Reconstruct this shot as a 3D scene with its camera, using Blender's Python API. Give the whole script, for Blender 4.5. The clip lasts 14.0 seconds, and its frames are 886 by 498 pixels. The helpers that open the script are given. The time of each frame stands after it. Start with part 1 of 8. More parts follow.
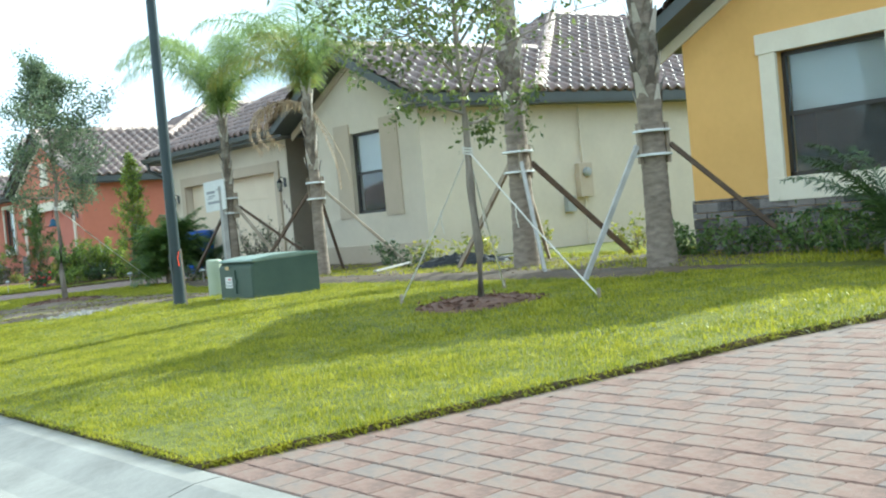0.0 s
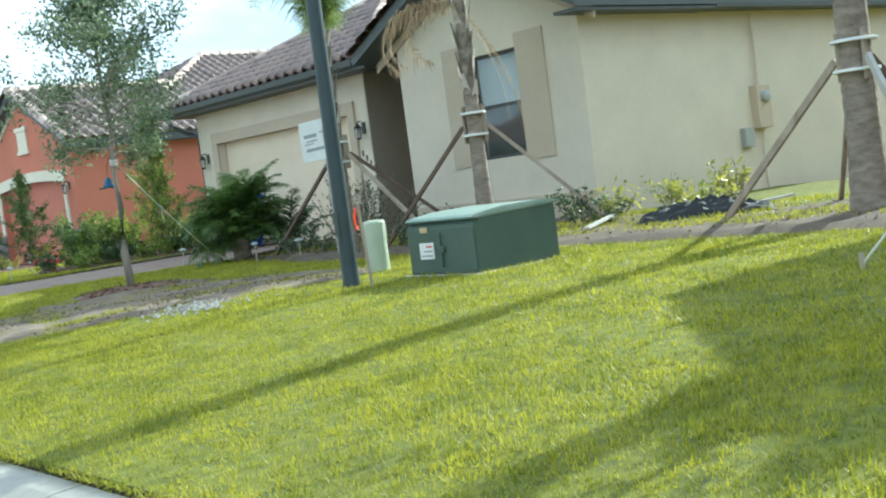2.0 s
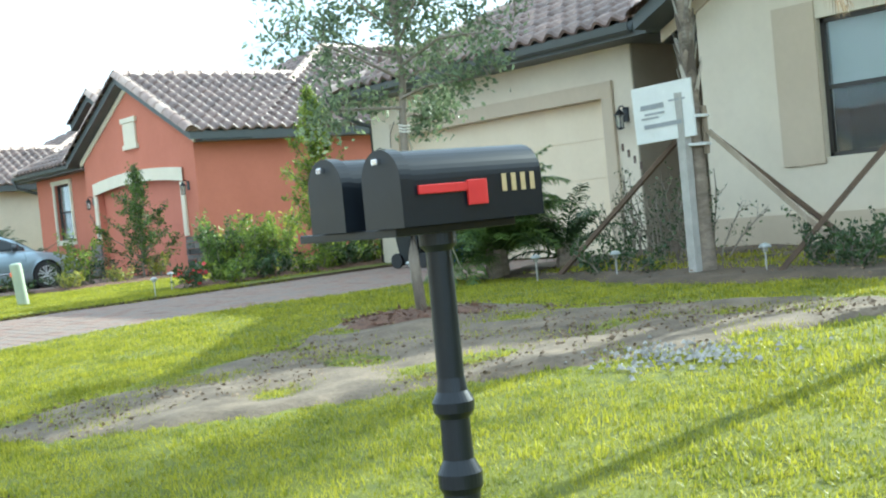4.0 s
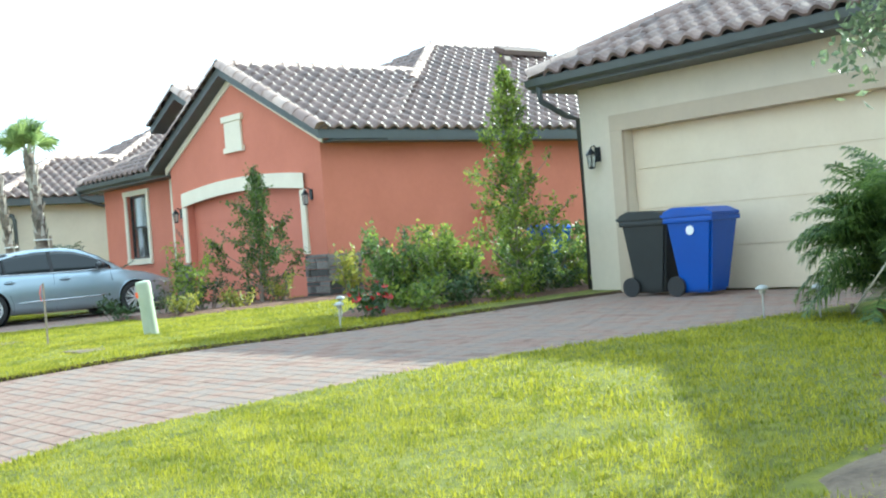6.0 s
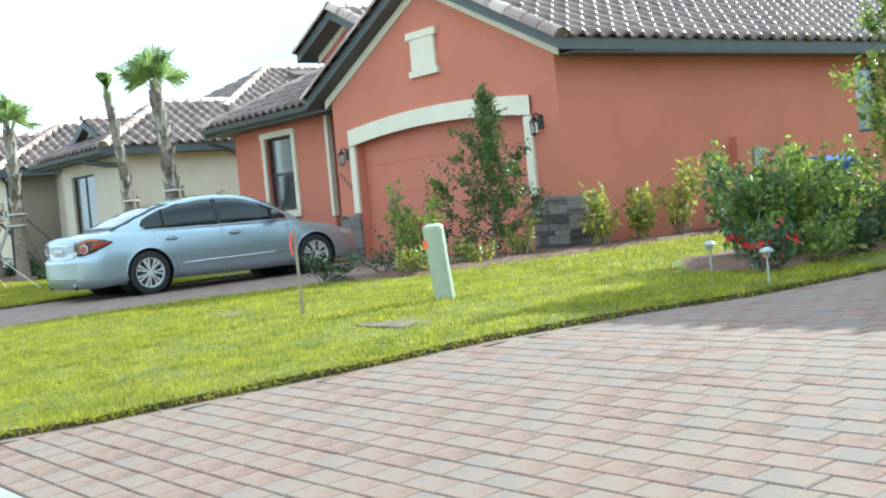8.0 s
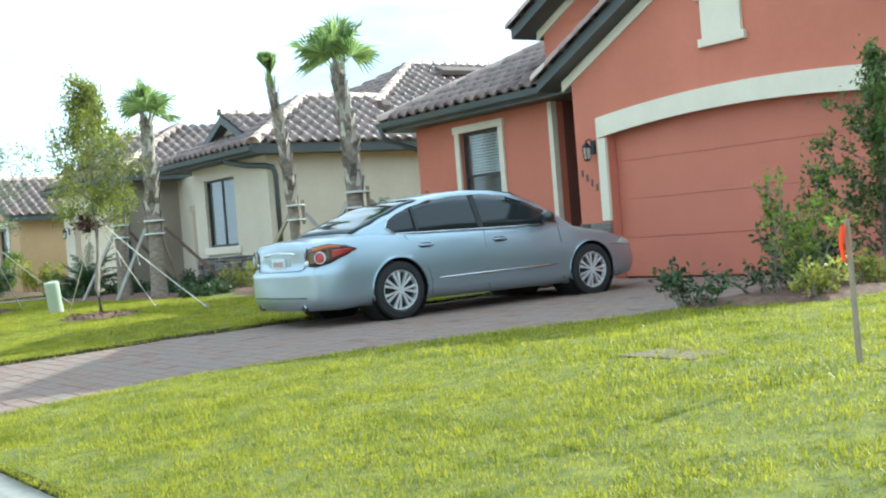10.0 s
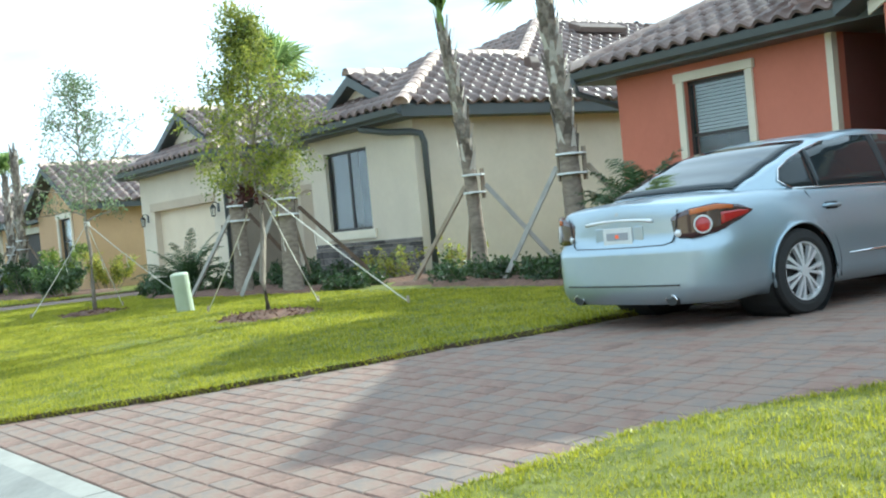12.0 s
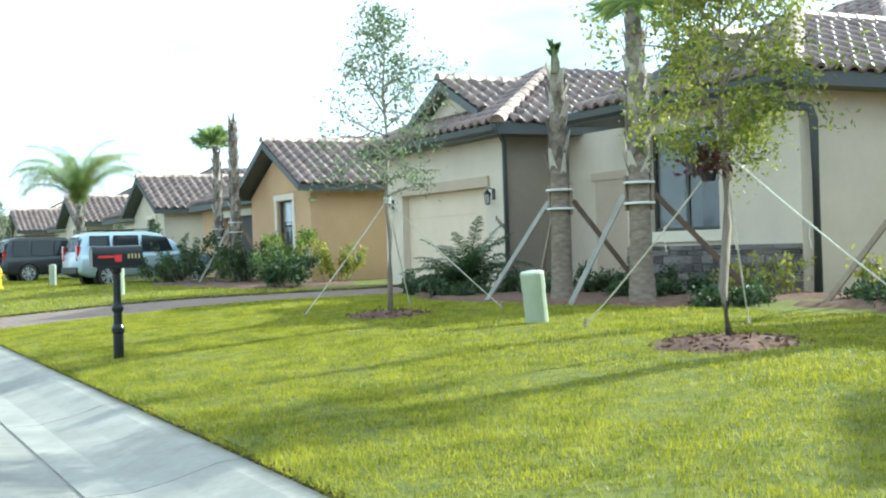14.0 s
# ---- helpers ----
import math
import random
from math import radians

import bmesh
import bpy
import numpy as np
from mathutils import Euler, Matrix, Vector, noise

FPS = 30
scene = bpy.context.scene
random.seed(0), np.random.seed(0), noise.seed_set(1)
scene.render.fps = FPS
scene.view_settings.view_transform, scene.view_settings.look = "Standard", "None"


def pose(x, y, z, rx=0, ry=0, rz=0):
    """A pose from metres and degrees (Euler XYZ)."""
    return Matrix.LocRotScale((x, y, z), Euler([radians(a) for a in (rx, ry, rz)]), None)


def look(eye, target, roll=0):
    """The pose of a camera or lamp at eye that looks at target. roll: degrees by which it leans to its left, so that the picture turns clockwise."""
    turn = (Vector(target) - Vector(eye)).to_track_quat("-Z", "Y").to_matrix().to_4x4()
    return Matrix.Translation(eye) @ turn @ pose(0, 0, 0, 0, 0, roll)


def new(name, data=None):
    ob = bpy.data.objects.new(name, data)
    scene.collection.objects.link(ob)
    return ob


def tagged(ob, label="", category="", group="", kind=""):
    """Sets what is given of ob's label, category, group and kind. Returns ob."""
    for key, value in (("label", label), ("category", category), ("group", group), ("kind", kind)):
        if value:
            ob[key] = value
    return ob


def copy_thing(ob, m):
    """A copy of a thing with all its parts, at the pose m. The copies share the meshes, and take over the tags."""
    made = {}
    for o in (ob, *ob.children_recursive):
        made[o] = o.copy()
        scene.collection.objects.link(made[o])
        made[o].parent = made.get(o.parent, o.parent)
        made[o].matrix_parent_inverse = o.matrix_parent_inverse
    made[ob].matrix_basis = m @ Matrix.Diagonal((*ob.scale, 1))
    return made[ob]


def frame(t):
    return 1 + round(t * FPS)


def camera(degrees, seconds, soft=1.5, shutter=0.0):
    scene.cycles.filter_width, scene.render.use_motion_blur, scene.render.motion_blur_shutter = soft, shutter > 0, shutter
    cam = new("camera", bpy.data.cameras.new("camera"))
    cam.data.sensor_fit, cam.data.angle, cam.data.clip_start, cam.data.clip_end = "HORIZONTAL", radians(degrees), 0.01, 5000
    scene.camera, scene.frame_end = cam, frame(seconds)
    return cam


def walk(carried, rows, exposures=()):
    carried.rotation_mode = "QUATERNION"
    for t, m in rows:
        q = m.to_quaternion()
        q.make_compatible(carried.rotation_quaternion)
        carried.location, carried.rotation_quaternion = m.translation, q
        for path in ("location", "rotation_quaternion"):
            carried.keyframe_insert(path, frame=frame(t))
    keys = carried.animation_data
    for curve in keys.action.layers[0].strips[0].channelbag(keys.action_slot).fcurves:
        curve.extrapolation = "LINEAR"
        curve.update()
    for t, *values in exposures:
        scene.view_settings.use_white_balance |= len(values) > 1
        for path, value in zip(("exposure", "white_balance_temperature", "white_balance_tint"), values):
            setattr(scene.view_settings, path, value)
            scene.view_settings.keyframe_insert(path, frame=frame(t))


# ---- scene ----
cam = camera(40.7, 14.0, soft=2.1)
PATH = [
    (0, (-0.627, -0.747, 1.231), (0.552, 0.868, 1.181), -5.2),
    (0.5, (-0.507, 0.778, 1.252), (0.774, 2.304, 1.078), -6.1),
    (1, (-0.374, 2.364, 1.252), (0.816, 3.962, 1.08), -7.8),
    (1.5, (-0.351, 3.85, 1.253), (0.884, 5.418, 1.13), -6.9),
    (2, (-0.233, 5.339, 1.259), (1.026, 6.888, 1.145), -7.5),
    (2.5, (-0.123, 6.858, 1.249), (1.044, 8.48, 1.166), -6.1),
    (3, (-0.07, 8.258, 1.257), (1.113, 9.869, 1.182), -6.6),
    (3.2, (-0.056, 8.81, 1.274), (1.143, 10.409, 1.197), -6.3),
    (5.3, (0.101, 14.516, 1.284), (1.358, 16.07, 1.233), -5.6),
    (5.5, (0.082, 14.948, 1.297), (1.32, 16.518, 1.238), -6.4),
    (6, (0.172, 16.296, 1.281), (1.412, 17.865, 1.272), -4.4),
    (6.5, (0.054, 17.538, 1.286), (1.285, 19.114, 1.265), -3.8),
    (7, (0.199, 18.942, 1.253), (1.4, 20.541, 1.222), -4.5),
    (7.5, (0.197, 20.349, 1.257), (1.407, 21.941, 1.228), -4.8),
    (8, (0.168, 21.721, 1.243), (1.358, 23.326, 1.174), -5.3),
    (8.5, (0.164, 23.136, 1.269), (1.319, 24.769, 1.232), -5.1),
    (9, (0.169, 24.465, 1.275), (1.368, 26.065, 1.226), -6.1),
    (9.2, (0.152, 24.978, 1.273), (1.315, 26.604, 1.231), -5.1),
    (11.3, (0.057, 30.526, 1.223), (1.178, 32.183, 1.217), -4.5),
    (11.5, (0.118, 31.05, 1.227), (1.23, 32.713, 1.228), -4.9),
    (12, (-0.072, 32.158, 1.247), (1.047, 33.816, 1.215), -5.3),
    (12.5, (-0.062, 33.377, 1.244), (1.056, 35.036, 1.238), -6.3),
    (13, (-0.047, 34.721, 1.254), (1.152, 36.322, 1.237), -5.9),
    (13.5, (-0.191, 36.151, 1.278), (0.976, 37.775, 1.238), -3.7),
    (14, (-0.288, 37.633, 1.272), (0.63, 39.411, 1.267), -1.8),
]
walk(cam, [(t, look(eye, target, roll)) for t, eye, target, roll in PATH], [(t, stops, 5050, -7) for t, stops in ((0.0, 0.82), (1.5, 0.80), (3.2, 0.95), (5.3, 1.22), (6.0, 1.2), (6.6, 1.05), (7.5, 1.03), (9.0, 0.92), (11.5, 0.87), (12.5, 0.82), (14.0, 0.86))])

# ---- world and sun ----
SUN_ELEV, SUN_AZ = 29.0, 0.5   # degrees; azimuth counted from +X towards +Y, where the sun stands
world = bpy.data.worlds.new("sky")
scene.world = world
world.use_nodes = True
wn, wl = world.node_tree.nodes, world.node_tree.links
wn.clear()
w_out = wn.new("ShaderNodeOutputWorld")
w_bg = wn.new("ShaderNodeBackground")
w_sky = wn.new("ShaderNodeTexSky")
w_sky.sky_type = "NISHITA"
w_sky.sun_disc = False
w_sky.sun_elevation = radians(SUN_ELEV)
w_sky.sun_rotation = radians(90 - SUN_AZ)
w_sky.air_density, w_sky.dust_density, w_sky.ozone_density = 1.0, 2.2, 1.0
w_bg.inputs["Strength"].default_value = 0.106
# thin broken cloud, whiter than the sky behind it
w_co = wn.new("ShaderNodeTexCoord")
w_map = wn.new("ShaderNodeMapping")
w_map.inputs["Scale"].default_value = (1.0, 1.0, 3.2)
w_noise = wn.new("ShaderNodeTexNoise")
w_noise.inputs["Scale"].default_value = 2.6
w_noise.inputs["Detail"].default_value = 7.0
w_ramp = wn.new("ShaderNodeValToRGB")
w_ramp.color_ramp.elements[0].position, w_ramp.color_ramp.elements[1].position = 0.26, 0.47
w_mix = wn.new("ShaderNodeMix")
w_mix.data_type = "RGBA"
w_mix.inputs["B"].default_value = (8.6, 8.7, 8.8, 1)
wl.new(w_co.outputs["Generated"], w_map.inputs["Vector"])
wl.new(w_map.outputs["Vector"], w_noise.inputs["Vector"])
wl.new(w_noise.outputs["Fac"], w_ramp.inputs["Fac"])
wl.new(w_ramp.outputs["Color"], w_mix.inputs["Factor"])
wl.new(w_sky.outputs["Color"], w_mix.inputs["A"])
wl.new(w_mix.outputs["Result"], w_bg.inputs["Color"])
wl.new(w_bg.outputs["Background"], w_out.inputs["Surface"])

sun_data = bpy.data.lights.new("sun", "SUN")
sun_data.energy, sun_data.angle, sun_data.color = 5.2, radians(0.6), (1.0, 0.87, 0.68)
sun = new("sun", sun_data)
_e, _a = radians(SUN_ELEV), radians(SUN_AZ)
sun.matrix_world = look((60 * math.cos(_a), 60 * math.sin(_a) + 25, 40), (60 * math.cos(_a) - math.cos(_e) * math.cos(_a), 60 * math.sin(_a) + 25 - math.cos(_e) * math.sin(_a), 40 - math.sin(_e)))


# ---- materials ----
def material(name, colour, rough=0.8, colour2=None, scale=6.0, metal=0.0, bump=0.0, bump_scale=60.0, per="", stretch=None, spec=None, coat=0.0, spread=0.75):
    """A node material: two colours mixed by noise at two scales, a fine bump, and a shift of tone per object or per island."""
    m = bpy.data.materials.new(name)
    m.use_nodes = True
    n, l = m.node_tree.nodes, m.node_tree.links
    b = n["Principled BSDF"]
    b.inputs["Roughness"].default_value, b.inputs["Metallic"].default_value = rough, metal
    if spec is not None:
        b.inputs["Specular IOR Level"].default_value = spec
    b.inputs["Coat Weight"].default_value = coat
    c2 = colour2 or tuple(c * 0.78 for c in colour)
    co = n.new("ShaderNodeTexCoord")
    vec = co.outputs["Object"]
    if stretch:
        mp = n.new("ShaderNodeMapping")
        mp.inputs["Scale"].default_value = stretch
        l.new(vec, mp.inputs["Vector"])
        vec = mp.outputs["Vector"]
    t1 = n.new("ShaderNodeTexNoise")
    t1.inputs["Scale"].default_value, t1.inputs["Detail"].default_value = scale, 6.0
    t2 = n.new("ShaderNodeTexNoise")
    t2.inputs["Scale"].default_value, t2.inputs["Detail"].default_value = scale * 9, 3.0
    l.new(vec, t1.inputs["Vector"]), l.new(vec, t2.inputs["Vector"])
    add = n.new("ShaderNodeMath")
    add.operation = "MULTIPLY_ADD"
    add.inputs[1].default_value = 0.35
    l.new(t2.outputs["Fac"], add.inputs[0]), l.new(t1.outputs["Fac"], add.inputs[2])
    fac = add.outputs[0]
    if per:
        src = n.new("ShaderNodeObjectInfo").outputs["Random"] if per == "object" else n.new("ShaderNodeNewGeometry").outputs["Random Per Island"]
        add2 = n.new("ShaderNodeMath")
        add2.operation = "MULTIPLY_ADD"
        add2.inputs[1].default_value = spread
        l.new(src, add2.inputs[0])
        sub = n.new("ShaderNodeMath")
        sub.operation = "SUBTRACT"
        sub.inputs[1].default_value = spread / 2
        l.new(fac, sub.inputs[0]), l.new(sub.outputs[0], add2.inputs[2])
        fac = add2.outputs[0]
    ramp = n.new("ShaderNodeValToRGB")
    ramp.color_ramp.elements[0].position, ramp.color_ramp.elements[1].position = 0.42, 0.92
    ramp.color_ramp.elements[0].color, ramp.color_ramp.elements[1].color = (*c2, 1), (*colour, 1)
    l.new(fac, ramp.inputs["Fac"])
    l.new(ramp.outputs["Color"], b.inputs["Base Color"])
    if bump:
        t3 = n.new("ShaderNodeTexNoise")
        t3.inputs["Scale"].default_value, t3.inputs["Detail"].default_value = bump_scale, 4.0
        l.new(vec, t3.inputs["Vector"])
        bp = n.new("ShaderNodeBump")
        bp.inputs["Strength"].default_value, bp.inputs["Distance"].default_value = bump, 0.01
        l.new(t3.outputs["Fac"], bp.inputs["Height"])
        l.new(bp.outputs["Normal"], b.inputs["Normal"])
    return m


def leaf_material(name, colour, colour2, glow=0.35, rough=0.45, spread=0.5):
    """Leaves: a tone per leaf, and light that passes through them."""
    m = material(name, colour, rough, colour2, scale=3.0, per="island", spread=spread)
    n, l = m.node_tree.nodes, m.node_tree.links
    b, out = n["Principled BSDF"], n["Material Output"]
    tr = n.new("ShaderNodeBsdfTranslucent")
    mx = n.new("ShaderNodeMixShader")
    mx.inputs["Fac"].default_value = glow
    src = b.inputs["Base Color"].links[0].from_socket
    l.new(src, tr.inputs["Color"])
    l.new(b.outputs["BSDF"], mx.inputs[1]), l.new(tr.outputs["BSDF"], mx.inputs[2])
    l.new(mx.outputs["Shader"], out.inputs["Surface"])
    return m


M = {}
M["lawn"] = material("lawn_soil", (0.20, 0.20, 0.016), 0.95, (0.06, 0.075, 0.010), 9.0, bump=1.0, bump_scale=70)
M["grass"] = leaf_material("grass_blade", (0.49, 0.455, 0.04), (0.17, 0.20, 0.018), 0.5, 0.45, 0.45)
M["grass"].node_tree.nodes["Principled BSDF"].inputs["Specular IOR Level"].default_value = 0.22
M["dirt"] = material("bare_sand", (0.23, 0.175, 0.12), 0.95, (0.065, 0.047, 0.032), 3.5, bump=1.0, bump_scale=25)
M["bed_soil"] = material("bed_soil", (0.14, 0.10, 0.065), 0.95, (0.055, 0.04, 0.026), 3.0, bump=1.0, bump_scale=30)
M["mulch"] = material("bark_mulch", (0.21, 0.115, 0.075), 0.95, (0.07, 0.04, 0.028), 14, bump=1.0, bump_scale=60)
M["asphalt"] = material("pale_asphalt", (0.34, 0.32, 0.28), 0.92, (0.22, 0.205, 0.18), 1.2, bump=0.5, bump_scale=220)
M["concrete"] = material("concrete_gutter", (0.36, 0.34, 0.30), 0.9, (0.225, 0.212, 0.187), 2.2, bump=0.3, bump_scale=90)
M["slab"] = material("concrete_slab", (0.45, 0.43, 0.39), 0.9, (0.33, 0.31, 0.28), 4, bump=0.3, bump_scale=90)
M["paver"] = material("clay_paver", (0.255, 0.165, 0.122), 0.88, (0.16, 0.103, 0.08), 3, bump=0.4, bump_scale=120, per="object", spread=0.26)
M["paver_joined"] = material("clay_paver_joined", (0.255, 0.165, 0.122), 0.88, (0.16, 0.103, 0.08), 3, bump=0.4, bump_scale=120, per="island", spread=0.26)


def blend_pavers(m):
    """Turns the two-tone ramp of a paver material into a blend of rose, tan, brown and grey clay."""
    ramp = next(n for n in m.node_tree.nodes if n.type == "VALTORGB").color_ramp
    for pos, c in ((0.54, (0.225, 0.138, 0.105)), (0.66, (0.235, 0.17, 0.132)), (0.80, (0.19, 0.153, 0.133))):
        ramp.elements.new(pos).color = (*c, 1)


blend_pavers(M["paver"]), blend_pavers(M["paver_joined"])
M["paver_bed"] = material("sand_bed", (0.10, 0.075, 0.06), 0.95, (0.06, 0.045, 0.04), 9)
M["tile"] = material("roof_tile", (0.205, 0.137, 0.112), 0.5, (0.085, 0.056, 0.047), 5, bump=0.4, bump_scale=70, per="object", spread=0.36)
M["tile_joined"] = material("roof_tile_joined", (0.205, 0.137, 0.112), 0.5, (0.085, 0.056, 0.047), 5, bump=0.4, bump_scale=70, per="island", spread=0.36)
M["cap"] = material("ridge_tile", (0.52, 0.40, 0.33), 0.6, (0.26, 0.18, 0.15), 6, bump=0.3, per="island")
M["fascia"] = material("fascia_paint", (0.095, 0.105, 0.105), 0.55, (0.075, 0.083, 0.082), 3)
M["soffit"] = material("soffit_board", (0.16, 0.16, 0.15), 0.7, (0.12, 0.12, 0.11), 3)
M["stucco_beige"] = material("beige_stucco", (0.70, 0.62, 0.49), 0.92, (0.62, 0.545, 0.43), 1.3, bump=0.5, bump_scale=110)
M["stucco_tan"] = material("tan_stucco", (0.56, 0.465, 0.345), 0.92, (0.49, 0.405, 0.30), 1.3, bump=0.5, bump_scale=110)
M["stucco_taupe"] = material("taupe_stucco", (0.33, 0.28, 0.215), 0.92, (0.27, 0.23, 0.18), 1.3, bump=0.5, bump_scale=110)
M["stucco_orange"] = material("terracotta_stucco", (0.57, 0.205, 0.132), 0.92, (0.50, 0.175, 0.11), 1.3, bump=0.5, bump_scale=110)
M["stucco_orange_shaded"] = material("shaded_terracotta_stucco", (0.17, 0.075, 0.062), 0.92, (0.14, 0.062, 0.05), 1.3, bump=0.5, bump_scale=110)
M["stucco_yellow"] = material("ochre_stucco", (0.76, 0.47, 0.15), 0.92, (0.68, 0.41, 0.125), 1.3, bump=0.5, bump_scale=110)
M["stucco_peach"] = material("peach_stucco", (0.62, 0.42, 0.235), 0.92, (0.55, 0.365, 0.20), 1.3, bump=0.5, bump_scale=110)
M["cream"] = material("cream_trim", (0.80, 0.73, 0.58), 0.85, (0.72, 0.65, 0.51), 2.5, bump=0.3, bump_scale=110)
M["door_beige"] = material("beige_garage_door", (0.74, 0.63, 0.46), 0.6, (0.68, 0.57, 0.41), 2)
M["door_orange"] = material("terracotta_garage_door", (0.53, 0.18, 0.115), 0.7, (0.48, 0.16, 0.10), 2)
M["door_dark"] = material("dark_door", (0.06, 0.045, 0.035), 0.6)
M["stone"] = material("stacked_stone", (0.26, 0.23, 0.21), 0.9, (0.085, 0.075, 0.07), 5, bump=0.9, bump_scale=35, per="island")
M["stone_p"] = material("stacked_stone_piece", (0.26, 0.23, 0.21), 0.9, (0.085, 0.075, 0.07), 5, bump=0.9, bump_scale=35, per="object")
M["frame_bronze"] = material("bronze_window_frame", (0.045, 0.04, 0.035), 0.5)
M["blind"] = material("white_shade", (0.80, 0.80, 0.78), 0.8, (0.72, 0.72, 0.70), 2)
M["room"] = material("unlit_room", (0.06, 0.058, 0.055), 0.9)
M["black"] = material("black_paint", (0.012, 0.015, 0.021), 0.28, (0.009, 0.011, 0.014), 8, spec=0.35)
M["black_matte"] = material("black_plastic", (0.022, 0.023, 0.024), 0.6)
M["weed_cloth"] = material("weed_cloth", (0.016, 0.017, 0.018), 0.75, (0.010, 0.010, 0.011), 9)
M["leaf_maroon"] = leaf_material("maroon_leaf", (0.16, 0.06, 0.055), (0.05, 0.022, 0.022), 0.3)
M["pole"] = material("dark_green_pole", (0.028, 0.045, 0.05), 0.4, (0.02, 0.032, 0.036), 5)
M["box_green"] = material("utility_green", (0.075, 0.11, 0.085), 0.5, (0.055, 0.085, 0.066), 3, bump=0.1)
M["box_top"] = material("sunlit_green", (0.30, 0.35, 0.30), 0.5, (0.17, 0.24, 0.19), 3)
M["ped_green"] = material("pale_green_plastic", (0.44, 0.48, 0.36), 0.55, (0.36, 0.41, 0.30), 4)
M["white"] = material("white_paint", (0.80, 0.80, 0.78), 0.6, (0.70, 0.70, 0.68), 6)
M["grey_bar"] = material("grey_print", (0.36, 0.37, 0.39), 0.7)
M["gold"] = material("gold_figure", (0.55, 0.42, 0.22), 0.5)
M["red"] = material("red_enamel", (0.60, 0.03, 0.03), 0.45, (0.5, 0.02, 0.02))
M["orange_flag"] = material("orange_tape", (0.95, 0.16, 0.04), 0.6, (0.85, 0.12, 0.03))
M["yellow"] = material("yellow_enamel", (0.80, 0.55, 0.02), 0.5)
M["lumber"] = material("weathered_lumber", (0.42, 0.35, 0.27), 0.85, (0.22, 0.17, 0.12), 6, stretch=(1, 1, 0.15))
M["lumber_grey"] = material("grey_lumber", (0.50, 0.48, 0.45), 0.85, (0.34, 0.32, 0.29), 6)
M["lumber_dark"] = material("wet_brown_lumber", (0.15, 0.10, 0.065), 0.8, (0.08, 0.055, 0.04), 6)
M["rope"] = material("white_rope", (0.78, 0.75, 0.68), 0.9, (0.6, 0.56, 0.5), 20)
M["strap"] = material("white_strap", (0.82, 0.82, 0.80), 0.5)
M["bark"] = material("grey_bark", (0.34, 0.29, 0.235), 0.95, (0.15, 0.125, 0.10), 9, bump=0.9, bump_scale=40, stretch=(1, 1, 0.3))
M["palm_bark"] = material("palm_bark", (0.34, 0.28, 0.22), 0.95, (0.14, 0.11, 0.085), 7, bump=1.0, bump_scale=30, stretch=(1, 1, 2.5))
M["boot"] = material("palm_boot", (0.56, 0.51, 0.44), 0.75, (0.12, 0.095, 0.075), 7, bump=0.8, per="island")
M["leaf_oak"] = leaf_material("oak_leaf", (0.24, 0.28, 0.07), (0.075, 0.11, 0.03), 0.5)
M["leaf_oak_grey"] = leaf_material("grey_oak_leaf", (0.29, 0.35, 0.17), (0.11, 0.155, 0.08), 0.5)
M["leaf_oak_dense"] = leaf_material("dense_oak_leaf", (0.28, 0.335, 0.18), (0.10, 0.14, 0.082), 0.52)
M["leaf_gold"] = leaf_material("golden_oak_leaf", (0.4, 0.4, 0.06), (0.12, 0.165, 0.035), 0.55)
M["leaf_palm"] = leaf_material("palm_leaflet", (0.40, 0.48, 0.16), (0.16, 0.23, 0.075), 0.65)
M["leaf_palm_yellow"] = leaf_material("yellowing_leaflet", (0.42, 0.38, 0.09), (0.20, 0.22, 0.05), 0.45)
M["leaf_dead"] = leaf_material("dead_frond", (0.50, 0.39, 0.25), (0.26, 0.18, 0.11), 0.3, 0.8)
M["leaf_hedge"] = leaf_material("hedge_leaf", (0.36, 0.43, 0.065), (0.085, 0.14, 0.03), 0.55)
M["leaf_mid"] = leaf_material("mid_green_leaf", (0.2, 0.28, 0.065), (0.055, 0.1, 0.03), 0.45)
M["leaf_dark"] = leaf_material("dark_leaf", (0.085, 0.135, 0.04), (0.025, 0.05, 0.018), 0.3)
M["litter"] = material("dry_leaf_litter", (0.26, 0.19, 0.125), 0.9, (0.12, 0.085, 0.055), 4, per="island")
M["leaf_croton"] = leaf_material("yellow_croton_leaf", (0.55, 0.50, 0.09), (0.17, 0.21, 0.04), 0.4)
M["leaf_red"] = leaf_material("red_flower", (0.65, 0.05, 0.05), (0.35, 0.03, 0.03), 0.3)
M["blue_bin"] = material("blue_plastic", (0.008, 0.075, 0.40), 0.45, (0.006, 0.06, 0.34), 3)
M["feeder_blue"] = material("dull_blue_plastic", (0.03, 0.11, 0.22), 0.5)
M["vent"] = material("brown_vent_metal", (0.14, 0.095, 0.075), 0.6)
M["black_bin"] = material("charcoal_plastic", (0.022, 0.026, 0.026), 0.55)
M["car_paint"] = material("silver_car_paint", (0.365, 0.445, 0.505), 0.34, (0.345, 0.42, 0.48), 2, metal=0.75, coat=0.8)
M["car_blue"] = material("pale_blue_car_paint", (0.42, 0.52, 0.58), 0.3, (0.40, 0.50, 0.56), 2, metal=0.6, coat=0.5)
M["car_dark"] = material("dark_car_paint", (0.03, 0.033, 0.038), 0.3, None, 2, metal=0.3, coat=0.5)
M["tyre"] = material("tyre_rubber", (0.022, 0.022, 0.022), 0.8)
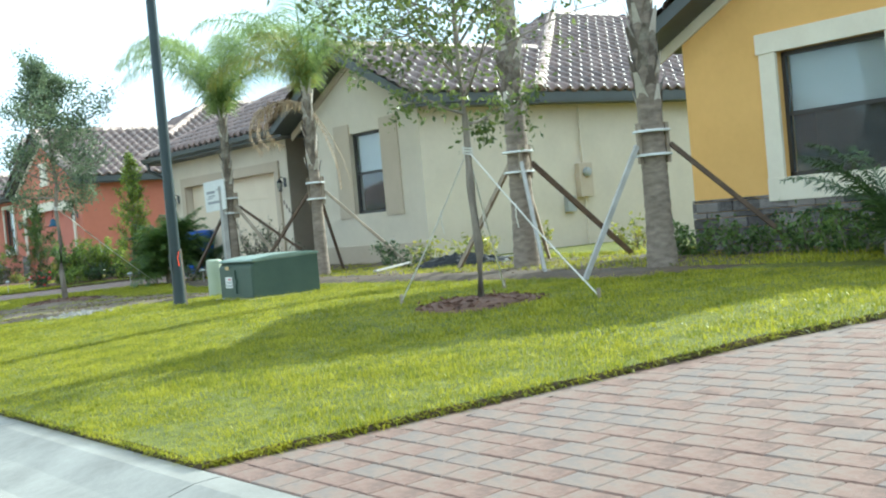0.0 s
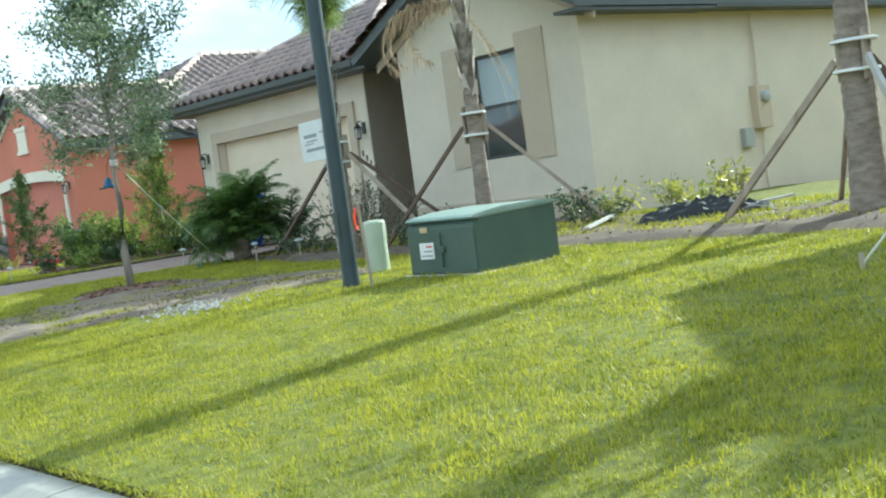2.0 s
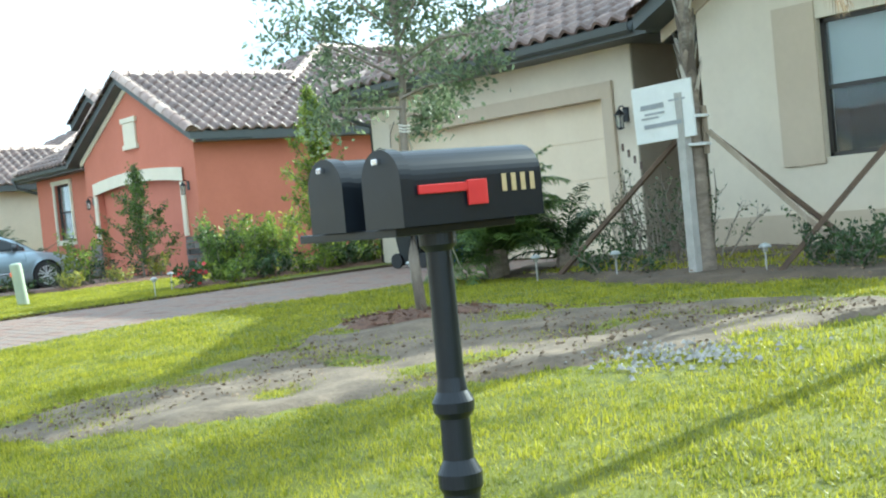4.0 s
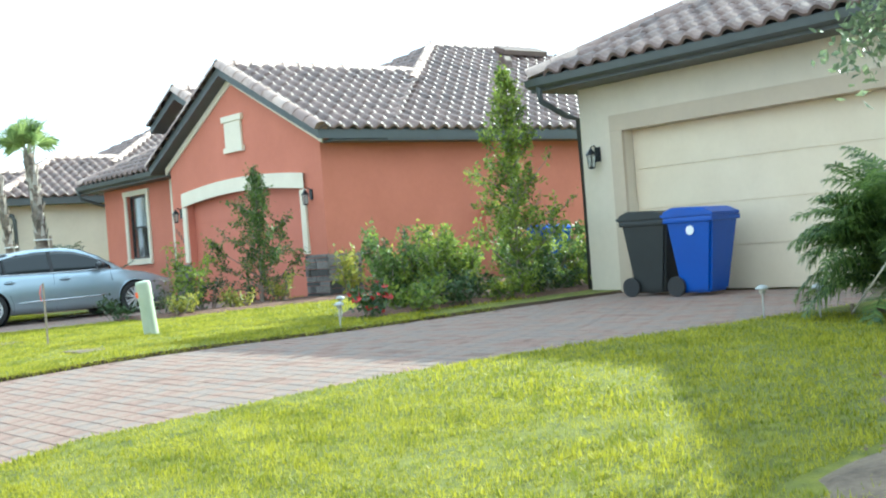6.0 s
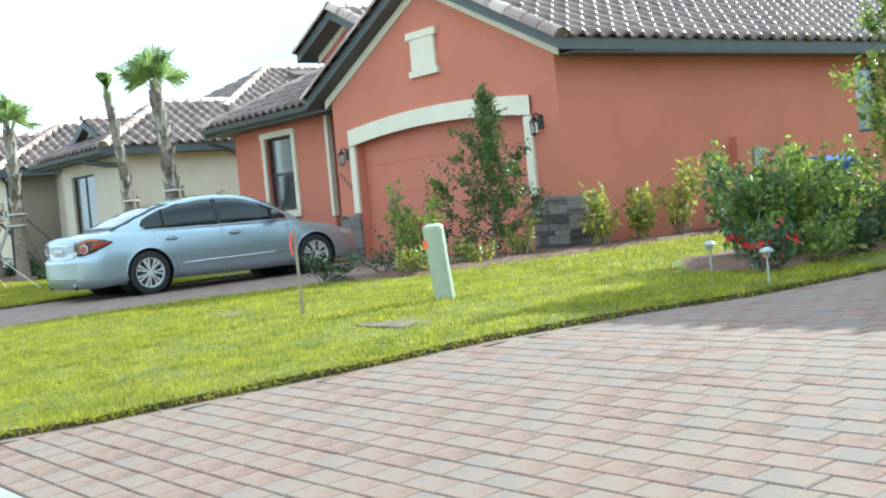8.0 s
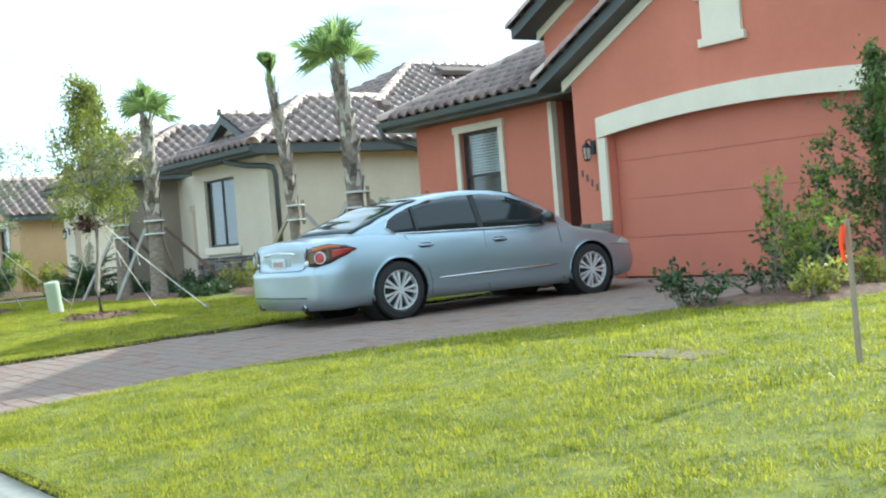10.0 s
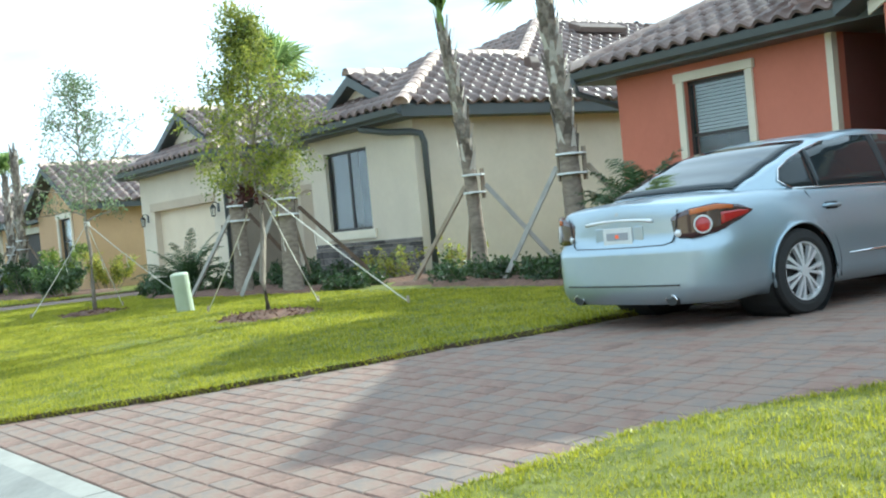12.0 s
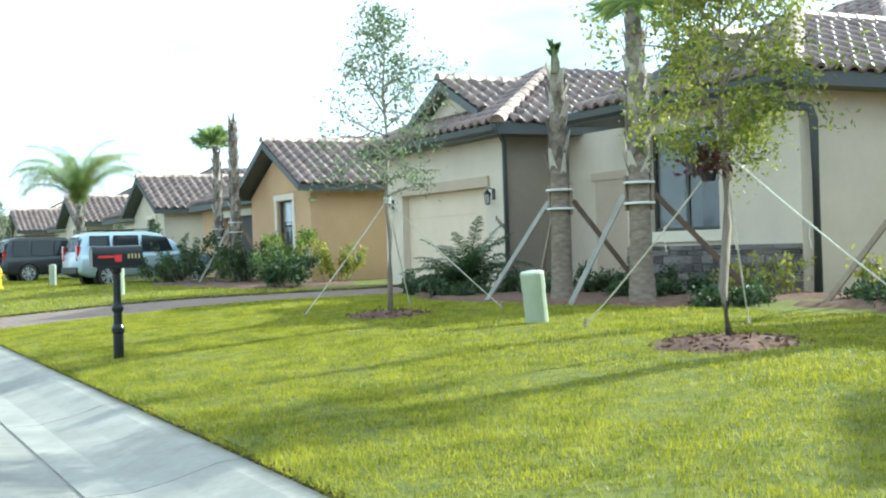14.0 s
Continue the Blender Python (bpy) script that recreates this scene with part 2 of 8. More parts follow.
M["rim"] = material("alloy_rim", (0.78, 0.79, 0.80), 0.3, (0.66, 0.67, 0.68), 6, metal=0.45)
M["tail_red"] = material("red_lens", (0.40, 0.012, 0.015), 0.15, (0.3, 0.01, 0.01), coat=0.8)
M["lamp_housing"] = material("smoked_red_housing", (0.05, 0.016, 0.016), 0.2, (0.035, 0.012, 0.012), coat=0.8)
M["tail_amber"] = material("amber_lens", (0.48, 0.13, 0.03), 0.15, (0.38, 0.10, 0.025), coat=0.8)
M["chrome"] = material("chrome", (0.75, 0.76, 0.78), 0.15, (0.7, 0.7, 0.72), metal=1.0)
M["plate"] = material("plate_white", (0.70, 0.72, 0.70), 0.5)
M["meter"] = material("grey_meter_metal", (0.42, 0.43, 0.42), 0.5, (0.34, 0.35, 0.34), metal=0.3)
M["gravel"] = material("pale_gravel", (0.36, 0.34, 0.31), 0.9, (0.18, 0.17, 0.15), 12, per="island")


def glass_material(name, tint, clear):
    m = bpy.data.materials.new(name)
    m.use_nodes = True
    b = m.node_tree.nodes["Principled BSDF"]
    b.inputs["Base Color"].default_value = (*tint, 1)
    b.inputs["Roughness"].default_value = 0.02 if clear else 0.03
    b.inputs["Specular IOR Level"].default_value = 0.5
    b.inputs["IOR"].default_value = 1.45
    b.inputs["Transmission Weight"].default_value = clear
    return m


M["glass"] = glass_material("window_glass", (0.75, 0.80, 0.80), 0.95)
M["car_glass"] = glass_material("tinted_glass", (0.02, 0.025, 0.028), 0.0)
M["lamp_glass"] = glass_material("lantern_glass", (0.85, 0.85, 0.80), 0.7)


# ---- building helpers ----
def thing(name, at, label, category, group="", kind=""):
    ob = new(name)
    ob.location = at
    ob.empty_display_size = 0.2
    return tagged(ob, label, category, group, kind)


def part(name, bm, mat, parent=None, label="", at=None, smooth=False, kind=""):
    """Links a bmesh as one mesh object under a thing or a part."""
    me = bpy.data.meshes.new(name)
    bm.normal_update()
    bm.to_mesh(me)
    bm.free()
    me.materials.append(mat)
    if smooth:
        me.polygons.foreach_set("use_smooth", [True] * len(me.polygons))
    ob = new(name, me)
    if parent is not None:
        ob.parent = parent
    if at is not None:
        ob.location = at
    return tagged(ob, label, kind=kind)


def mesh_part(name, verts, faces, mat, parent=None, label="", kind="", smooth=False):
    me = bpy.data.meshes.new(name)
    me.from_pydata(verts if isinstance(verts, list) else verts.tolist(), [], faces if isinstance(faces, list) else faces.tolist())
    me.materials.append(mat)
    if smooth:
        me.polygons.foreach_set("use_smooth", [True] * len(me.polygons))
    ob = new(name, me)
    if parent is not None:
        ob.parent = parent
    return tagged(ob, label, kind=kind)


def shared(name, me, parent, m, label=""):
    """One more object on a mesh that is there already."""
    ob = new(name, me)
    ob.parent = parent
    ob.matrix_local = m
    return tagged(ob, label)


def B():
    return bmesh.new()


def box(bm, x0, x1, y0, y1, z0, z1, bevel=0.0):
    g = bmesh.ops.create_cube(bm, size=1.0, matrix=Matrix.Translation(((x0 + x1) / 2, (y0 + y1) / 2, (z0 + z1) / 2)) @ Matrix.Diagonal((abs(x1 - x0), abs(y1 - y0), abs(z1 - z0), 1)))
    if bevel:
        es = list({e for v in g["verts"] for e in v.link_edges})
        bmesh.ops.bevel(bm, geom=es, offset=bevel, segments=2, affect="EDGES", profile=0.7)
    return bm


def rod(bm, p, q, r0, r1=None, n=8, caps=True):
    p, q = Vector(p), Vector(q)
    d = q - p
    m = Matrix.Translation((p + q) / 2) @ d.to_track_quat("Z", "Y").to_matrix().to_4x4()
    bmesh.ops.create_cone(bm, cap_ends=caps, segments=n, radius1=r0, radius2=r0 if r1 is None else r1, depth=d.length, matrix=m)
    return bm


def bar(bm, p, q, w, h):
    """A squared timber from p to q."""
    p, q = Vector(p), Vector(q)
    d = q - p
    m = Matrix.Translation((p + q) / 2) @ d.to_track_quat("Z", "Y").to_matrix().to_4x4() @ Matrix.Diagonal((w, h, d.length, 1))
    bmesh.ops.create_cube(bm, size=1.0, matrix=m)
    return bm


def tube(bm, pts, radii, n=8):
    """A bent tapering tube through points."""
    rings = []
    for i, p in enumerate(pts):
        a, b = Vector(pts[max(i - 1, 0)]), Vector(pts[min(i + 1, len(pts) - 1)])
        q = (b - a).to_track_quat("Z", "Y")
        r = radii[i] if isinstance(radii, (list, tuple)) else radii
        rings.append([bm.verts.new(Vector(p) + q @ Vector((r * math.cos(k * math.tau / n), r * math.sin(k * math.tau / n), 0))) for k in range(n)])
    for r0, r1 in zip(rings, rings[1:]):
        for k in range(n):
            bm.faces.new((r0[k], r0[(k + 1) % n], r1[(k + 1) % n], r1[k]))
    bm.faces.new(rings[0][::-1]), bm.faces.new(rings[-1])
    return bm


def prism(bm, poly, axis, a, b):
    """A polygon of 2D points swept from a to b along the axis (0: x, 1: y, 2: z)."""
    def at(p, v):
        return {0: (v, p[0], p[1]), 1: (p[0], v, p[1]), 2: (p[0], p[1], v)}[axis]
    lo, hi = [bm.verts.new(at(p, a)) for p in poly], [bm.verts.new(at(p, b)) for p in poly]
    n = len(poly)
    for i in range(n):
        bm.faces.new((lo[i], lo[(i + 1) % n], hi[(i + 1) % n], hi[i]))
    bm.faces.new(lo[::-1]), bm.faces.new(hi)
    bmesh.ops.recalc_face_normals(bm, faces=bm.faces[:])
    return bm


def lathe(bm, profile, n=20, at=(0, 0, 0)):
    """A turned shape from (radius, height) pairs."""
    at = Vector(at)
    rings = [[bm.verts.new(at + Vector((r * math.cos(k * math.tau / n), r * math.sin(k * math.tau / n), z))) for k in range(n)] for r, z in profile]
    for r0, r1 in zip(rings, rings[1:]):
        for k in range(n):
            bm.faces.new((r0[k], r0[(k + 1) % n], r1[(k + 1) % n], r1[k]))
    bm.faces.new(rings[0][::-1]), bm.faces.new(rings[-1])
    return bm


# ---- the lie of the land ----
PROFILE = ((-400, 0.0), (-9.0, 0.0), (-4.0, 0.06), (0.9, 0.0), (1.1, 0.0), (1.72, 0.12), (1.75, 0.125), (3.0, 0.215), (5.0, 0.345), (6.2, 0.385), (8.0, 0.40), (12.0, 0.44), (400, 0.45))


def lie(x):
    for (a, za), (b, zb) in zip(PROFILE, PROFILE[1:]):
        if x <= b:
            return za + (zb - za) * (x - a) / (b - a)
    return 0.45


TURF = 0.04   # the sward stands this much above the drives and the kerb


def on(x, y, up=0.0):
    return (x, y, lie(x) + up + (TURF if x > 1.75 and not on_drive(x, y) else 0.0))


# ---- ground, road, driveways ----
# driveway outlines: south and north edge as (x, y) from the street to the garage
DRIVES = {
    "ochre": (((1.1, -3.0), (2.8, -2.2), (12.0, -2.2)), ((1.1, 4.9), (1.9, 4.6), (2.8, 4.35), (4.3, 3.95), (5.8, 3.6), (12.0, 3.4))),
    "beige": (((1.1, 22.3), (1.9, 23.1), (2.9, 23.5), (4.6, 23.25), (8.2, 22.6), (12.1, 22.3)), ((1.1, 29.4), (1.9, 28.9), (2.6, 28.5), (4.0, 28.05), (7.1, 27.35), (12.1, 27.4))),
    "terracotta": (((1.1, 35.3), (1.9, 36.1), (3.6, 36.1), (5.5, 35.2), (7.4, 34.6), (11.9, 34.9)), ((1.1, 41.9), (1.9, 41.2), (3.0, 40.4), (4.3, 39.85), (5.7, 39.45), (7.2, 39.5), (11.9, 39.9))),
    "far": (((1.1, 56.3), (2.1, 57.3), (5.1, 57.2), (10.9, 57.0)), ((1.1, 62.6), (2.1, 61.6), (5.1, 60.9), (10.9, 60.8))),
}


def along(edge, x):
    for (a, ya), (b, yb) in zip(edge, edge[1:]):
        if a <= x <= b:
            return ya + (yb - ya) * (x - a) / (b - a)
    return None


def on_drive(x, y, grow=0.0):
    for south, north in DRIVES.values():
        lo, hi = along(south, x), along(north, x)
        if lo is not None and lo - grow < y < hi + grow:
            return True
    return False


def off_drive(px, py, grow=0.0):
    """Which of many points lie off the driveways."""
    ok = np.ones(len(px), bool)
    for south, north in DRIVES.values():
        lo = np.interp(px, [p[0] for p in south], [p[1] for p in south])
        hi = np.interp(px, [p[0] for p in north], [p[1] for p in north])
        ok &= ~((lo - grow < py) & (py < hi + grow) & (px < south[-1][0]))
    return ok


xs = [-1500, -400, -60, -20, -9, -6.5, -4, -1.5, 0.9, 1.1, 1.4, 1.72] + [1.75 + 0.4 * i for i in range(27)] + [13, 15, 20, 40, 120, 400, 1500]
ys = [-1500, -300, -60, -20] + [-10 + 2.0 * i for i in range(70)] + [150, 220, 500, 2500]
bm = B()
grid = [[bm.verts.new((x, y, lie(x) - (0.03 if x < 1.74 else 0.05))) for y in ys] for x in xs]
for i in range(len(xs) - 1):
    for j in range(len(ys) - 1):
        bm.faces.new((grid[i][j], grid[i + 1][j], grid[i + 1][j + 1], grid[i][j + 1]))
part("ground", bm, M["lawn"], None, smooth=True, kind="structure")
tagged(bpy.data.objects["ground"], "grassy ground sloping gently up from the street", "ground")

bm = B()
rx = [-7.2, -4.0, -1.5, 0.88]
ry = [-60 + 10 * i for i in range(31)]
g2 = [[bm.verts.new((x, y, lie(x) + 0.004)) for y in ry] for x in rx]
for i in range(len(rx) - 1):
    for j in range(len(ry) - 1):
        bm.faces.new((g2[i][j], g2[i + 1][j], g2[i + 1][j + 1], g2[i][j + 1]))
tagged(part("road", bm, M["asphalt"], None, kind="structure"), "grey asphalt residential street", "road")

# concrete gutter, cast in lengths with open joints
gutter = tagged(new("kerb"), "pale concrete valley gutter with joints", "kerb", kind="structure")
for k in range(46):
    y0 = -20 + 3.05 * k
    bm = B()
    prism(bm, [(0.88, -0.1), (1.1, -0.1), (1.74, -0.1), (1.74, 0.13), (1.60, 0.122), (1.35, 0.055), (1.12, 0.012), (0.88, 0.014)], 1, y0 + 0.006, y0 + 3.044)
    part("kerb_length", bm, M["concrete"], gutter)

# driveways: a bed, and pavers in running bond laid last
def drive_bed(key, label):
    south, north = DRIVES[key]
    n = 44
    x_end = min(south[-1][0], north[-1][0])
    bm = B()
    rows = []
    for i in range(n + 1):
        x = 1.74 + (x_end - 1.74) * i / n
        z = lie(x) - 0.016
        rows.append((bm.verts.new((x, along(south, x), z)), bm.verts.new((x, along(north, x), z))))
    for (a, b), (c, d) in zip(rows, rows[1:]):
        bm.faces.new((a, c, d, b))
    return tagged(part("driveway", bm, M["paver_bed"], None, kind="structure"), label, "driveway")


def turf_between(south, north, x1=16.0):
    """A slab of turf between two edges given as (x, y) points; its rim drops to bare soil."""
    nx = 64
    rows = []
    for i in range(nx + 1):
        x = 1.77 + (x1 - 1.77) * (i / nx) ** 1.4
        lo, hi = (float(np.interp(x, [p[0] for p in e], [p[1] for p in e])) for e in (south, north))
        m = 36
        row = []
        for j in range(m + 1):
            t = j / m
            y = lo + 0.02 + (hi - lo - 0.04) * t
            y += 0.018 * noise.noise(Vector((x * 5, y * 5, 2.0))) if 0 < j < m else 0.022 * noise.noise(Vector((x * 7, lo, 4.0)))
            row.append((x, y, lie(x) + TURF + 0.012 * noise.noise(Vector((x * 2.2, y * 2.2, 1.0)))))
        rows.append(row)
    bm = B()
    vs = [[bm.verts.new(p) for p in row] for row in rows]
    for a, b in zip(vs, vs[1:]):
        for p, q, r, t in zip(a, b, b[1:], a[1:]):
            bm.faces.new((p, q, r, t))
    ob = tagged(part("lawn", bm, M["lawn"], None, smooth=True, kind="structure"), "thick yellow-green lawn edged along the paving", "lawn")
    bm = B()
    rim = [row[0] for row in rows][::-1] + rows[0][1:] + [row[-1] for row in rows[1:]]
    hi = [bm.verts.new(p) for p in rim]
    lo = [bm.verts.new((p[0], p[1], p[2] - 0.07)) for p in rim]
    for k in range(len(rim) - 1):
        bm.faces.new((hi[k], hi[k + 1], lo[k + 1], lo[k]))
    part("soil_edge", bm, M["bed_soil"], ob, "dark cut soil edge")


drive_objects = {
    "ochre": drive_bed("ochre", "red-brown clay paver driveway"),
    "beige": drive_bed("beige", "red-brown clay paver driveway to the beige garage"),
    "terracotta": drive_bed("terracotta", "red-brown clay paver driveway under the silver car"),
    "far": drive_bed("far", "clay paver driveway of the farther beige house"),
}

far_off = 100.0
turf_between(DRIVES["ochre"][1], DRIVES["beige"][0]), turf_between(DRIVES["beige"][1], DRIVES["terracotta"][0]), turf_between(DRIVES["terracotta"][1], DRIVES["far"][0])
turf_between(DRIVES["far"][1], ((1.1, far_off), (12.0, far_off)))

# ---- roofs ----
SLOPE = 0.48
UP = math.sqrt(1 + SLOPE * SLOPE)
TILE_W, TILE_L = 0.30, 0.345
TILE_V = []
_sec = [(0.0, 0.010), (0.03, 0.030), (0.075, 0.072), (0.125, 0.088), (0.175, 0.072), (0.22, 0.030), (0.25, 0.012), (0.302, 0.010)]
for _y, _lift in ((-0.028, 0.020), (0.012, 0.046), (0.10, 0.047), (TILE_L + 0.05, 0.0)):
    TILE_V += [(x, _y, z + _lift) for x, z in _sec]
TILE_V += [(x, -0.026, max(z - 0.028, 0.0)) for x, z in _sec]
_n = len(_sec)
TILE_F = [(k * _n + i, k * _n + i + 1, (k + 1) * _n + i + 1, (k + 1) * _n + i) for k in (0, 1, 2) for i in range(_n - 1)] + [(4 * _n + i, 4 * _n + i + 1, i + 1, i) for i in range(_n - 1)]
tile_mesh = bpy.data.meshes.new("roof_tile")
tile_mesh.from_pydata(TILE_V, [], TILE_F)
tile_mesh.materials.append(M["tile"])


def inside(poly, u, v):
    c = False
    for (x0, y0), (x1, y1) in zip(poly, poly[1:] + poly[:1]):
        if (y0 > v) != (y1 > v) and u < (x1 - x0) * (v - y0) / (y1 - y0) + x0:
            c = not c
    return c


def tiles_on(origin, u, v, poly):
    """The poses of the tiles of one roof plane: origin at the eave, u along it, v up the slope."""
    u, v = Vector(u).normalized(), Vector(v).normalized()
    w = u.cross(v)
    out = []
    vmax, umax, umin = max(p[1] for p in poly), max(p[0] for p in poly), min(p[0] for p in poly)
    for j in range(int(vmax / TILE_L) + 1):
        for i in range(int((umax - umin) / TILE_W) + 1):
            a, b = umin + i * TILE_W, min(j * TILE_L, max(vmax - TILE_L - 0.03, 0.0))
            if inside(poly, a + TILE_W / 2, min(b + TILE_L / 2, vmax - 0.01)):
                p = Vector(origin) + u * a + v * b
                m = Matrix((u, v, w)).transposed().to_4x4()
                m.translation = p + w * random.uniform(-0.004, 0.006)
                out.append(m @ Matrix.Rotation(random.uniform(-0.012, 0.012), 4, "Z"))
    return out


def hip_planes(x0, x1, y0, y1, z, front="hip", back="hip"):
    """The planes of a hip or gable roof with its ridge along x."""
    w = (y1 - y0) / 2
    f, b = (w if front == "hip" else 0.0), (w if back == "hip" else 0.0)
    s, L = w * UP, x1 - x0
    planes = [((x0, y0, z), (1, 0, 0), (0, 1, SLOPE), [(0, 0), (L, 0), (L - b, s), (f, s)]),
              ((x1, y1, z), (-1, 0, 0), (0, -1, SLOPE), [(0, 0), (L, 0), (L - f, s), (b, s)])]
    if front == "hip":
        planes.append(((x0, y1, z), (0, -1, 0), (1, 0, SLOPE), [(0, 0), (2 * w, 0), (w, s)]))
    if back == "hip":
        planes.append(((x1, y0, z), (0, 1, 0), (-1, 0, SLOPE), [(0, 0), (2 * w, 0), (w, s)]))
    return planes


def deck(bm, x0, x1, y0, y1, z, front, back, thick=0.2):
    """The solid body of a roof under its tiles."""
    w = (y1 - y0) / 2
    top = z + w * SLOPE
    f, b = (w if front == "hip" else 0.0), (w if back == "hip" else 0.0)
    lo = [bm.verts.new(p) for p in ((x0, y0, z - thick), (x1, y0, z - thick), (x1, y1, z - thick), (x0, y1, z - thick))]
    hi = [bm.verts.new(p) for p in ((x0, y0, z), (x1, y0, z), (x1, y1, z), (x0, y1, z))]
    r = [bm.verts.new((x0 + f, y0 + w, top)), bm.verts.new((x1 - b, y0 + w, top))]
    bm.faces.new(lo[::-1])
    for i in range(4):
        j = (i + 1) % 4
        if (i == 3 and front == "gable"):
            bm.faces.new((lo[3], lo[0], hi[0], r[0], hi[3]))
        elif (i == 1 and back == "gable"):
            bm.faces.new((lo[1], lo[2], hi[2], r[1], hi[1]))
        else:
            bm.faces.new((lo[i], lo[j], hi[j], hi[i]))
    bm.faces.new((hi[0], hi[1], r[1], r[0])), bm.faces.new((hi[2], hi[3], r[0], r[1]))
    if front == "hip":
        bm.faces.new((hi[3], hi[0], r[0]))
    if back == "hip":
        bm.faces.new((hi[1], hi[2], r[1]))


def gable_roof_body(bm, x0, x1, y0, y1, z, thick=0.17):
    """A gable roof as two slabs that overhang an open gable."""
    yc = (y0 + y1) / 2
    top = z + (yc - y0) * SLOPE
    prism(bm, [(y0, z), (yc, top), (y1, z), (y1, z - thick), (yc, top - thick * 1.1), (y0, z - thick)], 0, x0, x1)


def caps(bm, p, q, r=0.135):
    """A row of rounded ridge tiles from p to q."""
    p, q = Vector(p), Vector(q)
    n = max(1, int((q - p).length / 0.36))
    d = (q - p) / n
    up = Vector((0, 0, 1))
    side = d.cross(up).normalized()
    up = side.cross(d).normalized()
    for i in range(n):
        rings = []
        for f, rr in ((-0.06, r * 1.04), (1.0, r * 0.97)):
            c = p + d * (i + f)
            rings.append([bm.verts.new(c + side * rr * math.cos(a) + up * (rr * math.sin(a) + 0.015)) for a in [math.pi * k / 6 for k in range(7)]])
        for k in range(6):
            bm.faces.new((rings[0][k], rings[0][k + 1], rings[1][k + 1], rings[1][k]))
        bm.faces.new(rings[0])


def build_roof(house, blocks, ridges, near=300, label="", skip=None):
    """blocks: (x0, x1, y0, y1, z, front, back). Tiles nearest the street are pieces of their own, the others are joined."""
    blocks = [(x0, x1, y0 - 0.004 * k, y1 + 0.004 * k, z + 0.003 * k, f, b) for k, (x0, x1, y0, y1, z, f, b) in enumerate(blocks)]
    decks = []
    for x0, x1, y0, y1, z, front, back in blocks:
        bm = B()
        if front == "gable":
            gable_roof_body(bm, x0, x1, y0, y1, z)
        else:
            deck(bm, x0, x1, y0, y1, z, front, back)
        decks.append(part("roof", bm, M["fascia"], house, label))
    roof = decks[0]
    poses = []
    for blk in blocks:
        for pl in hip_planes(*blk):
            for m in tiles_on(*pl):
                c = m @ Vector((0.15, 0.17, 0.05))
                buried = False
                for x0, x1, y0, y1, z, front, back in blocks:
                    if (x0, x1, y0, y1, z, front, back) == blk:
                        continue
                    w = (y1 - y0) / 2
                    if x0 < c.x < x1 and y0 < c.y < y1:
                        h = min(c.y - y0, y1 - c.y)
                        if front == "hip":
                            h = min(h, c.x - x0)
                        if back == "hip":
                            h = min(h, x1 - c.x)
                        if c.z < z + h * SLOPE - 0.02:
                            buried = True
                if not buried:
                    poses.append(m)
    poses.sort(key=lambda m: m.translation.x + 0.25 * m.translation.y)
    ROOF_PIECES.append((roof, poses[:near]))
    rest = poses[near:]
    if rest:
        tv = np.array([(*p, 1.0) for p in TILE_V])
        tf = np.array(TILE_F)
        vs = np.concatenate([(tv @ np.array(m).T)[:, :3] for m in rest])
        fs = (np.arange(len(rest))[:, None, None] * len(TILE_V) + tf[None]).reshape(-1, 4)
        mesh_part("roof_tiles", vs, fs, M["tile_joined"], roof, kind="stuff")
    bm = B()
    for p, q in ridges:
        caps(bm, p, q)
    part("ridge_capping", bm, M["cap"], roof, "weathered tan ridge tiles", smooth=True, kind="stuff")
    return roof


ROOF_PIECES = []


# ---- walls and openings ----
def front_wall(bm, x, y0, y1, z0, z1, holes=(), t=0.22):
    """A wall facing the street at x, with rectangular holes (y0, y1, z0, z1) cut right through."""
    ycuts = sorted({y0, y1, *[h[0] for h in holes], *[h[1] for h in holes]})
    for a, b in zip(ycuts, ycuts[1:]):
        spans = sorted((h[2], h[3]) for h in holes if h[0] <= a and b <= h[1])
        z = z0
        for lo, hi in spans:
            if lo > z:
                box(bm, x, x + t, a, b, z, lo)
            z = hi
        if z < z1:
            box(bm, x, x + t, a, b, z, z1)
    bmesh.ops.remove_doubles(bm, verts=bm.verts[:], dist=0.0005)


def side_wall(bm, y, x0, x1, z0, z1, holes=(), t=0.22):
    xcuts = sorted({x0, x1, *[h[0] for h in holes], *[h[1] for h in holes]})
    for a, b in zip(xcuts, xcuts[1:]):
        spans = sorted((h[2], h[3]) for h in holes if h[0] <= a and b <= h[1])
        z = z0
        for lo, hi in spans:
            if lo > z:
                box(bm, a, b, y, y + t, z, lo)
            z = hi
        if z < z1:
            box(bm, a, b, y, y + t, z, z1)
    bmesh.ops.remove_doubles(bm, verts=bm.verts[:], dist=0.0005)


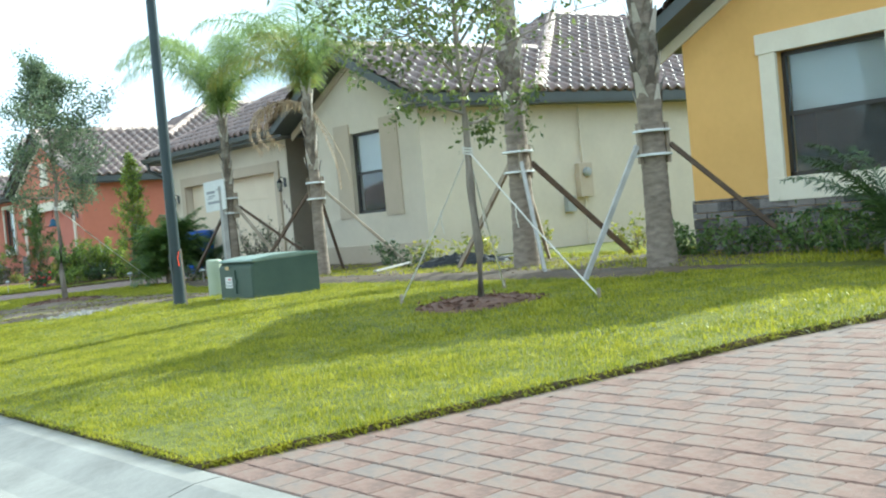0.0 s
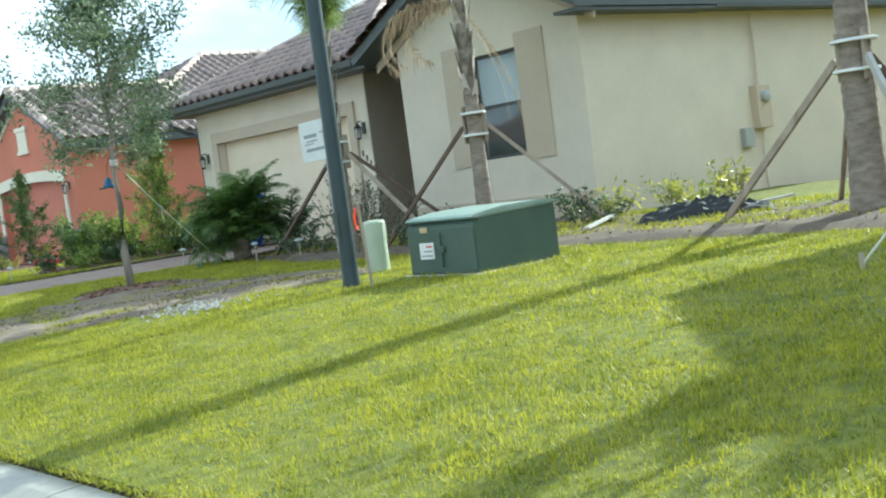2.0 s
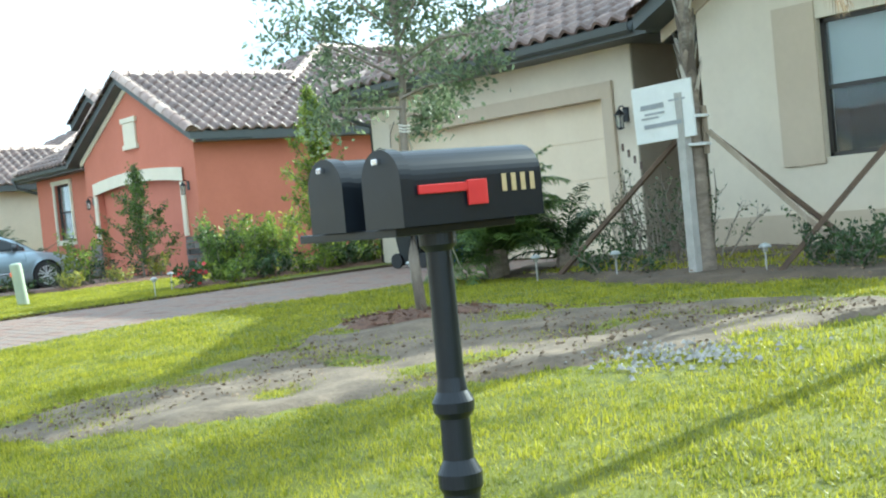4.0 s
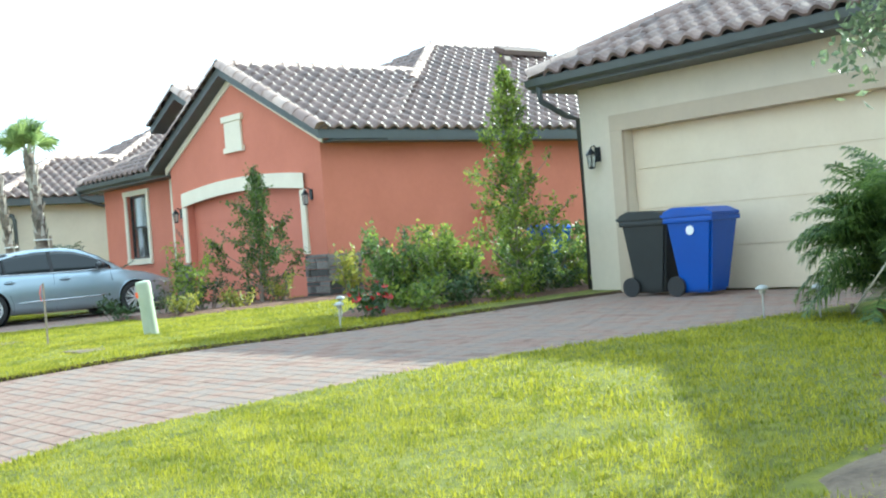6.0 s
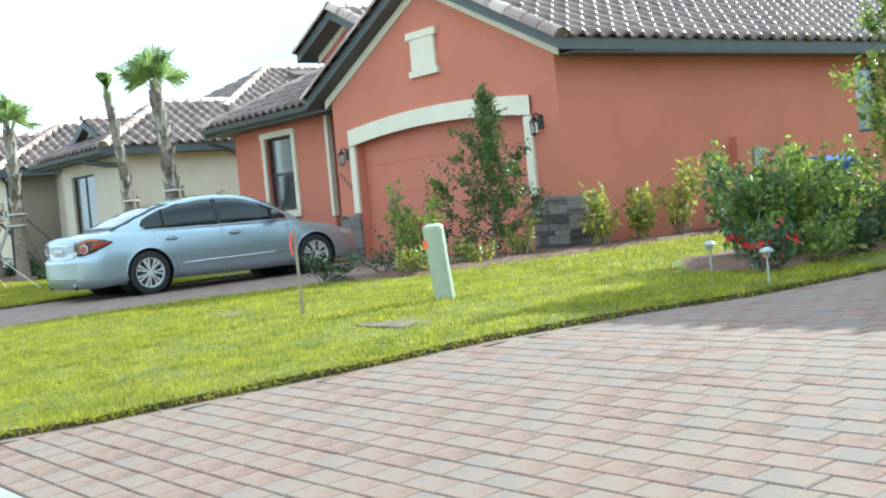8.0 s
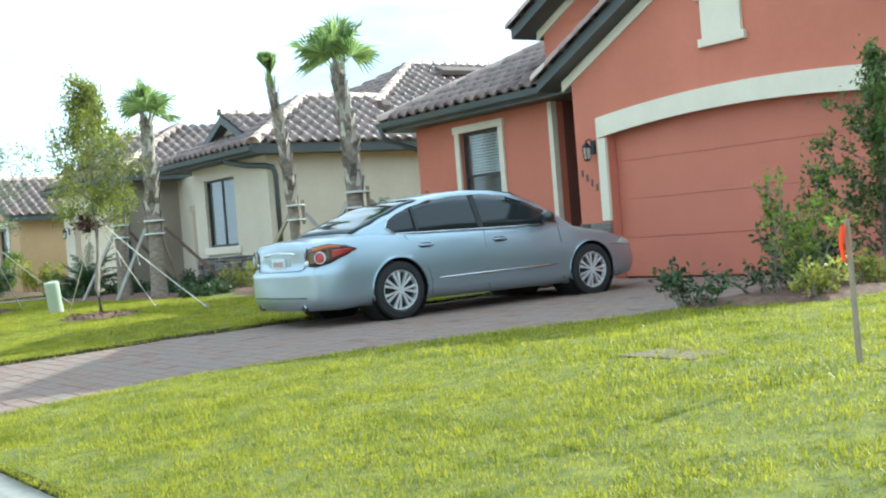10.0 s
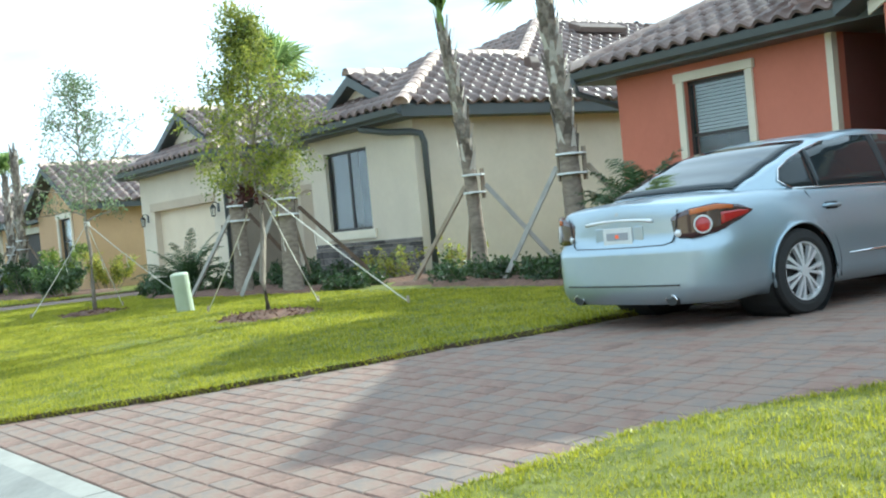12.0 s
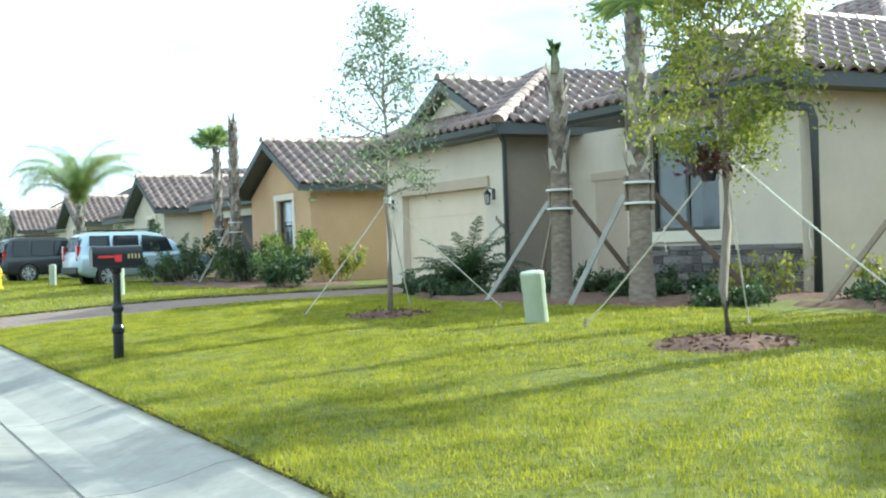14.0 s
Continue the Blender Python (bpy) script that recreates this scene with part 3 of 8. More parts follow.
def window(house, x, y0, y1, z0, z1, shade=0.5, slats=False, trim=0.0, trim_mat=None, mullion=False, label="", room=True):
    """A window in a wall facing the street: frame, two sashes, panes, a drawn shade behind them."""
    bm = B()
    d0, d1 = x + 0.07, x + 0.13
    f = 0.05
    box(bm, d0, d1, y0, y0 + f, z0, z1), box(bm, d0, d1, y1 - f, y1, z0, z1)
    box(bm, d0, d1, y0, y1, z0, z0 + f), box(bm, d0, d1, y0, y1, z1 - f, z1)
    win = part("window", bm, M["frame_bronze"], house, label)
    zm = z0 + (z1 - z0) * 0.5
    yc = (y0 + y1) / 2
    bm = B()
    if mullion:
        box(bm, d0 + 0.01, d1 - 0.01, yc - 0.03, yc + 0.03, z0 + f, z1 - f)
    else:
        box(bm, d0 + 0.01, d1 - 0.01, y0 + f, y1 - f, zm - 0.025, zm + 0.025)
    part("meeting_rail", bm, M["frame_bronze"], win)
    for k in range(2):
        bm = B()
        if mullion:
            a, b = (y0 + f, yc - 0.03) if k == 0 else (yc + 0.03, y1 - f)
            box(bm, x + 0.098, x + 0.104, a, b, z0 + f, z1 - f)
        else:
            a, b = (z0 + f, zm - 0.025) if k == 0 else (zm + 0.025, z1 - f)
            box(bm, x + 0.098, x + 0.104, y0 + f, y1 - f, a, b)
        ob = part("pane", bm, M["glass"], win)
        ob.visible_shadow = False
    bm = B()
    zs = z1 - (z1 - z0) * shade
    if slats:
        n = int((z1 - f - zs) / 0.05)
        for k in range(n):
            z = z1 - f - 0.05 * k
            prism(bm, [(x + 0.15, z - 0.048), (x + 0.152, z - 0.048), (x + 0.172, z - 0.006), (x + 0.17, z - 0.006)], 1, y0 + 0.06, y1 - 0.06)
    else:
        box(bm, x + 0.15, x + 0.156, y0 + 0.06, y1 - 0.06, zs, z1 - f)
    if shade > 0:
        part("blind", bm, M["blind"], win, "white slatted blind" if slats else "white roller shade")
    else:
        bm.free()
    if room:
        # backing in near black: the darkness of an unlit room is in its colour
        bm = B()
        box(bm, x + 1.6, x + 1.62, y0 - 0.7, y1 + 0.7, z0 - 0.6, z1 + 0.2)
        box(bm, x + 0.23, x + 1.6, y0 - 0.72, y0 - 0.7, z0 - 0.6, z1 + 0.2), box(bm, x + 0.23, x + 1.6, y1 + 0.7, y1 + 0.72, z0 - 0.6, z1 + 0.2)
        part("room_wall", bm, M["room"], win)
    if trim:
        for nm, a in (("jamb_trim", (y0 - trim, y0, z0, z1)), ("jamb_trim", (y1, y1 + trim, z0, z1)), ("sill", (y0 - trim, y1 + trim, z0 - trim * 1.15, z0)), ("head_trim", (y0 - trim - 0.03, y1 + trim + 0.03, z1, z1 + trim))):
            bm = B()
            ex = 0.06 if nm in ("sill", "head_trim") else 0.045
            box(bm, x - ex, x, a[0], a[1], a[2], a[3], 0.008)
            part(nm, bm, trim_mat, win)
    return win


def side_window(house, y, x0, x1, z0, z1):
    """A plain double-hung window in a wall that faces south."""
    bm = B()
    f = 0.05
    box(bm, x0, x0 + f, y + 0.06, y + 0.12, z0, z1), box(bm, x1 - f, x1, y + 0.06, y + 0.12, z0, z1)
    box(bm, x0 + f, x1 - f, y + 0.06, y + 0.12, z0, z0 + f), box(bm, x0 + f, x1 - f, y + 0.06, y + 0.12, z1 - f, z1)
    box(bm, x0 + f, x1 - f, y + 0.07, y + 0.11, (z0 + z1) / 2 - 0.02, (z0 + z1) / 2 + 0.02)
    win = part("window", bm, M["frame_bronze"], house, "bronze-framed side window with white shade")
    bm = B()
    box(bm, x0 + f, x1 - f, y + 0.088, y + 0.092, z0 + f, z1 - f)
    part("pane", bm, M["glass"], win).visible_shadow = False
    bm = B()
    box(bm, x0 + 0.04, x1 - 0.04, y + 0.14, y + 0.146, (z0 + z1) / 2, z1 - 0.04)
    part("blind", bm, M["blind"], win)


def roof_vent(house, x, y, y0, z0, kind="pipe"):
    """A vent on the south slope of a roof whose eave is at y0, z0."""
    z = z0 + (y - y0) * SLOPE
    bm = B()
    if kind == "pipe":
        prism(bm, [(y - 0.12, z - 0.06), (y + 0.12, z + 0.06), (y + 0.12, z + 0.26), (y - 0.06, z + 0.24), (y - 0.12, z + 0.12)], 0, x - 0.12, x + 0.12)
    else:
        prism(bm, [(y - 0.2, z - 0.02), (y + 0.2, z + 0.17), (y + 0.17, z + 0.28), (y - 0.23, z + 0.12)], 0, x - 0.75, x + 0.75)
    bmesh.ops.bevel(bm, geom=bm.edges[:], offset=0.015, segments=1, affect="EDGES")
    part("roof_vent", bm, M["vent"], house)


def number_bars(house, x, y, z, n=4, step=0.13, drop=0.05):
    for k in range(n):
        bm = B()
        box(bm, x - 0.012, x, y - k * step - 0.018, y - k * step + 0.018, z - k * drop - 0.05, z - k * drop + 0.05)
        part("number_bar", bm, M["vent"], house)


def garage_door(house, x, y0, y1, z0, z1, mat, rows=4, label=""):
    """A sectional door: each section has pressed panels."""
    h = (z1 - z0) / rows
    bm = B()
    box(bm, x + 0.166, x + 0.21, y0 + 0.002, y1 - 0.002, z0, z1 - 0.002)
    base = part("garage_door", bm, mat, house, label)
    for r in range(rows):
        bm = B()
        za, zb = z0 + r * h + 0.004, z0 + (r + 1) * h - 0.004
        box(bm, x + 0.155, x + 0.166, y0 + 0.005, y1 - 0.005, za, zb, 0.006)
        part("door_section", bm, mat, base)
    return base


def lantern(house, x, y, z):
    """A small black wall lantern on a bracket."""
    bm = B()
    box(bm, x - 0.02, x, y - 0.05, y + 0.05, z - 0.10, z + 0.10, 0.008)
    tube(bm, [(x - 0.01, y, z + 0.07), (x - 0.07, y, z + 0.12), (x - 0.14, y, z + 0.10), (x - 0.14, y, z + 0.06)], 0.010, 6)
    lathe(bm, [(0.006, 0.12), (0.02, 0.10), (0.075, 0.035), (0.078, 0.025)][::-1], 8, (x - 0.14, y, z - 0.03))
    for k in range(4):
        a = math.pi / 4 + k * math.pi / 2
        rod(bm, (x - 0.14 + 0.06 * math.cos(a), y + 0.06 * math.sin(a), z), (x - 0.14 + 0.045 * math.cos(a), y + 0.045 * math.sin(a), z - 0.17), 0.006, n=5)
    lathe(bm, [(0.015, -0.20), (0.05, -0.185), (0.055, -0.17)], 8, (x - 0.14, y, z))
    lamp = part("wall_lantern", bm, M["black"], house, "small black wall lantern")
    bm = B()
    lathe(bm, [(0.042, -0.165), (0.056, 0.0)], 8, (x - 0.14, y, z))
    part("lantern_glass", bm, M["lamp_glass"], lamp)
    return lamp


def stone_course(parent, x, y0, y1, z0, z1, axis="front", x1=None):
    """Ledge stones in courses; each one proud by its own amount. axis 'side': along x at wall y0."""
    rng = random.Random(int((x + y0) * 100))
    z = z0
    while z < z1 - 0.02:
        h = min(rng.choice((0.075, 0.10, 0.13)), z1 - z)
        a, end = (y0, y1) if axis == "front" else (x, x1)
        while a < end - 0.01:
            w = min(rng.uniform(0.16, 0.46), end - a)
            STONES.append((parent, axis, x if axis == "front" else y0, a + 0.004, a + w - 0.004, z + 0.004, z + h - 0.004, rng.uniform(0.03, 0.055)))
            a += w
        z += h


STONES = []


def downspout(house, pts, r=0.045):
    bm = B()
    tube(bm, pts, r, 8)
    return part("downspout", bm, M["fascia"], house, "dark bronze downspout", smooth=True)


def gutter_run(house, p, q, out):
    """A half-round eaves gutter from p to q, hung on the fascia."""
    p, q, out = Vector(p), Vector(q), Vector(out)
    bm = B()
    sec = [(0.0, 0.0), (0.0, -0.11), (0.05, -0.125), (0.105, -0.09), (0.125, 0.0), (0.112, 0.0), (0.095, -0.08), (0.05, -0.11), (0.012, -0.10), (0.012, 0.0)]
    lo = [bm.verts.new(p + out * a + Vector((0, 0, b))) for a, b in sec]
    hi = [bm.verts.new(q + out * a + Vector((0, 0, b))) for a, b in sec]
    for i in range(len(sec)):
        j = (i + 1) % len(sec)
        bm.faces.new((lo[i], lo[j], hi[j], hi[i]))
    bm.faces.new(lo[::-1]), bm.faces.new(hi)
    bmesh.ops.recalc_face_normals(bm, faces=bm.faces[:])
    return part("gutter", bm, M["fascia"], house)


def gable_wall(house, x, y0, y1, z, mat, name="gable_wall", under=None):
    """The wall under a front gable."""
    bm = B()
    yc = (y0 + y1) / 2
    if under:
        a, b, ze = under
        yc = (a + b) / 2
        prism(bm, [(y0, z), (y1, z), (y1, ze + (b - y1) * SLOPE), (yc, ze + (yc - a) * SLOPE), (y0, ze + (y0 - a) * SLOPE)], 0, x, x + 0.2)
    else:
        prism(bm, [(y0, z), (y1, z), (yc, z + (yc - y0) * SLOPE)], 0, x, x + 0.2)
    return part(name, bm, mat, house)


def rake_trim(house, x, y0, y1, z, mat):
    """Two cream boards that follow the gable under the roof's edge."""
    yc = (y0 + y1) / 2
    top = z + (yc - y0) * SLOPE
    for a, za, b, zb in ((y0, z, yc, top), (y1, z, yc, top)):
        bm = B()
        prism(bm, [(a, za), (b, zb), (b, zb - 0.15), (a, za - 0.15)], 0, x - 0.03, x)
        part("rake_trim", bm, mat, house)


EAVE = 3.45


# -- the beige house with the bins --
beige = thing("beige_house", (12.0, 22.0, 0.45), "beige stucco bungalow with brown tile roof and garage", "house", "houses along the street")
beige.matrix_world = Matrix.Identity(4)
bm = B()
front_wall(bm, 12.0, 21.95, 28.0, 0.3, 3.30, [(22.50, 27.20, 0.2, 2.60)])
part("garage_front_wall", bm, M["stucco_beige"], beige)
bm = B()
front_wall(bm, 11.75, 16.6, 20.6, 0.3, 3.30, [(17.87, 18.93, 1.47, 3.02)])
part("front_wall", bm, M["stucco_beige"], beige)
bm = B()
side_wall(bm, 16.6, 11.97, 27.0, 0.3, 3.28, [(20.6, 21.5, 1.6, 3.0)])
part("side_wall", bm, M["stucco_beige"], beige)
bm = B()
side_wall(bm, 27.78, 12.22, 27.0, 0.3, 3.28), front_wall(bm, 27.0, 16.6, 28.0, 0.3, 3.28)
side_wall(bm, 20.38, 11.97, 13.6, 0.3, 3.28), front_wall(bm, 13.6, 20.38, 21.95, 0.3, 3.28)
part("rear_wall", bm, M["stucco_beige"], beige)
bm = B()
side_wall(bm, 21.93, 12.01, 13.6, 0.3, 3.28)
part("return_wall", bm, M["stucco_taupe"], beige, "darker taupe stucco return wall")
window(beige, 11.75, 17.87, 18.93, 1.47, 3.02, 0.5, label="bronze-framed window with half-drawn white shade")
for a, b in ((17.28, 17.86), (18.94, 19.50)):
    bm = B()
    box(bm, 11.728, 11.75, a, b, 1.40, 3.22, 0.006)
    part("shutter_panel", bm, M["stucco_tan"], beige)
bm = B()
box(bm, 11.71, 11.75, 16.62, 20.55, 0.3, 0.86, 0.01)
part("wainscot", bm, M["stucco_tan"], beige)
garage_door(beige, 12.0, 22.50, 27.20, 0.45, 2.60, M["door_beige"], label="beige sectional garage door, closed")
for a in ((22.30, 22.50, 0.45, 2.60), (27.20, 27.42, 0.45, 2.60), (22.30, 27.42, 2.60, 2.82)):
    bm = B()
    box(bm, 11.95, 12.0, *a, 0.01)
    part("door_trim", bm, M["stucco_tan"], beige)
lantern(beige, 12.0, 22.10, 2.33), lantern(beige, 12.0, 27.70, 2.33)
build_roof(beige, [(14.3, 27.4, 16.2, 27.0, EAVE, "hip", "hip"), (14.0, 27.4, 21.0, 28.4, EAVE, "hip", "hip"), (11.5, 22.0, 21.2, 28.4, EAVE, "hip", "hip"), (11.3, 19.0, 16.2, 21.2, EAVE, "gable", "hip")],
           [((14.3, 16.2, EAVE), (19.7, 21.6, EAVE + 5.4 * SLOPE)), ((19.7, 21.6, EAVE + 5.4 * SLOPE), (22.0, 21.6, EAVE + 5.4 * SLOPE)), ((11.5, 28.4, EAVE), (15.1, 24.8, EAVE + 3.6 * SLOPE)),
            ((11.5, 21.2, EAVE), (15.1, 24.8, EAVE + 3.6 * SLOPE)), ((11.3, 18.7, EAVE + 2.5 * SLOPE), (16.5, 18.7, EAVE + 2.5 * SLOPE))],
           label="brown blended barrel tile roof")
gable_wall(beige, 11.75, 16.6, 20.6, 3.30, M["stucco_beige"], under=(16.2, 21.2, EAVE - 0.165))
rake_trim(beige, 11.75, 16.25, 21.15, EAVE - 0.17, M["stucco_tan"])
bm = B()
box(bm, 11.34, 14.3, 16.22, 16.62, EAVE - 0.215, EAVE - 0.172)
part("soffit", bm, M["fascia"], beige)
gutter_run(beige, (11.5, 21.4, 3.42), (11.5, 28.4, 3.42), (-1, 0, 0))
downspout(beige, [(11.45, 28.2, 3.35), (11.5, 28.22, 3.12), (11.85, 28.12, 2.92), (12.05, 28.07, 2.85), (12.05, 28.07, 0.5)])
bm = B()
box(bm, 15.40, 15.74, 16.46, 16.6, 1.42, 2.08, 0.015)
meter = part("electric_meter", bm, M["stucco_tan"], beige, "tan electric meter box")
bm = B()
lathe(bm, [(0.095, 0.0), (0.095, 0.03), (0.08, 0.07), (0.03, 0.085)], 18)
bmesh.ops.transform(bm, matrix=Matrix.Translation((15.57, 16.46, 1.90)) @ Matrix.Rotation(math.pi / 2, 4, "X"), verts=bm.verts[:])
part("dial", bm, M["meter"], meter, "round glass meter dial", smooth=False)
bm = B()
rod(bm, (15.57, 16.54, 0.4), (15.57, 16.54, 1.45), 0.025)
part("conduit", bm, M["stucco_beige"], meter)
bm = B()
rod(bm, (15.57, 16.54, 2.05), (15.57, 16.54, 3.2), 0.025)
part("conduit", bm, M["stucco_beige"], meter)
bm = B()
box(bm, 15.05, 15.28, 16.5, 16.6, 1.15, 1.45, 0.01)
part("junction_box", bm, M["meter"], beige)

side_window(beige, 16.6, 20.6, 21.5, 1.6, 3.0)
number_bars(beige, 12.0, 22.22, 1.90, 4, 0.10, 0.09)

# -- the ochre house --
ochre = thing("ochre_house", (0, 0, 0), "ochre stucco bungalow with stacked stone base", "house", "houses along the street")
OX = 11.0
bm = B()
front_wall(bm, OX, 5.3, 9.65, 0.3, 3.18, [(6.75, 8.2, 1.36, 2.83)])
part("front_wall", bm, M["stucco_yellow"], ochre)
bm = B()
side_wall(bm, 9.43, OX + 0.22, 26, 0.3, 3.2), front_wall(bm, 26, -4.0, 9.65, 0.3, 3.2), side_wall(bm, -4.0, OX + 1.2, 26, 0.3, 3.2), front_wall(bm, OX + 1.0, -4.0, 5.3, 0.3, 3.2)
part("side_wall", bm, M["stucco_yellow"], ochre)
window(ochre, OX, 6.75, 8.2, 1.36, 2.83, 0.5, trim=0.24, trim_mat=M["cream"], label="bronze-framed window with cream surround and white shade")
gable_wall(ochre, OX, 5.3, 9.65, 3.18, M["stucco_yellow"], under=(5.1, 10.05, 3.28 - 0.165))
rake_trim(ochre, OX, 5.1, 10.05, 3.28 - 0.17, M["cream"])
bm = B()
lathe(bm, [(0.16, 0.0), (0.16, 0.05), (0.12, 0.07)], 20)
bmesh.ops.transform(bm, matrix=Matrix.Translation((OX, 7.6, 3.55)) @ Matrix.Rotation(-math.pi / 2, 4, "Y") @ Matrix.Diagonal((0.8, 1.3, 1, 1)), verts=bm.verts[:])
part("gable_medallion", bm, M["cream"], ochre)
build_roof(ochre, [(OX + 1.6, 26.4, -4.4, 10.05, 3.28, "hip", "hip"), (OX - 0.45, 18.0, 5.1, 10.05, 3.28, "gable", "hip")], [((OX - 0.45, 7.58, 3.28 + 2.475 * SLOPE), (15.5, 7.58, 3.28 + 2.475 * SLOPE))], near=120, label="brown barrel tile roof")
ochre_stone = bpy.data.objects.new("stone_base", None)
scene.collection.objects.link(ochre_stone)
ochre_stone.parent = ochre
stone_course(ochre_stone, OX, 5.35, 9.66, 0.35, 1.17)

# -- the terracotta house --
terra = thing("terracotta_house", (0, 0, 0), "terracotta orange stucco bungalow with cream trim", "house", "houses along the street")
TX, TW = 11.85, 12.44
bm = B()
front_wall(bm, TX, 34.4, 40.48, 0.3, 3.28, [(35.14, 39.80, 0.2, 2.64)])
part("garage_front_wall", bm, M["stucco_orange"], terra)
bm = B()
front_wall(bm, TW, 41.66, 45.6, 0.3, 3.28, [(43.07, 44.22, 1.48, 3.02)])
part("front_wall", bm, M["stucco_orange"], terra)
bm = B()
side_wall(bm, 34.4, TX + 0.22, 27.5, 0.3, 3.28, [(19.05, 19.75, 1.9, 3.08)])
part("side_wall", bm, M["stucco_orange"], terra)
bm = B()
side_wall(bm, 45.38, TW + 0.22, 27.5, 0.3, 3.28), front_wall(bm, 27.5, 34.4, 45.6, 0.3, 3.28), side_wall(bm, 40.26, TX + 0.22, 14.7, 0.3, 3.28), front_wall(bm, 14.5, 40.48, 41.68, 0.3, 3.28)
part("rear_wall", bm, M["stucco_orange"], terra)
# dark maroon paints the recess's deep shade onto the terracotta wall
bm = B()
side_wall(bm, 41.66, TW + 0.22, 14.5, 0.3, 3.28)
part("entry_return_wall", bm, M["stucco_orange_shaded"], terra, "stucco return wall of the entry, recess shade painted in")
window(terra, TW, 43.07, 44.22, 1.48, 3.02, 0.52, slats=True, trim=0.125, trim_mat=M["cream"], label="bronze-framed window with white blind and cream surround")
garage_door(terra, TX, 35.14, 39.80, 0.45, 2.66, M["door_orange"], label="terracotta sectional garage door, closed")
RT_ = EAVE - 0.165
# arched cream surround of the garage
yc, half = 37.47, 2.33
bm = B()
n = 20
low, high = [], []
for k in range(n + 1):
    y = yc - half - 0.17 + (2 * half + 0.34) * k / n
    f = 1 - ((y - yc) / (half + 0.17)) ** 2
    low.append((y, 2.48 + 0.15 * f)), high.append((y, 2.77 + 0.14 * f))
for (a, za), (b, zb), (c, zc), (d, zd) in zip(low, low[1:], high, high[1:]):
    v = [bm.verts.new(p) for p in ((TX - 0.05, a, za), (TX - 0.05, b, zb), (TX - 0.05, d, zd), (TX - 0.05, c, zc), (TX, a, za), (TX, b, zb), (TX, d, zd), (TX, c, zc))]
    for f in ((0, 1, 2, 3), (4, 5, 1, 0), (3, 2, 6, 7)):
        bm.faces.new([v[i] for i in f])
bmesh.ops.remove_doubles(bm, verts=bm.verts[:], dist=0.001)
bmesh.ops.recalc_face_normals(bm, faces=bm.faces[:])
part("door_arch", bm, M["cream"], terra, "cream arched garage surround")
for a, b in ((34.97, 35.14), (39.80, 39.97)):
    bm = B()
    box(bm, TX - 0.05, TX, a, b, 1.28, 2.47, 0.008)
    part("door_jamb", bm, M["cream"], terra)
lantern(terra, TX, 34.80, 2.36), lantern(terra, TX, 40.10, 2.36)
# gable vent panel
bm = B()
box(bm, TX - 0.05, TX, 37.16, 37.82, 3.52, 4.12, 0.01)
box(bm, TX - 0.07, TX, 37.08, 37.90, 4.04, 4.16, 0.01), box(bm, TX - 0.07, TX, 37.10, 37.88, 3.42, 3.53, 0.01)
part("gable_panel", bm, M["cream"], terra)
gable_wall(terra, TX, 34.4, 40.48, 3.28, M["stucco_orange"], under=(34.0, 40.95, RT_))
rake_trim(terra, TX, 34.28, 40.67, EAVE - 0.165 + 0.23 * SLOPE, M["cream"])
bm = B()
box(bm, 11.9, 13.08, 34.02, 34.42, EAVE - 0.20, EAVE - 0.172)
part("soffit", bm, M["fascia"], terra)
bm = B()
box(bm, TW - 0.03, TW + 0.08, 41.65, 41.75, 1.28, 3.25, 0.006)
part("corner_trim", bm, M["cream"], terra)
RT = EAVE
build_roof(terra, [(13.07, 27.9, 34.0, 45.5, RT, "hip", "hip"), (12.0, 27.8, 39.6, 46.1, RT, "hip", "hip"), (11.58, 20.0, 34.0, 40.95, RT, "gable", "hip")],
           [((11.58, 37.475, RT + 3.475 * SLOPE), (16.4, 37.475, RT + 3.475 * SLOPE)), ((15.9, 36.83, RT + 2.83 * SLOPE), (18.82, 39.75, RT + 5.75 * SLOPE)), ((18.82, 39.75, RT + 5.75 * SLOPE), (22.1, 39.75, RT + 5.75 * SLOPE)),
            ((12.0, 46.1, RT), (15.25, 42.85, RT + 3.25 * SLOPE)), ((11.62, 34.0, RT), (11.62, 37.475, RT + 3.475 * SLOPE)), ((11.62, 40.95, RT), (11.62, 37.475, RT + 3.475 * SLOPE))],
           label="brown and grey blended barrel tile roof")
gutter_run(terra, (12.0, 40.9, 3.42), (12.0, 46.1, 3.42), (-1, 0, 0))
downspout(terra, [(11.9, 46.0, 3.35), (12.0, 46.0, 3.12), (12.7, 45.74, 2.85), (12.8, 45.68, 2.75), (12.8, 45.68, 0.5)])
terra_stone = bpy.data.objects.new("stone_base", None)
scene.collection.objects.link(terra_stone)
terra_stone.parent = terra
stone_course(terra_stone, TX, 34.36, 35.13, 0.38, 1.26)
stone_course(terra_stone, TX, 39.81, 40.50, 0.38, 1.26)
stone_course(terra_stone, TX - 0.03, 34.4, 34.4, 0.38, 1.26, "side", 12.55)
side_window(terra, 34.4, 19.05, 19.75, 1.9, 3.08)
roof_vent(terra, 21.1, 38.95, 34.0, RT + 0.1, "ridge")
for vx, vy in ((19.8, 38.1), (20.1, 37.3), (21.1, 37.2)):
    roof_vent(terra, vx, vy, 34.0, RT + 0.08)
number_bars(terra, TX, 40.38, 2.0, 4, 0.10, 0.075)
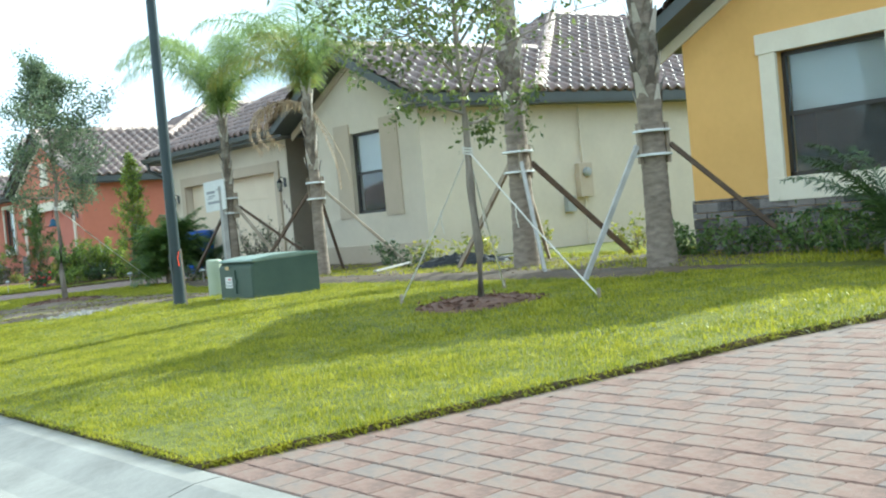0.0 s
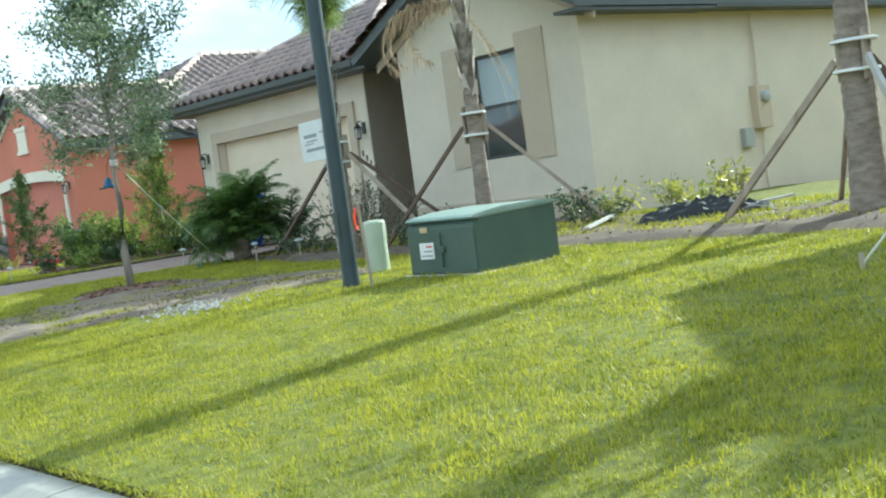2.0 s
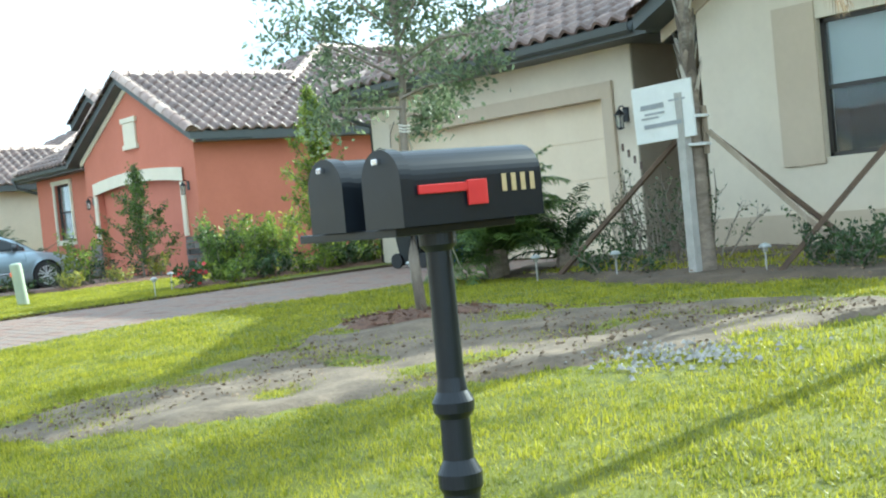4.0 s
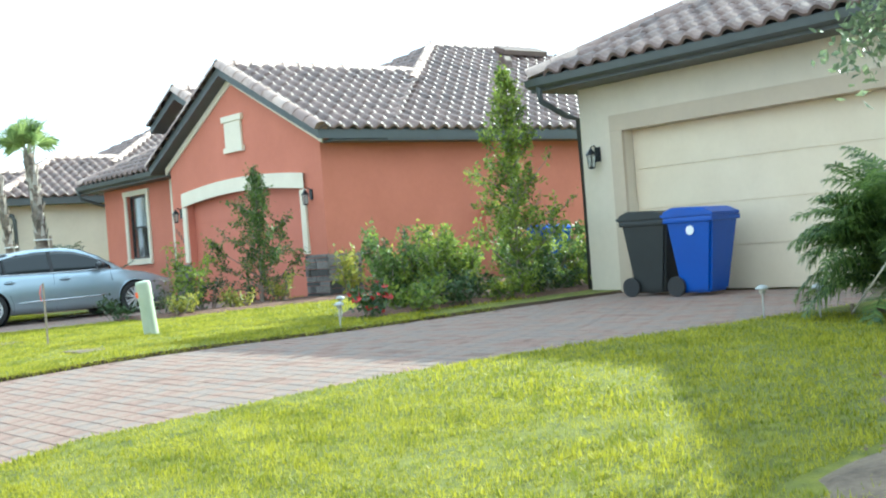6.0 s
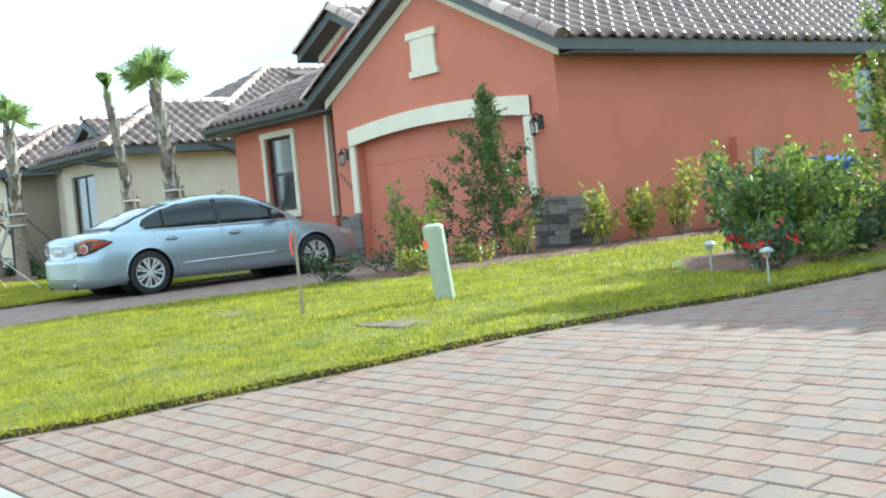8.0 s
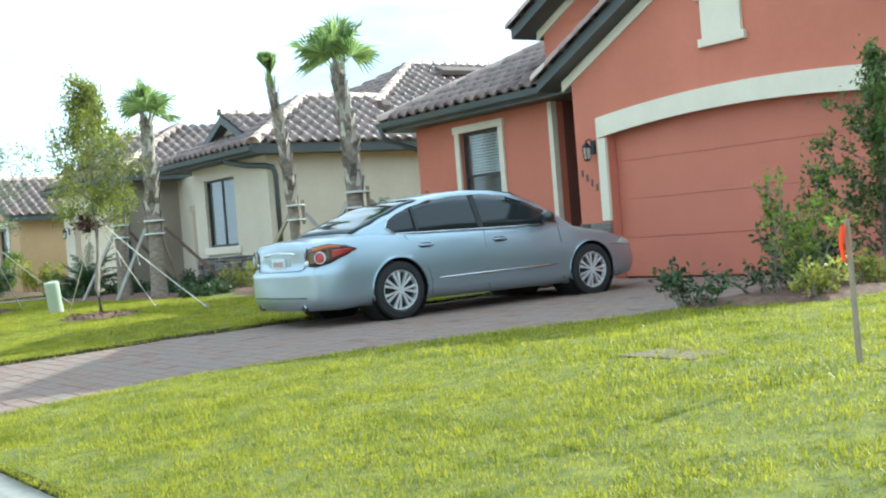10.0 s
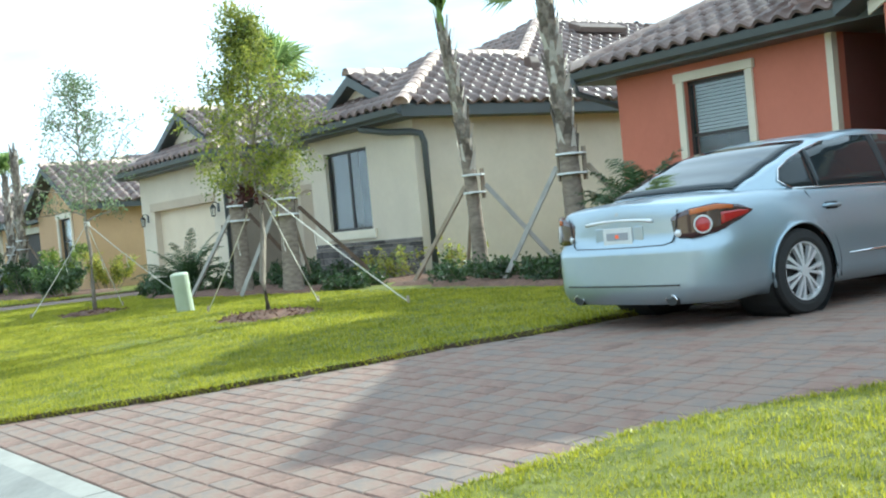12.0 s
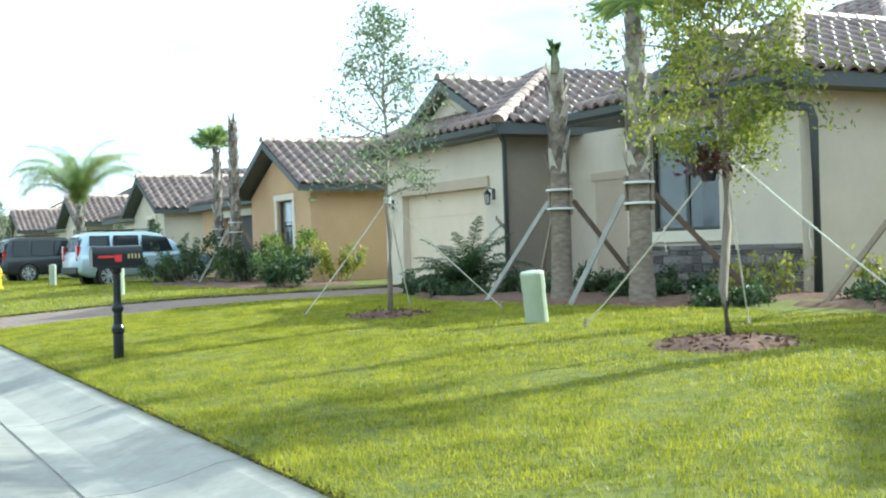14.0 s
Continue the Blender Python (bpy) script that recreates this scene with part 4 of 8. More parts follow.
# raised entry gable over the recess
bm = B()
box(bm, 12.8, 16.6, 40.15, 42.15, 3.5, 4.50)
part("entry_tower_wall", bm, M["stucco_orange"], terra)
gable_wall(terra, 12.8, 40.15, 42.15, 4.49, M["stucco_orange"], under=(39.8, 42.5, 4.55 - 0.165))
rake_trim(terra, 12.8, 40.0, 42.3, 4.55 - 0.17 + 0.2 * SLOPE, M["cream"])
build_roof(terra, [(12.4, 17.5, 39.8, 42.5, 4.55, "gable", "hip")], [((12.4, 41.15, 4.55 + 1.35 * SLOPE), (16.15, 41.15, 4.55 + 1.35 * SLOPE)), ((12.44, 42.5, 4.55), (12.44, 41.15, 4.55 + 1.35 * SLOPE)), ((12.44, 39.8, 4.55), (12.44, 41.15, 4.55 + 1.35 * SLOPE))], near=0)

# -- the farther beige house --
sand = thing("sand_house", (0, 0, 0), "sand beige stucco bungalow with taupe return wall", "house", "houses along the street")
SX, SG = 11.3, 10.7
bm = B()
front_wall(bm, SX, 49.6, 53.5, 0.3, 3.24, [(51.25, 52.87, 1.39, 2.92)])
part("front_wall", bm, M["stucco_beige"], sand)
bm = B()
front_wall(bm, SG, 56.4, 61.6, 0.3, 3.24, [(57.1, 60.75, 0.2, 2.35)])
part("garage_front_wall", bm, M["stucco_beige"], sand)
bm = B()
side_wall(bm, 49.6, SX + 0.22, 26.5, 0.3, 3.24)
part("side_wall", bm, M["stucco_beige"], sand)
bm = B()
front_wall(bm, SX + 0.8, 53.28, 56.4, 0.3, 3.24), side_wall(bm, 61.38, SG + 0.22, 26.5, 0.3, 3.24), front_wall(bm, 26.5, 49.6, 61.6, 0.3, 3.24), side_wall(bm, 53.28, SX + 0.22, SX + 0.8, 0.3, 3.24)
part("entry_wall", bm, M["stucco_beige"], sand)
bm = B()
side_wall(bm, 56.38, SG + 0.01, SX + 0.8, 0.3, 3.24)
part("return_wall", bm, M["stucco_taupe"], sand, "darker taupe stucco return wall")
bm = B()
box(bm, SX + 0.74, SX + 0.8, 54.2, 55.6, 2.35, 2.5, 0.01), box(bm, SX + 0.76, SX + 0.8, 54.3, 55.5, 0.5, 2.35, 0.01)
part("entry_panel", bm, M["stucco_tan"], sand)
window(sand, SX, 51.25, 52.87, 1.39, 2.92, 0.0, mullion=True, label="wide bronze-framed window with pale curtain")
bm = B()
box(bm, SX - 0.05, SX, 51.1, 53.0, 1.22, 1.39, 0.01)
part("sill", bm, M["cream"], sand)
garage_door(sand, SG, 57.1, 60.75, 0.45, 2.35, M["door_beige"], label="beige sectional garage door, closed")
bm = B()
box(bm, SG - 0.05, SG, 56.95, 60.9, 2.35, 2.55, 0.01)
part("door_trim", bm, M["stucco_tan"], sand)
lantern(sand, SG, 56.8, 2.2), lantern(sand, SG, 61.2, 2.2)
ES = 3.42
build_roof(sand, [(13.0, 26.9, 49.2, 60.0, ES, "hip", "hip"), (10.85, 21.0, 49.2, 54.6, ES, "hip", "hip"), (10.3, 26.5, 55.9, 62.0, ES, "hip", "hip")],
           [((10.85, 49.2, ES), (13.55, 51.9, ES + 2.7 * SLOPE)), ((13.55, 51.9, ES + 2.7 * SLOPE), (15.6, 51.9, ES + 2.7 * SLOPE)), ((15.2, 51.4, ES + 2.2 * SLOPE), (18.4, 54.6, ES + 5.4 * SLOPE)), ((18.4, 54.6, ES + 5.4 * SLOPE), (21.5, 54.6, ES + 5.4 * SLOPE)),
            ((10.3, 55.9, ES), (13.35, 58.95, ES + 3.05 * SLOPE)), ((10.3, 62.0, ES), (13.35, 58.95, ES + 3.05 * SLOPE))],
           label="brown blended barrel tile roof")
build_roof(sand, [(11.35, 16.0, 50.35, 53.25, 3.62, "gable", "hip")], [((11.35, 51.8, 3.62 + 1.45 * SLOPE), (13.4, 51.8, 3.62 + 1.45 * SLOPE))], near=0)
build_roof(sand, [(10.85, 16.0, 57.6, 60.8, 3.86, "gable", "hip")], [((10.85, 59.2, 3.86 + 1.6 * SLOPE), (13.8, 59.2, 3.86 + 1.6 * SLOPE))], near=0)
gable_wall(sand, 11.6, 50.6, 53.0, 3.58, M["stucco_beige"])
gable_wall(sand, 11.15, 57.75, 60.65, 3.72, M["stucco_beige"])
gutter_run(sand, (10.85, 49.2, 3.38), (10.85, 54.6, 3.38), (-1, 0, 0)), gutter_run(sand, (10.3, 55.9, 3.38), (10.3, 62.0, 3.38), (-1, 0, 0))
downspout(sand, [(10.9, 50.75, 3.3), (10.9, 50.72, 3.18), (11.15, 50.2, 3.06), (11.27, 49.62, 3.0), (11.37, 49.47, 2.95), (11.43, 49.47, 2.8), (11.43, 49.47, 0.5)], 0.06)
downspout(sand, [(10.35, 56.0, 3.3), (10.6, 56.2, 3.1), (10.66, 56.3, 2.95), (10.66, 56.3, 0.5)])
sand_stone = bpy.data.objects.new("stone_base", None)
scene.collection.objects.link(sand_stone)
sand_stone.parent = sand
stone_course(sand_stone, SX, 49.6, 53.5, 0.38, 1.18)


roof_vent(sand, 19.3, 53.45, 49.2, ES + 0.1, "ridge"), roof_vent(sand, 21.9, 53.6, 49.2, ES + 0.1, "ridge")
for vx, vy in ((15.1, 50.85), (17.2, 50.2)):
    roof_vent(sand, vx, vy, 49.2, ES + 0.08)
number_bars(sand, SG, 56.72, 1.75, 4, 0.08, 0.05)


# -- houses farther down the street --
def far_house(x, y, wall, label, garage_mat, dark_garage=False):
    h = thing("far_house", (0, 0, 0), label, "house", "houses along the street")
    bm = B()
    front_wall(bm, x, y, y + 4.6, 0.3, 2.8, [(y + 1.2, y + 2.4, 1.25, 2.6)])
    part("front_wall", bm, wall, h)
    bm = B()
    side_wall(bm, y, x + 0.22, x + 14, 0.3, 2.8), front_wall(bm, x + 14, y, y + 12, 0.3, 2.8), side_wall(bm, y + 11.8, x + 0.9, x + 14, 0.3, 2.8)
    part("side_wall", bm, wall, h)
    bm = B()
    front_wall(bm, x + 0.7, y + 4.6, y + 12, 0.3, 2.8, [(y + 5.2, y + 9.6, 0.2, 2.4)])
    part("garage_front_wall", bm, wall, h)
    garage_door(h, x + 0.7, y + 5.2, y + 9.6, 0.45, 2.4, garage_mat)
    window(h, x, y + 1.2, y + 2.4, 1.25, 2.6, 0.4, trim=0.16, trim_mat=M["cream"], room=False)
    for a in ((y + 5.0, y + 5.2, 0.45, 2.4), (y + 9.6, y + 9.8, 0.45, 2.4), (y + 5.0, y + 9.8, 2.4, 2.6)):
        bm = B()
        box(bm, x + 0.64, x + 0.7, *a)
        part("door_trim", bm, M["cream"], h)
    build_roof(h, [(x + 2.2, x + 14.4, y - 0.4, y + 12.3, 2.9, "hip", "hip"), (x + 0.3, x + 10, y + 4.0, y + 12.3, 2.9, "hip", "hip"), (x - 0.45, x + 8, y - 0.4, y + 4.9, 2.9, "gable", "hip")],
               [((x - 0.45, y + 2.25, 2.9 + 2.65 * SLOPE), (x + 4.6, y + 2.25, 2.9 + 2.65 * SLOPE)), ((x + 4.5, y + 1.9, 2.9 + 2.3 * SLOPE), (x + 8.5, y + 5.95, 2.9 + 6.35 * SLOPE))], near=0, label="brown tile roof")
    gable_wall(h, x, y - 0.1, y + 4.6, 2.78, wall)
    return h


far_peach = far_house(10.5, 65.7, M["stucco_peach"], "peach stucco bungalow with cream window surround", M["door_dark"])
far_beige = far_house(10.5, 80.2, M["stucco_beige"], "distant beige stucco bungalow", M["door_beige"])
far_house(10.5, 95.4, M["stucco_beige"], "distant beige stucco bungalow with tile roof", M["door_beige"])
far_house(10.0, 110.6, M["stucco_tan"], "far tan stucco bungalow", M["door_beige"])
far_house(8.5, 126.0, M["stucco_beige"], "far beige bungalow at the end of the row", M["door_beige"])
# the row across the street, which shows in the window panes
for src, y0, y1, label in ((far_beige, 80.2, -2.0, "beige bungalow across the street"), (far_peach, 65.7, 14.0, "peach stucco bungalow across the street"), (far_beige, 80.2, 30.0, "beige bungalow across the street"), (far_beige, 80.2, 46.0, "beige bungalow across the street"), (far_peach, 65.7, 62.0, "peach stucco bungalow across the street")):
    tagged(copy_thing(src, Matrix.Translation((-7.0, y1 + y0 + 12.0, -0.32)) @ Matrix.Rotation(math.pi, 4, "Z")), label, "house", "houses across the street")


# ---- plants ----
def leaf_cloud(points, length, width, rng, flat=0.0, droop=0.0):
    """Small pointed leaves, one at each point, each a bent pair of triangles."""
    p = np.asarray(points)
    n = len(p)
    d = rng.normal(size=(n, 3))
    d[:, 2] = d[:, 2] * (1 - flat) - droop
    d /= np.linalg.norm(d, axis=1)[:, None]
    s = np.cross(d, rng.normal(size=(n, 3)))
    s /= np.linalg.norm(s, axis=1)[:, None]
    k = np.cross(d, s)
    L = (length * rng.uniform(0.6, 1.3, n))[:, None]
    W = (width * rng.uniform(0.7, 1.3, n))[:, None]
    v = np.stack([p, p + d * L * 0.5 + s * W * 0.5 + k * W * 0.15, p + d * L, p + d * L * 0.5 - s * W * 0.5 + k * W * 0.15], 1).reshape(-1, 3)
    f = np.arange(n)[:, None] * 4 + np.array([[0, 1, 2, 3]])
    return v, f


def limb(rng, start, way, length, sag=0.0, wob=0.12, n=5):
    pts = [np.array(start, float)]
    way = np.array(way, float) / np.linalg.norm(way)
    for _ in range(n):
        way = way + rng.normal(size=3) * wob + np.array([0, 0, -sag])
        way /= np.linalg.norm(way)
        pts.append(pts[-1] + way * length / n)
    return pts


def young_oak(at, height, crown_low, radius, leaves, mat, label, seed, lean=(0.0, 0.0), thick=0.05, top_narrow=0.45, leaf=0.075):
    """A young street oak: a slim trunk, rising limbs and a loose crown with gaps."""
    rng = np.random.default_rng(seed)
    tree = thing("young_oak", at, label, "tree", "young street trees")
    bm = B()
    trunk = [np.array((lean[0] * t, lean[1] * t, height * 0.93 * t)) + rng.normal(size=3) * (0.02 if 0 < t < 1 else 0) for t in np.linspace(0, 1, 9)]
    trunk[0] = np.array((0, 0, -0.05))
    tube(bm, [tuple(p) for p in trunk], [thick * (1 - 0.85 * t) for t in np.linspace(0, 1, 9)], 8)
    part("trunk", bm, M["bark"], tree, smooth=True)
    bm = B()
    pts = []
    count = 26
    for i in range(count):
        t = i / (count - 1)
        z = crown_low + (height * 0.9 - crown_low) * t
        f = np.clip(z / (height * 0.93), 0, 1)
        base = np.array((lean[0] * f, lean[1] * f, z))
        a = i * 2.4 + rng.uniform(-0.4, 0.4)
        reach = radius * (1 - (1 - top_narrow) * t ** 1.3) * rng.uniform(0.7, 1.15) * (0.75 + 0.5 * math.sin(math.pi * min(t * 1.6, 1)))
        way = (math.cos(a), math.sin(a), 0.35 + 0.7 * t)
        l = limb(rng, base, way, reach, wob=0.16)
        tube(bm, [tuple(p) for p in l], [0.016 * (1 - 0.8 * k / 5) * (1.1 - 0.6 * t) for k in range(6)], 5)
        for k in range(2, 6):
            for _ in range(2):
                tw = limb(rng, l[k], rng.normal(size=3) + np.array([0, 0, 0.5]), reach * 0.35, n=3, wob=0.25)
                tube(bm, [tuple(p) for p in tw], [0.006, 0.005, 0.004, 0.002], 4)
                m = int(leaves / (count * 8)) + 1
                for q in range(m):
                    c = tw[rng.integers(1, 4)] + rng.normal(size=3) * 0.075
                    pts.append(c)
    part("branchwork", bm, M["bark"], tree, kind="stuff")
    v, f = leaf_cloud(pts, leaf, leaf * 0.5, rng)
    mesh_part("crown", v, f, mat, tree)
    return tree


def guy_ropes(tree, tie, feet, loose=True):
    """White ropes from a tie on the trunk to pegs in the lawn."""
    o = Vector(tree.location)
    rng = random.Random(len(feet) + int(o.y))
    for fx, fy in feet:
        bm = B()
        q = Vector(on(fx, fy, 0.02)) - o
        p = Vector((0, 0, tie))
        pts = [p.lerp(q, t) - Vector((0, 0, 0.03 * math.sin(math.pi * t))) for t in (0, 0.25, 0.5, 0.75, 1)]
        tube(bm, pts, 0.008, 5)
        c = p.lerp(q, 0.38)
        tube(bm, [c, c + Vector((0.01, 0.02, -0.12)), c + Vector((0.03, 0.02, -0.22))], 0.006, 4)
        part("guy_rope", bm, M["rope"], tree, "taut white guy rope")
        bm = B()
        rod(bm, q + Vector((0, 0, -0.1)), q + Vector((0, 0, 0.07)), 0.018, n=6)
        part("peg", bm, M["lumber"], tree)
    bm = B()
    for k in range(3):
        tube(bm, [(0.042 * math.cos(a), 0.042 * math.sin(a), tie - 0.03 + 0.025 * k + 0.01 * math.sin(a)) for a in [i * math.tau / 10 for i in range(11)]], 0.009, 5)
    part("rope_tie", bm, M["rope"], tree)


def mulch_ring(at, r, label="ring of red-brown bark mulch"):
    """A low ring of loose bark chips."""
    rng = np.random.default_rng(int(at[1] * 10))
    ring = thing("mulch_ring", on(at[0], at[1]), label, "mulch", "mulch rings round the trees")
    bm = B()
    rows = []
    for r_, z in ((0.02, 0.065), (r * 0.45, 0.055), (r * 0.8, 0.03), (r * 1.05, -0.03)):
        rows.append([bm.verts.new((r_ * (1 + 0.12 * math.sin(3 * a + at[1])) * math.cos(a), r_ * (1 + 0.1 * math.sin(5 * a)) * math.sin(a), z + 0.01 * math.sin(9 * a))) for a in [k * math.tau / 24 for k in range(24)]])
    for a, b in zip(rows, rows[1:]):
        for k in range(24):
            bm.faces.new((a[k], b[k], b[(k + 1) % 24], a[(k + 1) % 24]))
    bm.faces.new(rows[0])
    part("mound", bm, M["mulch"], ring, smooth=True)
    n = 260
    a, q = rng.uniform(0, math.tau, n), r * np.sqrt(rng.uniform(0.02, 1.1, n))
    z = 0.07 - 0.05 * np.clip(q / r, 0, 1) ** 2
    v, f = leaf_cloud(np.stack([q * np.cos(a), q * np.sin(a), z], 1), 0.07, 0.025, rng, flat=0.75)
    tagged(mesh_part("chip_layer", v, f, M["mulch"], ring), kind="stuff")


def frond(parent, start, az, lift, length, mat, rng, leaflet=0.34, droop=1.0, step=0.035, width=0.016, name="frond", label="", twist=0.0):
    """A feather frond: an arching midrib with narrow hanging leaflets on both sides."""
    n = max(8, int(length / step))
    rib, d = [np.array(start, float)], lift
    for k in range(n):
        d -= droop * 1.6 / n * (0.4 + 1.2 * k / n)
        rib.append(rib[-1] + np.array((math.cos(az) * math.cos(d), math.sin(az) * math.cos(d), math.sin(d))) * length / n)
    rib = np.array(rib)
    side = np.array((-math.sin(az), math.cos(az), twist))
    vs, fs = [], []
    for k in range(2, n):
        t = k / n
        L = leaflet * (math.sin(math.pi * min(0.15 + 0.85 * t, 1.0)) ** 0.6 + 0.15) * rng.uniform(0.8, 1.1)
        fwd = rib[k] - rib[k - 1]
        fwd /= np.linalg.norm(fwd)
        for s in (-1, 1):
            w1 = side * s * rng.uniform(0.7, 1.0) + fwd * rng.uniform(0.4, 0.8) + np.array((0, 0, rng.uniform(-0.3, 0.35)))
            w1 /= np.linalg.norm(w1)
            mid = rib[k] + w1 * L * 0.5
            tip = mid + (w1 * 0.75 + np.array((0, 0, -0.75 * droop))) * L * 0.5
            b = len(vs)
            vs += [rib[k] - fwd * width * 0.5, rib[k] + fwd * width * 0.5, mid + fwd * width * 0.6, mid - fwd * width * 0.6, tip]
            fs += [(b, b + 1, b + 2, b + 3), (b + 3, b + 2, b + 4)]
    r0 = len(vs)
    m = 0
    for k in range(0, n + 1, max(1, n // 8)):
        r = 0.014 * (1 - 0.8 * k / n)
        for q in range(4):
            vs.append(rib[k] + side * r * math.cos(q * math.pi / 2) + np.array((0, 0, 1)) * r * math.sin(q * math.pi / 2))
        if m:
            for q in range(4):
                a, b = r0 + (m - 1) * 4, r0 + m * 4
                fs.append((a + q, a + (q + 1) % 4, b + (q + 1) % 4, b + q))
        m += 1
    return mesh_part(name, [tuple(p) for p in vs], fs, mat, parent, label)


def palm_trunk(palm, height, r0, r1, boots_from=0.0, lean=(0.0, 0.0), flare=1.35, boot_size=0.24):
    """A palm trunk with ring scars, and old leaf bases (boots) above a height."""
    rng = np.random.default_rng(int(abs(palm.location.y) * 37) + 5)
    bm = B()
    n = int(height / 0.07)
    pts, rad = [], []
    for k in range(n + 1):
        t = k / n
        pts.append((lean[0] * t * t, lean[1] * t * t, -0.05 + height * t))
        rad.append((r1 + (r0 - r1) * (1 - t) + r0 * (flare - 1) * math.exp(-t * height * 3.0)) * (1 + (0.035 if k % 2 else -0.02) + rng.uniform(-0.02, 0.02)))
    tube(bm, pts, rad, 12)
    part("trunk", bm, M["palm_bark"], palm, smooth=True)
    if boots_from < height:
        bm = B()
        z, a = boots_from, 0.0
        while z < height:
            t = z / height
            r = r1 + (r0 - r1) * (1 - t)
            c = Vector((lean[0] * t * t, lean[1] * t * t, z))
            o, s = Vector((math.cos(a), math.sin(a), 0)), Vector((-math.sin(a), math.cos(a), 0))
            h, w, out = boot_size * rng.uniform(0.8, 1.4), r * rng.uniform(0.42, 0.68), rng.uniform(0.025, 0.085)
            sk = s * rng.uniform(-0.03, 0.03)
            v = [bm.verts.new(p) for p in (c + o * r * 0.85 - s * w, c + o * r * 0.85 + s * w, c + o * (r + out) + s * w * 0.35 + Vector((0, 0, h)) + sk, c + o * (r + out) - s * w * 0.35 + Vector((0, 0, h)) + sk, c + o * (r + 0.012) + Vector((0, 0, h * 0.35)))]
            bm.faces.new((v[0], v[1], v[4])), bm.faces.new((v[1], v[2], v[4])), bm.faces.new((v[2], v[3], v[4])), bm.faces.new((v[3], v[0], v[4]))
            a += 2.4
            z += 0.036
        part("boot_sheath", bm, M["boot"], palm, "ragged brown leaf bases", kind="stuff")


def braces(palm, band, feet, mats, r=0.16, width=0.085):
    """Timber props nailed to battens that are strapped round the trunk."""
    o = Vector(palm.location)
    for k, (fx, fy) in enumerate(feet):
        q = Vector((fx, fy, lie(fx) - 0.02)) - o
        d = Vector((q.x, q.y, 0)).normalized()
        bm = B()
        bar(bm, d * (r + 0.05) + Vector((0, 0, band - 0.02)), q, 0.04, width)
        part("brace", bm, M[mats[k % len(mats)]], palm, "slanting timber brace")
        bm = B()
        bar(bm, d * (r + 0.015) + Vector((0, 0, band - 0.22)), d * (r + 0.015) + Vector((0, 0, band + 0.22)), 0.055, 0.03)
        part("batten", bm, M["lumber"], palm)
    for dz in (-0.13, 0.13):
        bm = B()
        lathe(bm, [(r + 0.045, band + dz - 0.014), (r + 0.052, band + dz - 0.010), (r + 0.052, band + dz + 0.010), (r + 0.045, band + dz + 0.014)], 14)
        part("strap", bm, M["strap"], palm, "white band round the battens")


def queen_palm(at, trunk, r, fronds, label, seed, length=1.7, dead=(), lean=(0, 0), yellow=0):
    rng = np.random.default_rng(seed)
    palm = thing("queen_palm", at, label, "palm tree", "palms along the street")
    palm_trunk(palm, trunk, r, r * 0.75, boots_from=trunk * 0.55, lean=lean, boot_size=0.22)
    top = (lean[0], lean[1], trunk - 0.05)
    for k in range(fronds):
        az = k * 2.4 + rng.uniform(-0.3, 0.3)
        lift = 1.56 - 0.50 * (k / fronds) + rng.uniform(-0.12, 0.12)
        mat = M["leaf_palm_yellow"] if k >= fronds - yellow else M["leaf_palm"]
        frond(palm, top, az, lift, length * rng.uniform(0.85, 1.1), mat, rng, droop=rng.uniform(0.95, 1.5), leaflet=0.50, step=0.021, width=0.009)
    for az, lift, ln, dr in dead:
        frond(palm, (lean[0], lean[1], trunk - 0.25), az, lift, ln, M["leaf_dead"], rng, droop=dr, leaflet=0.26 if lift > 0 else 0.15, name="dead_frond", label="hanging dead brown frond")
    return palm


def fan_leaf(palm, start, az, lift, stalk, radius, mat, rng, spread=2.4, fold=0.5, n=26):
    """A fan leaf: a stalk and a half-round of pointed, drooping segments."""
    d = np.array((math.cos(az) * math.cos(lift), math.sin(az) * math.cos(lift), math.sin(lift)))
    s = np.array((-math.sin(az), math.cos(az), 0.0))
    u = np.cross(s, d) * -1
    turn = rng.uniform(-0.9, 0.9)
    s, u = s * math.cos(turn) + u * math.sin(turn), u * math.cos(turn) - s * math.sin(turn)
    c = np.array(start) + d * stalk
    vs, fs = [tuple(np.array(start) + s * 0.012), tuple(np.array(start) - s * 0.012), tuple(c - s * 0.008), tuple(c + s * 0.008)], [(0, 1, 2, 3)]
    for k in range(n):
        a = (k / (n - 1) - 0.5) * 2 * spread
        L = radius * (0.75 + 0.25 * math.cos(a * 0.6)) * rng.uniform(0.9, 1.05)
        w = d * math.cos(a) + s * math.sin(a) + u * fold * (abs(math.sin(a)) - 0.3)
        w /= np.linalg.norm(w)
        e = np.cross(w, u)
        e /= np.linalg.norm(e)
        mid, tip = c + w * L * 0.6, c + w * L + np.array((0, 0, -0.22 * L * rng.uniform(0.4, 1.4)))
        hw = 0.022 * radius / 0.55
        b = len(vs)
        vs += [tuple(c), tuple(mid + e * hw - u * 0.012), tuple(mid + u * 0.012), tuple(mid - e * hw - u * 0.012), tuple(tip)]
        fs += [(b, b + 1, b + 2), (b, b + 2, b + 3), (b + 1, b + 4, b + 2), (b + 2, b + 4, b + 3)]
    return mesh_part("fan_leaf", vs, fs, mat, palm)


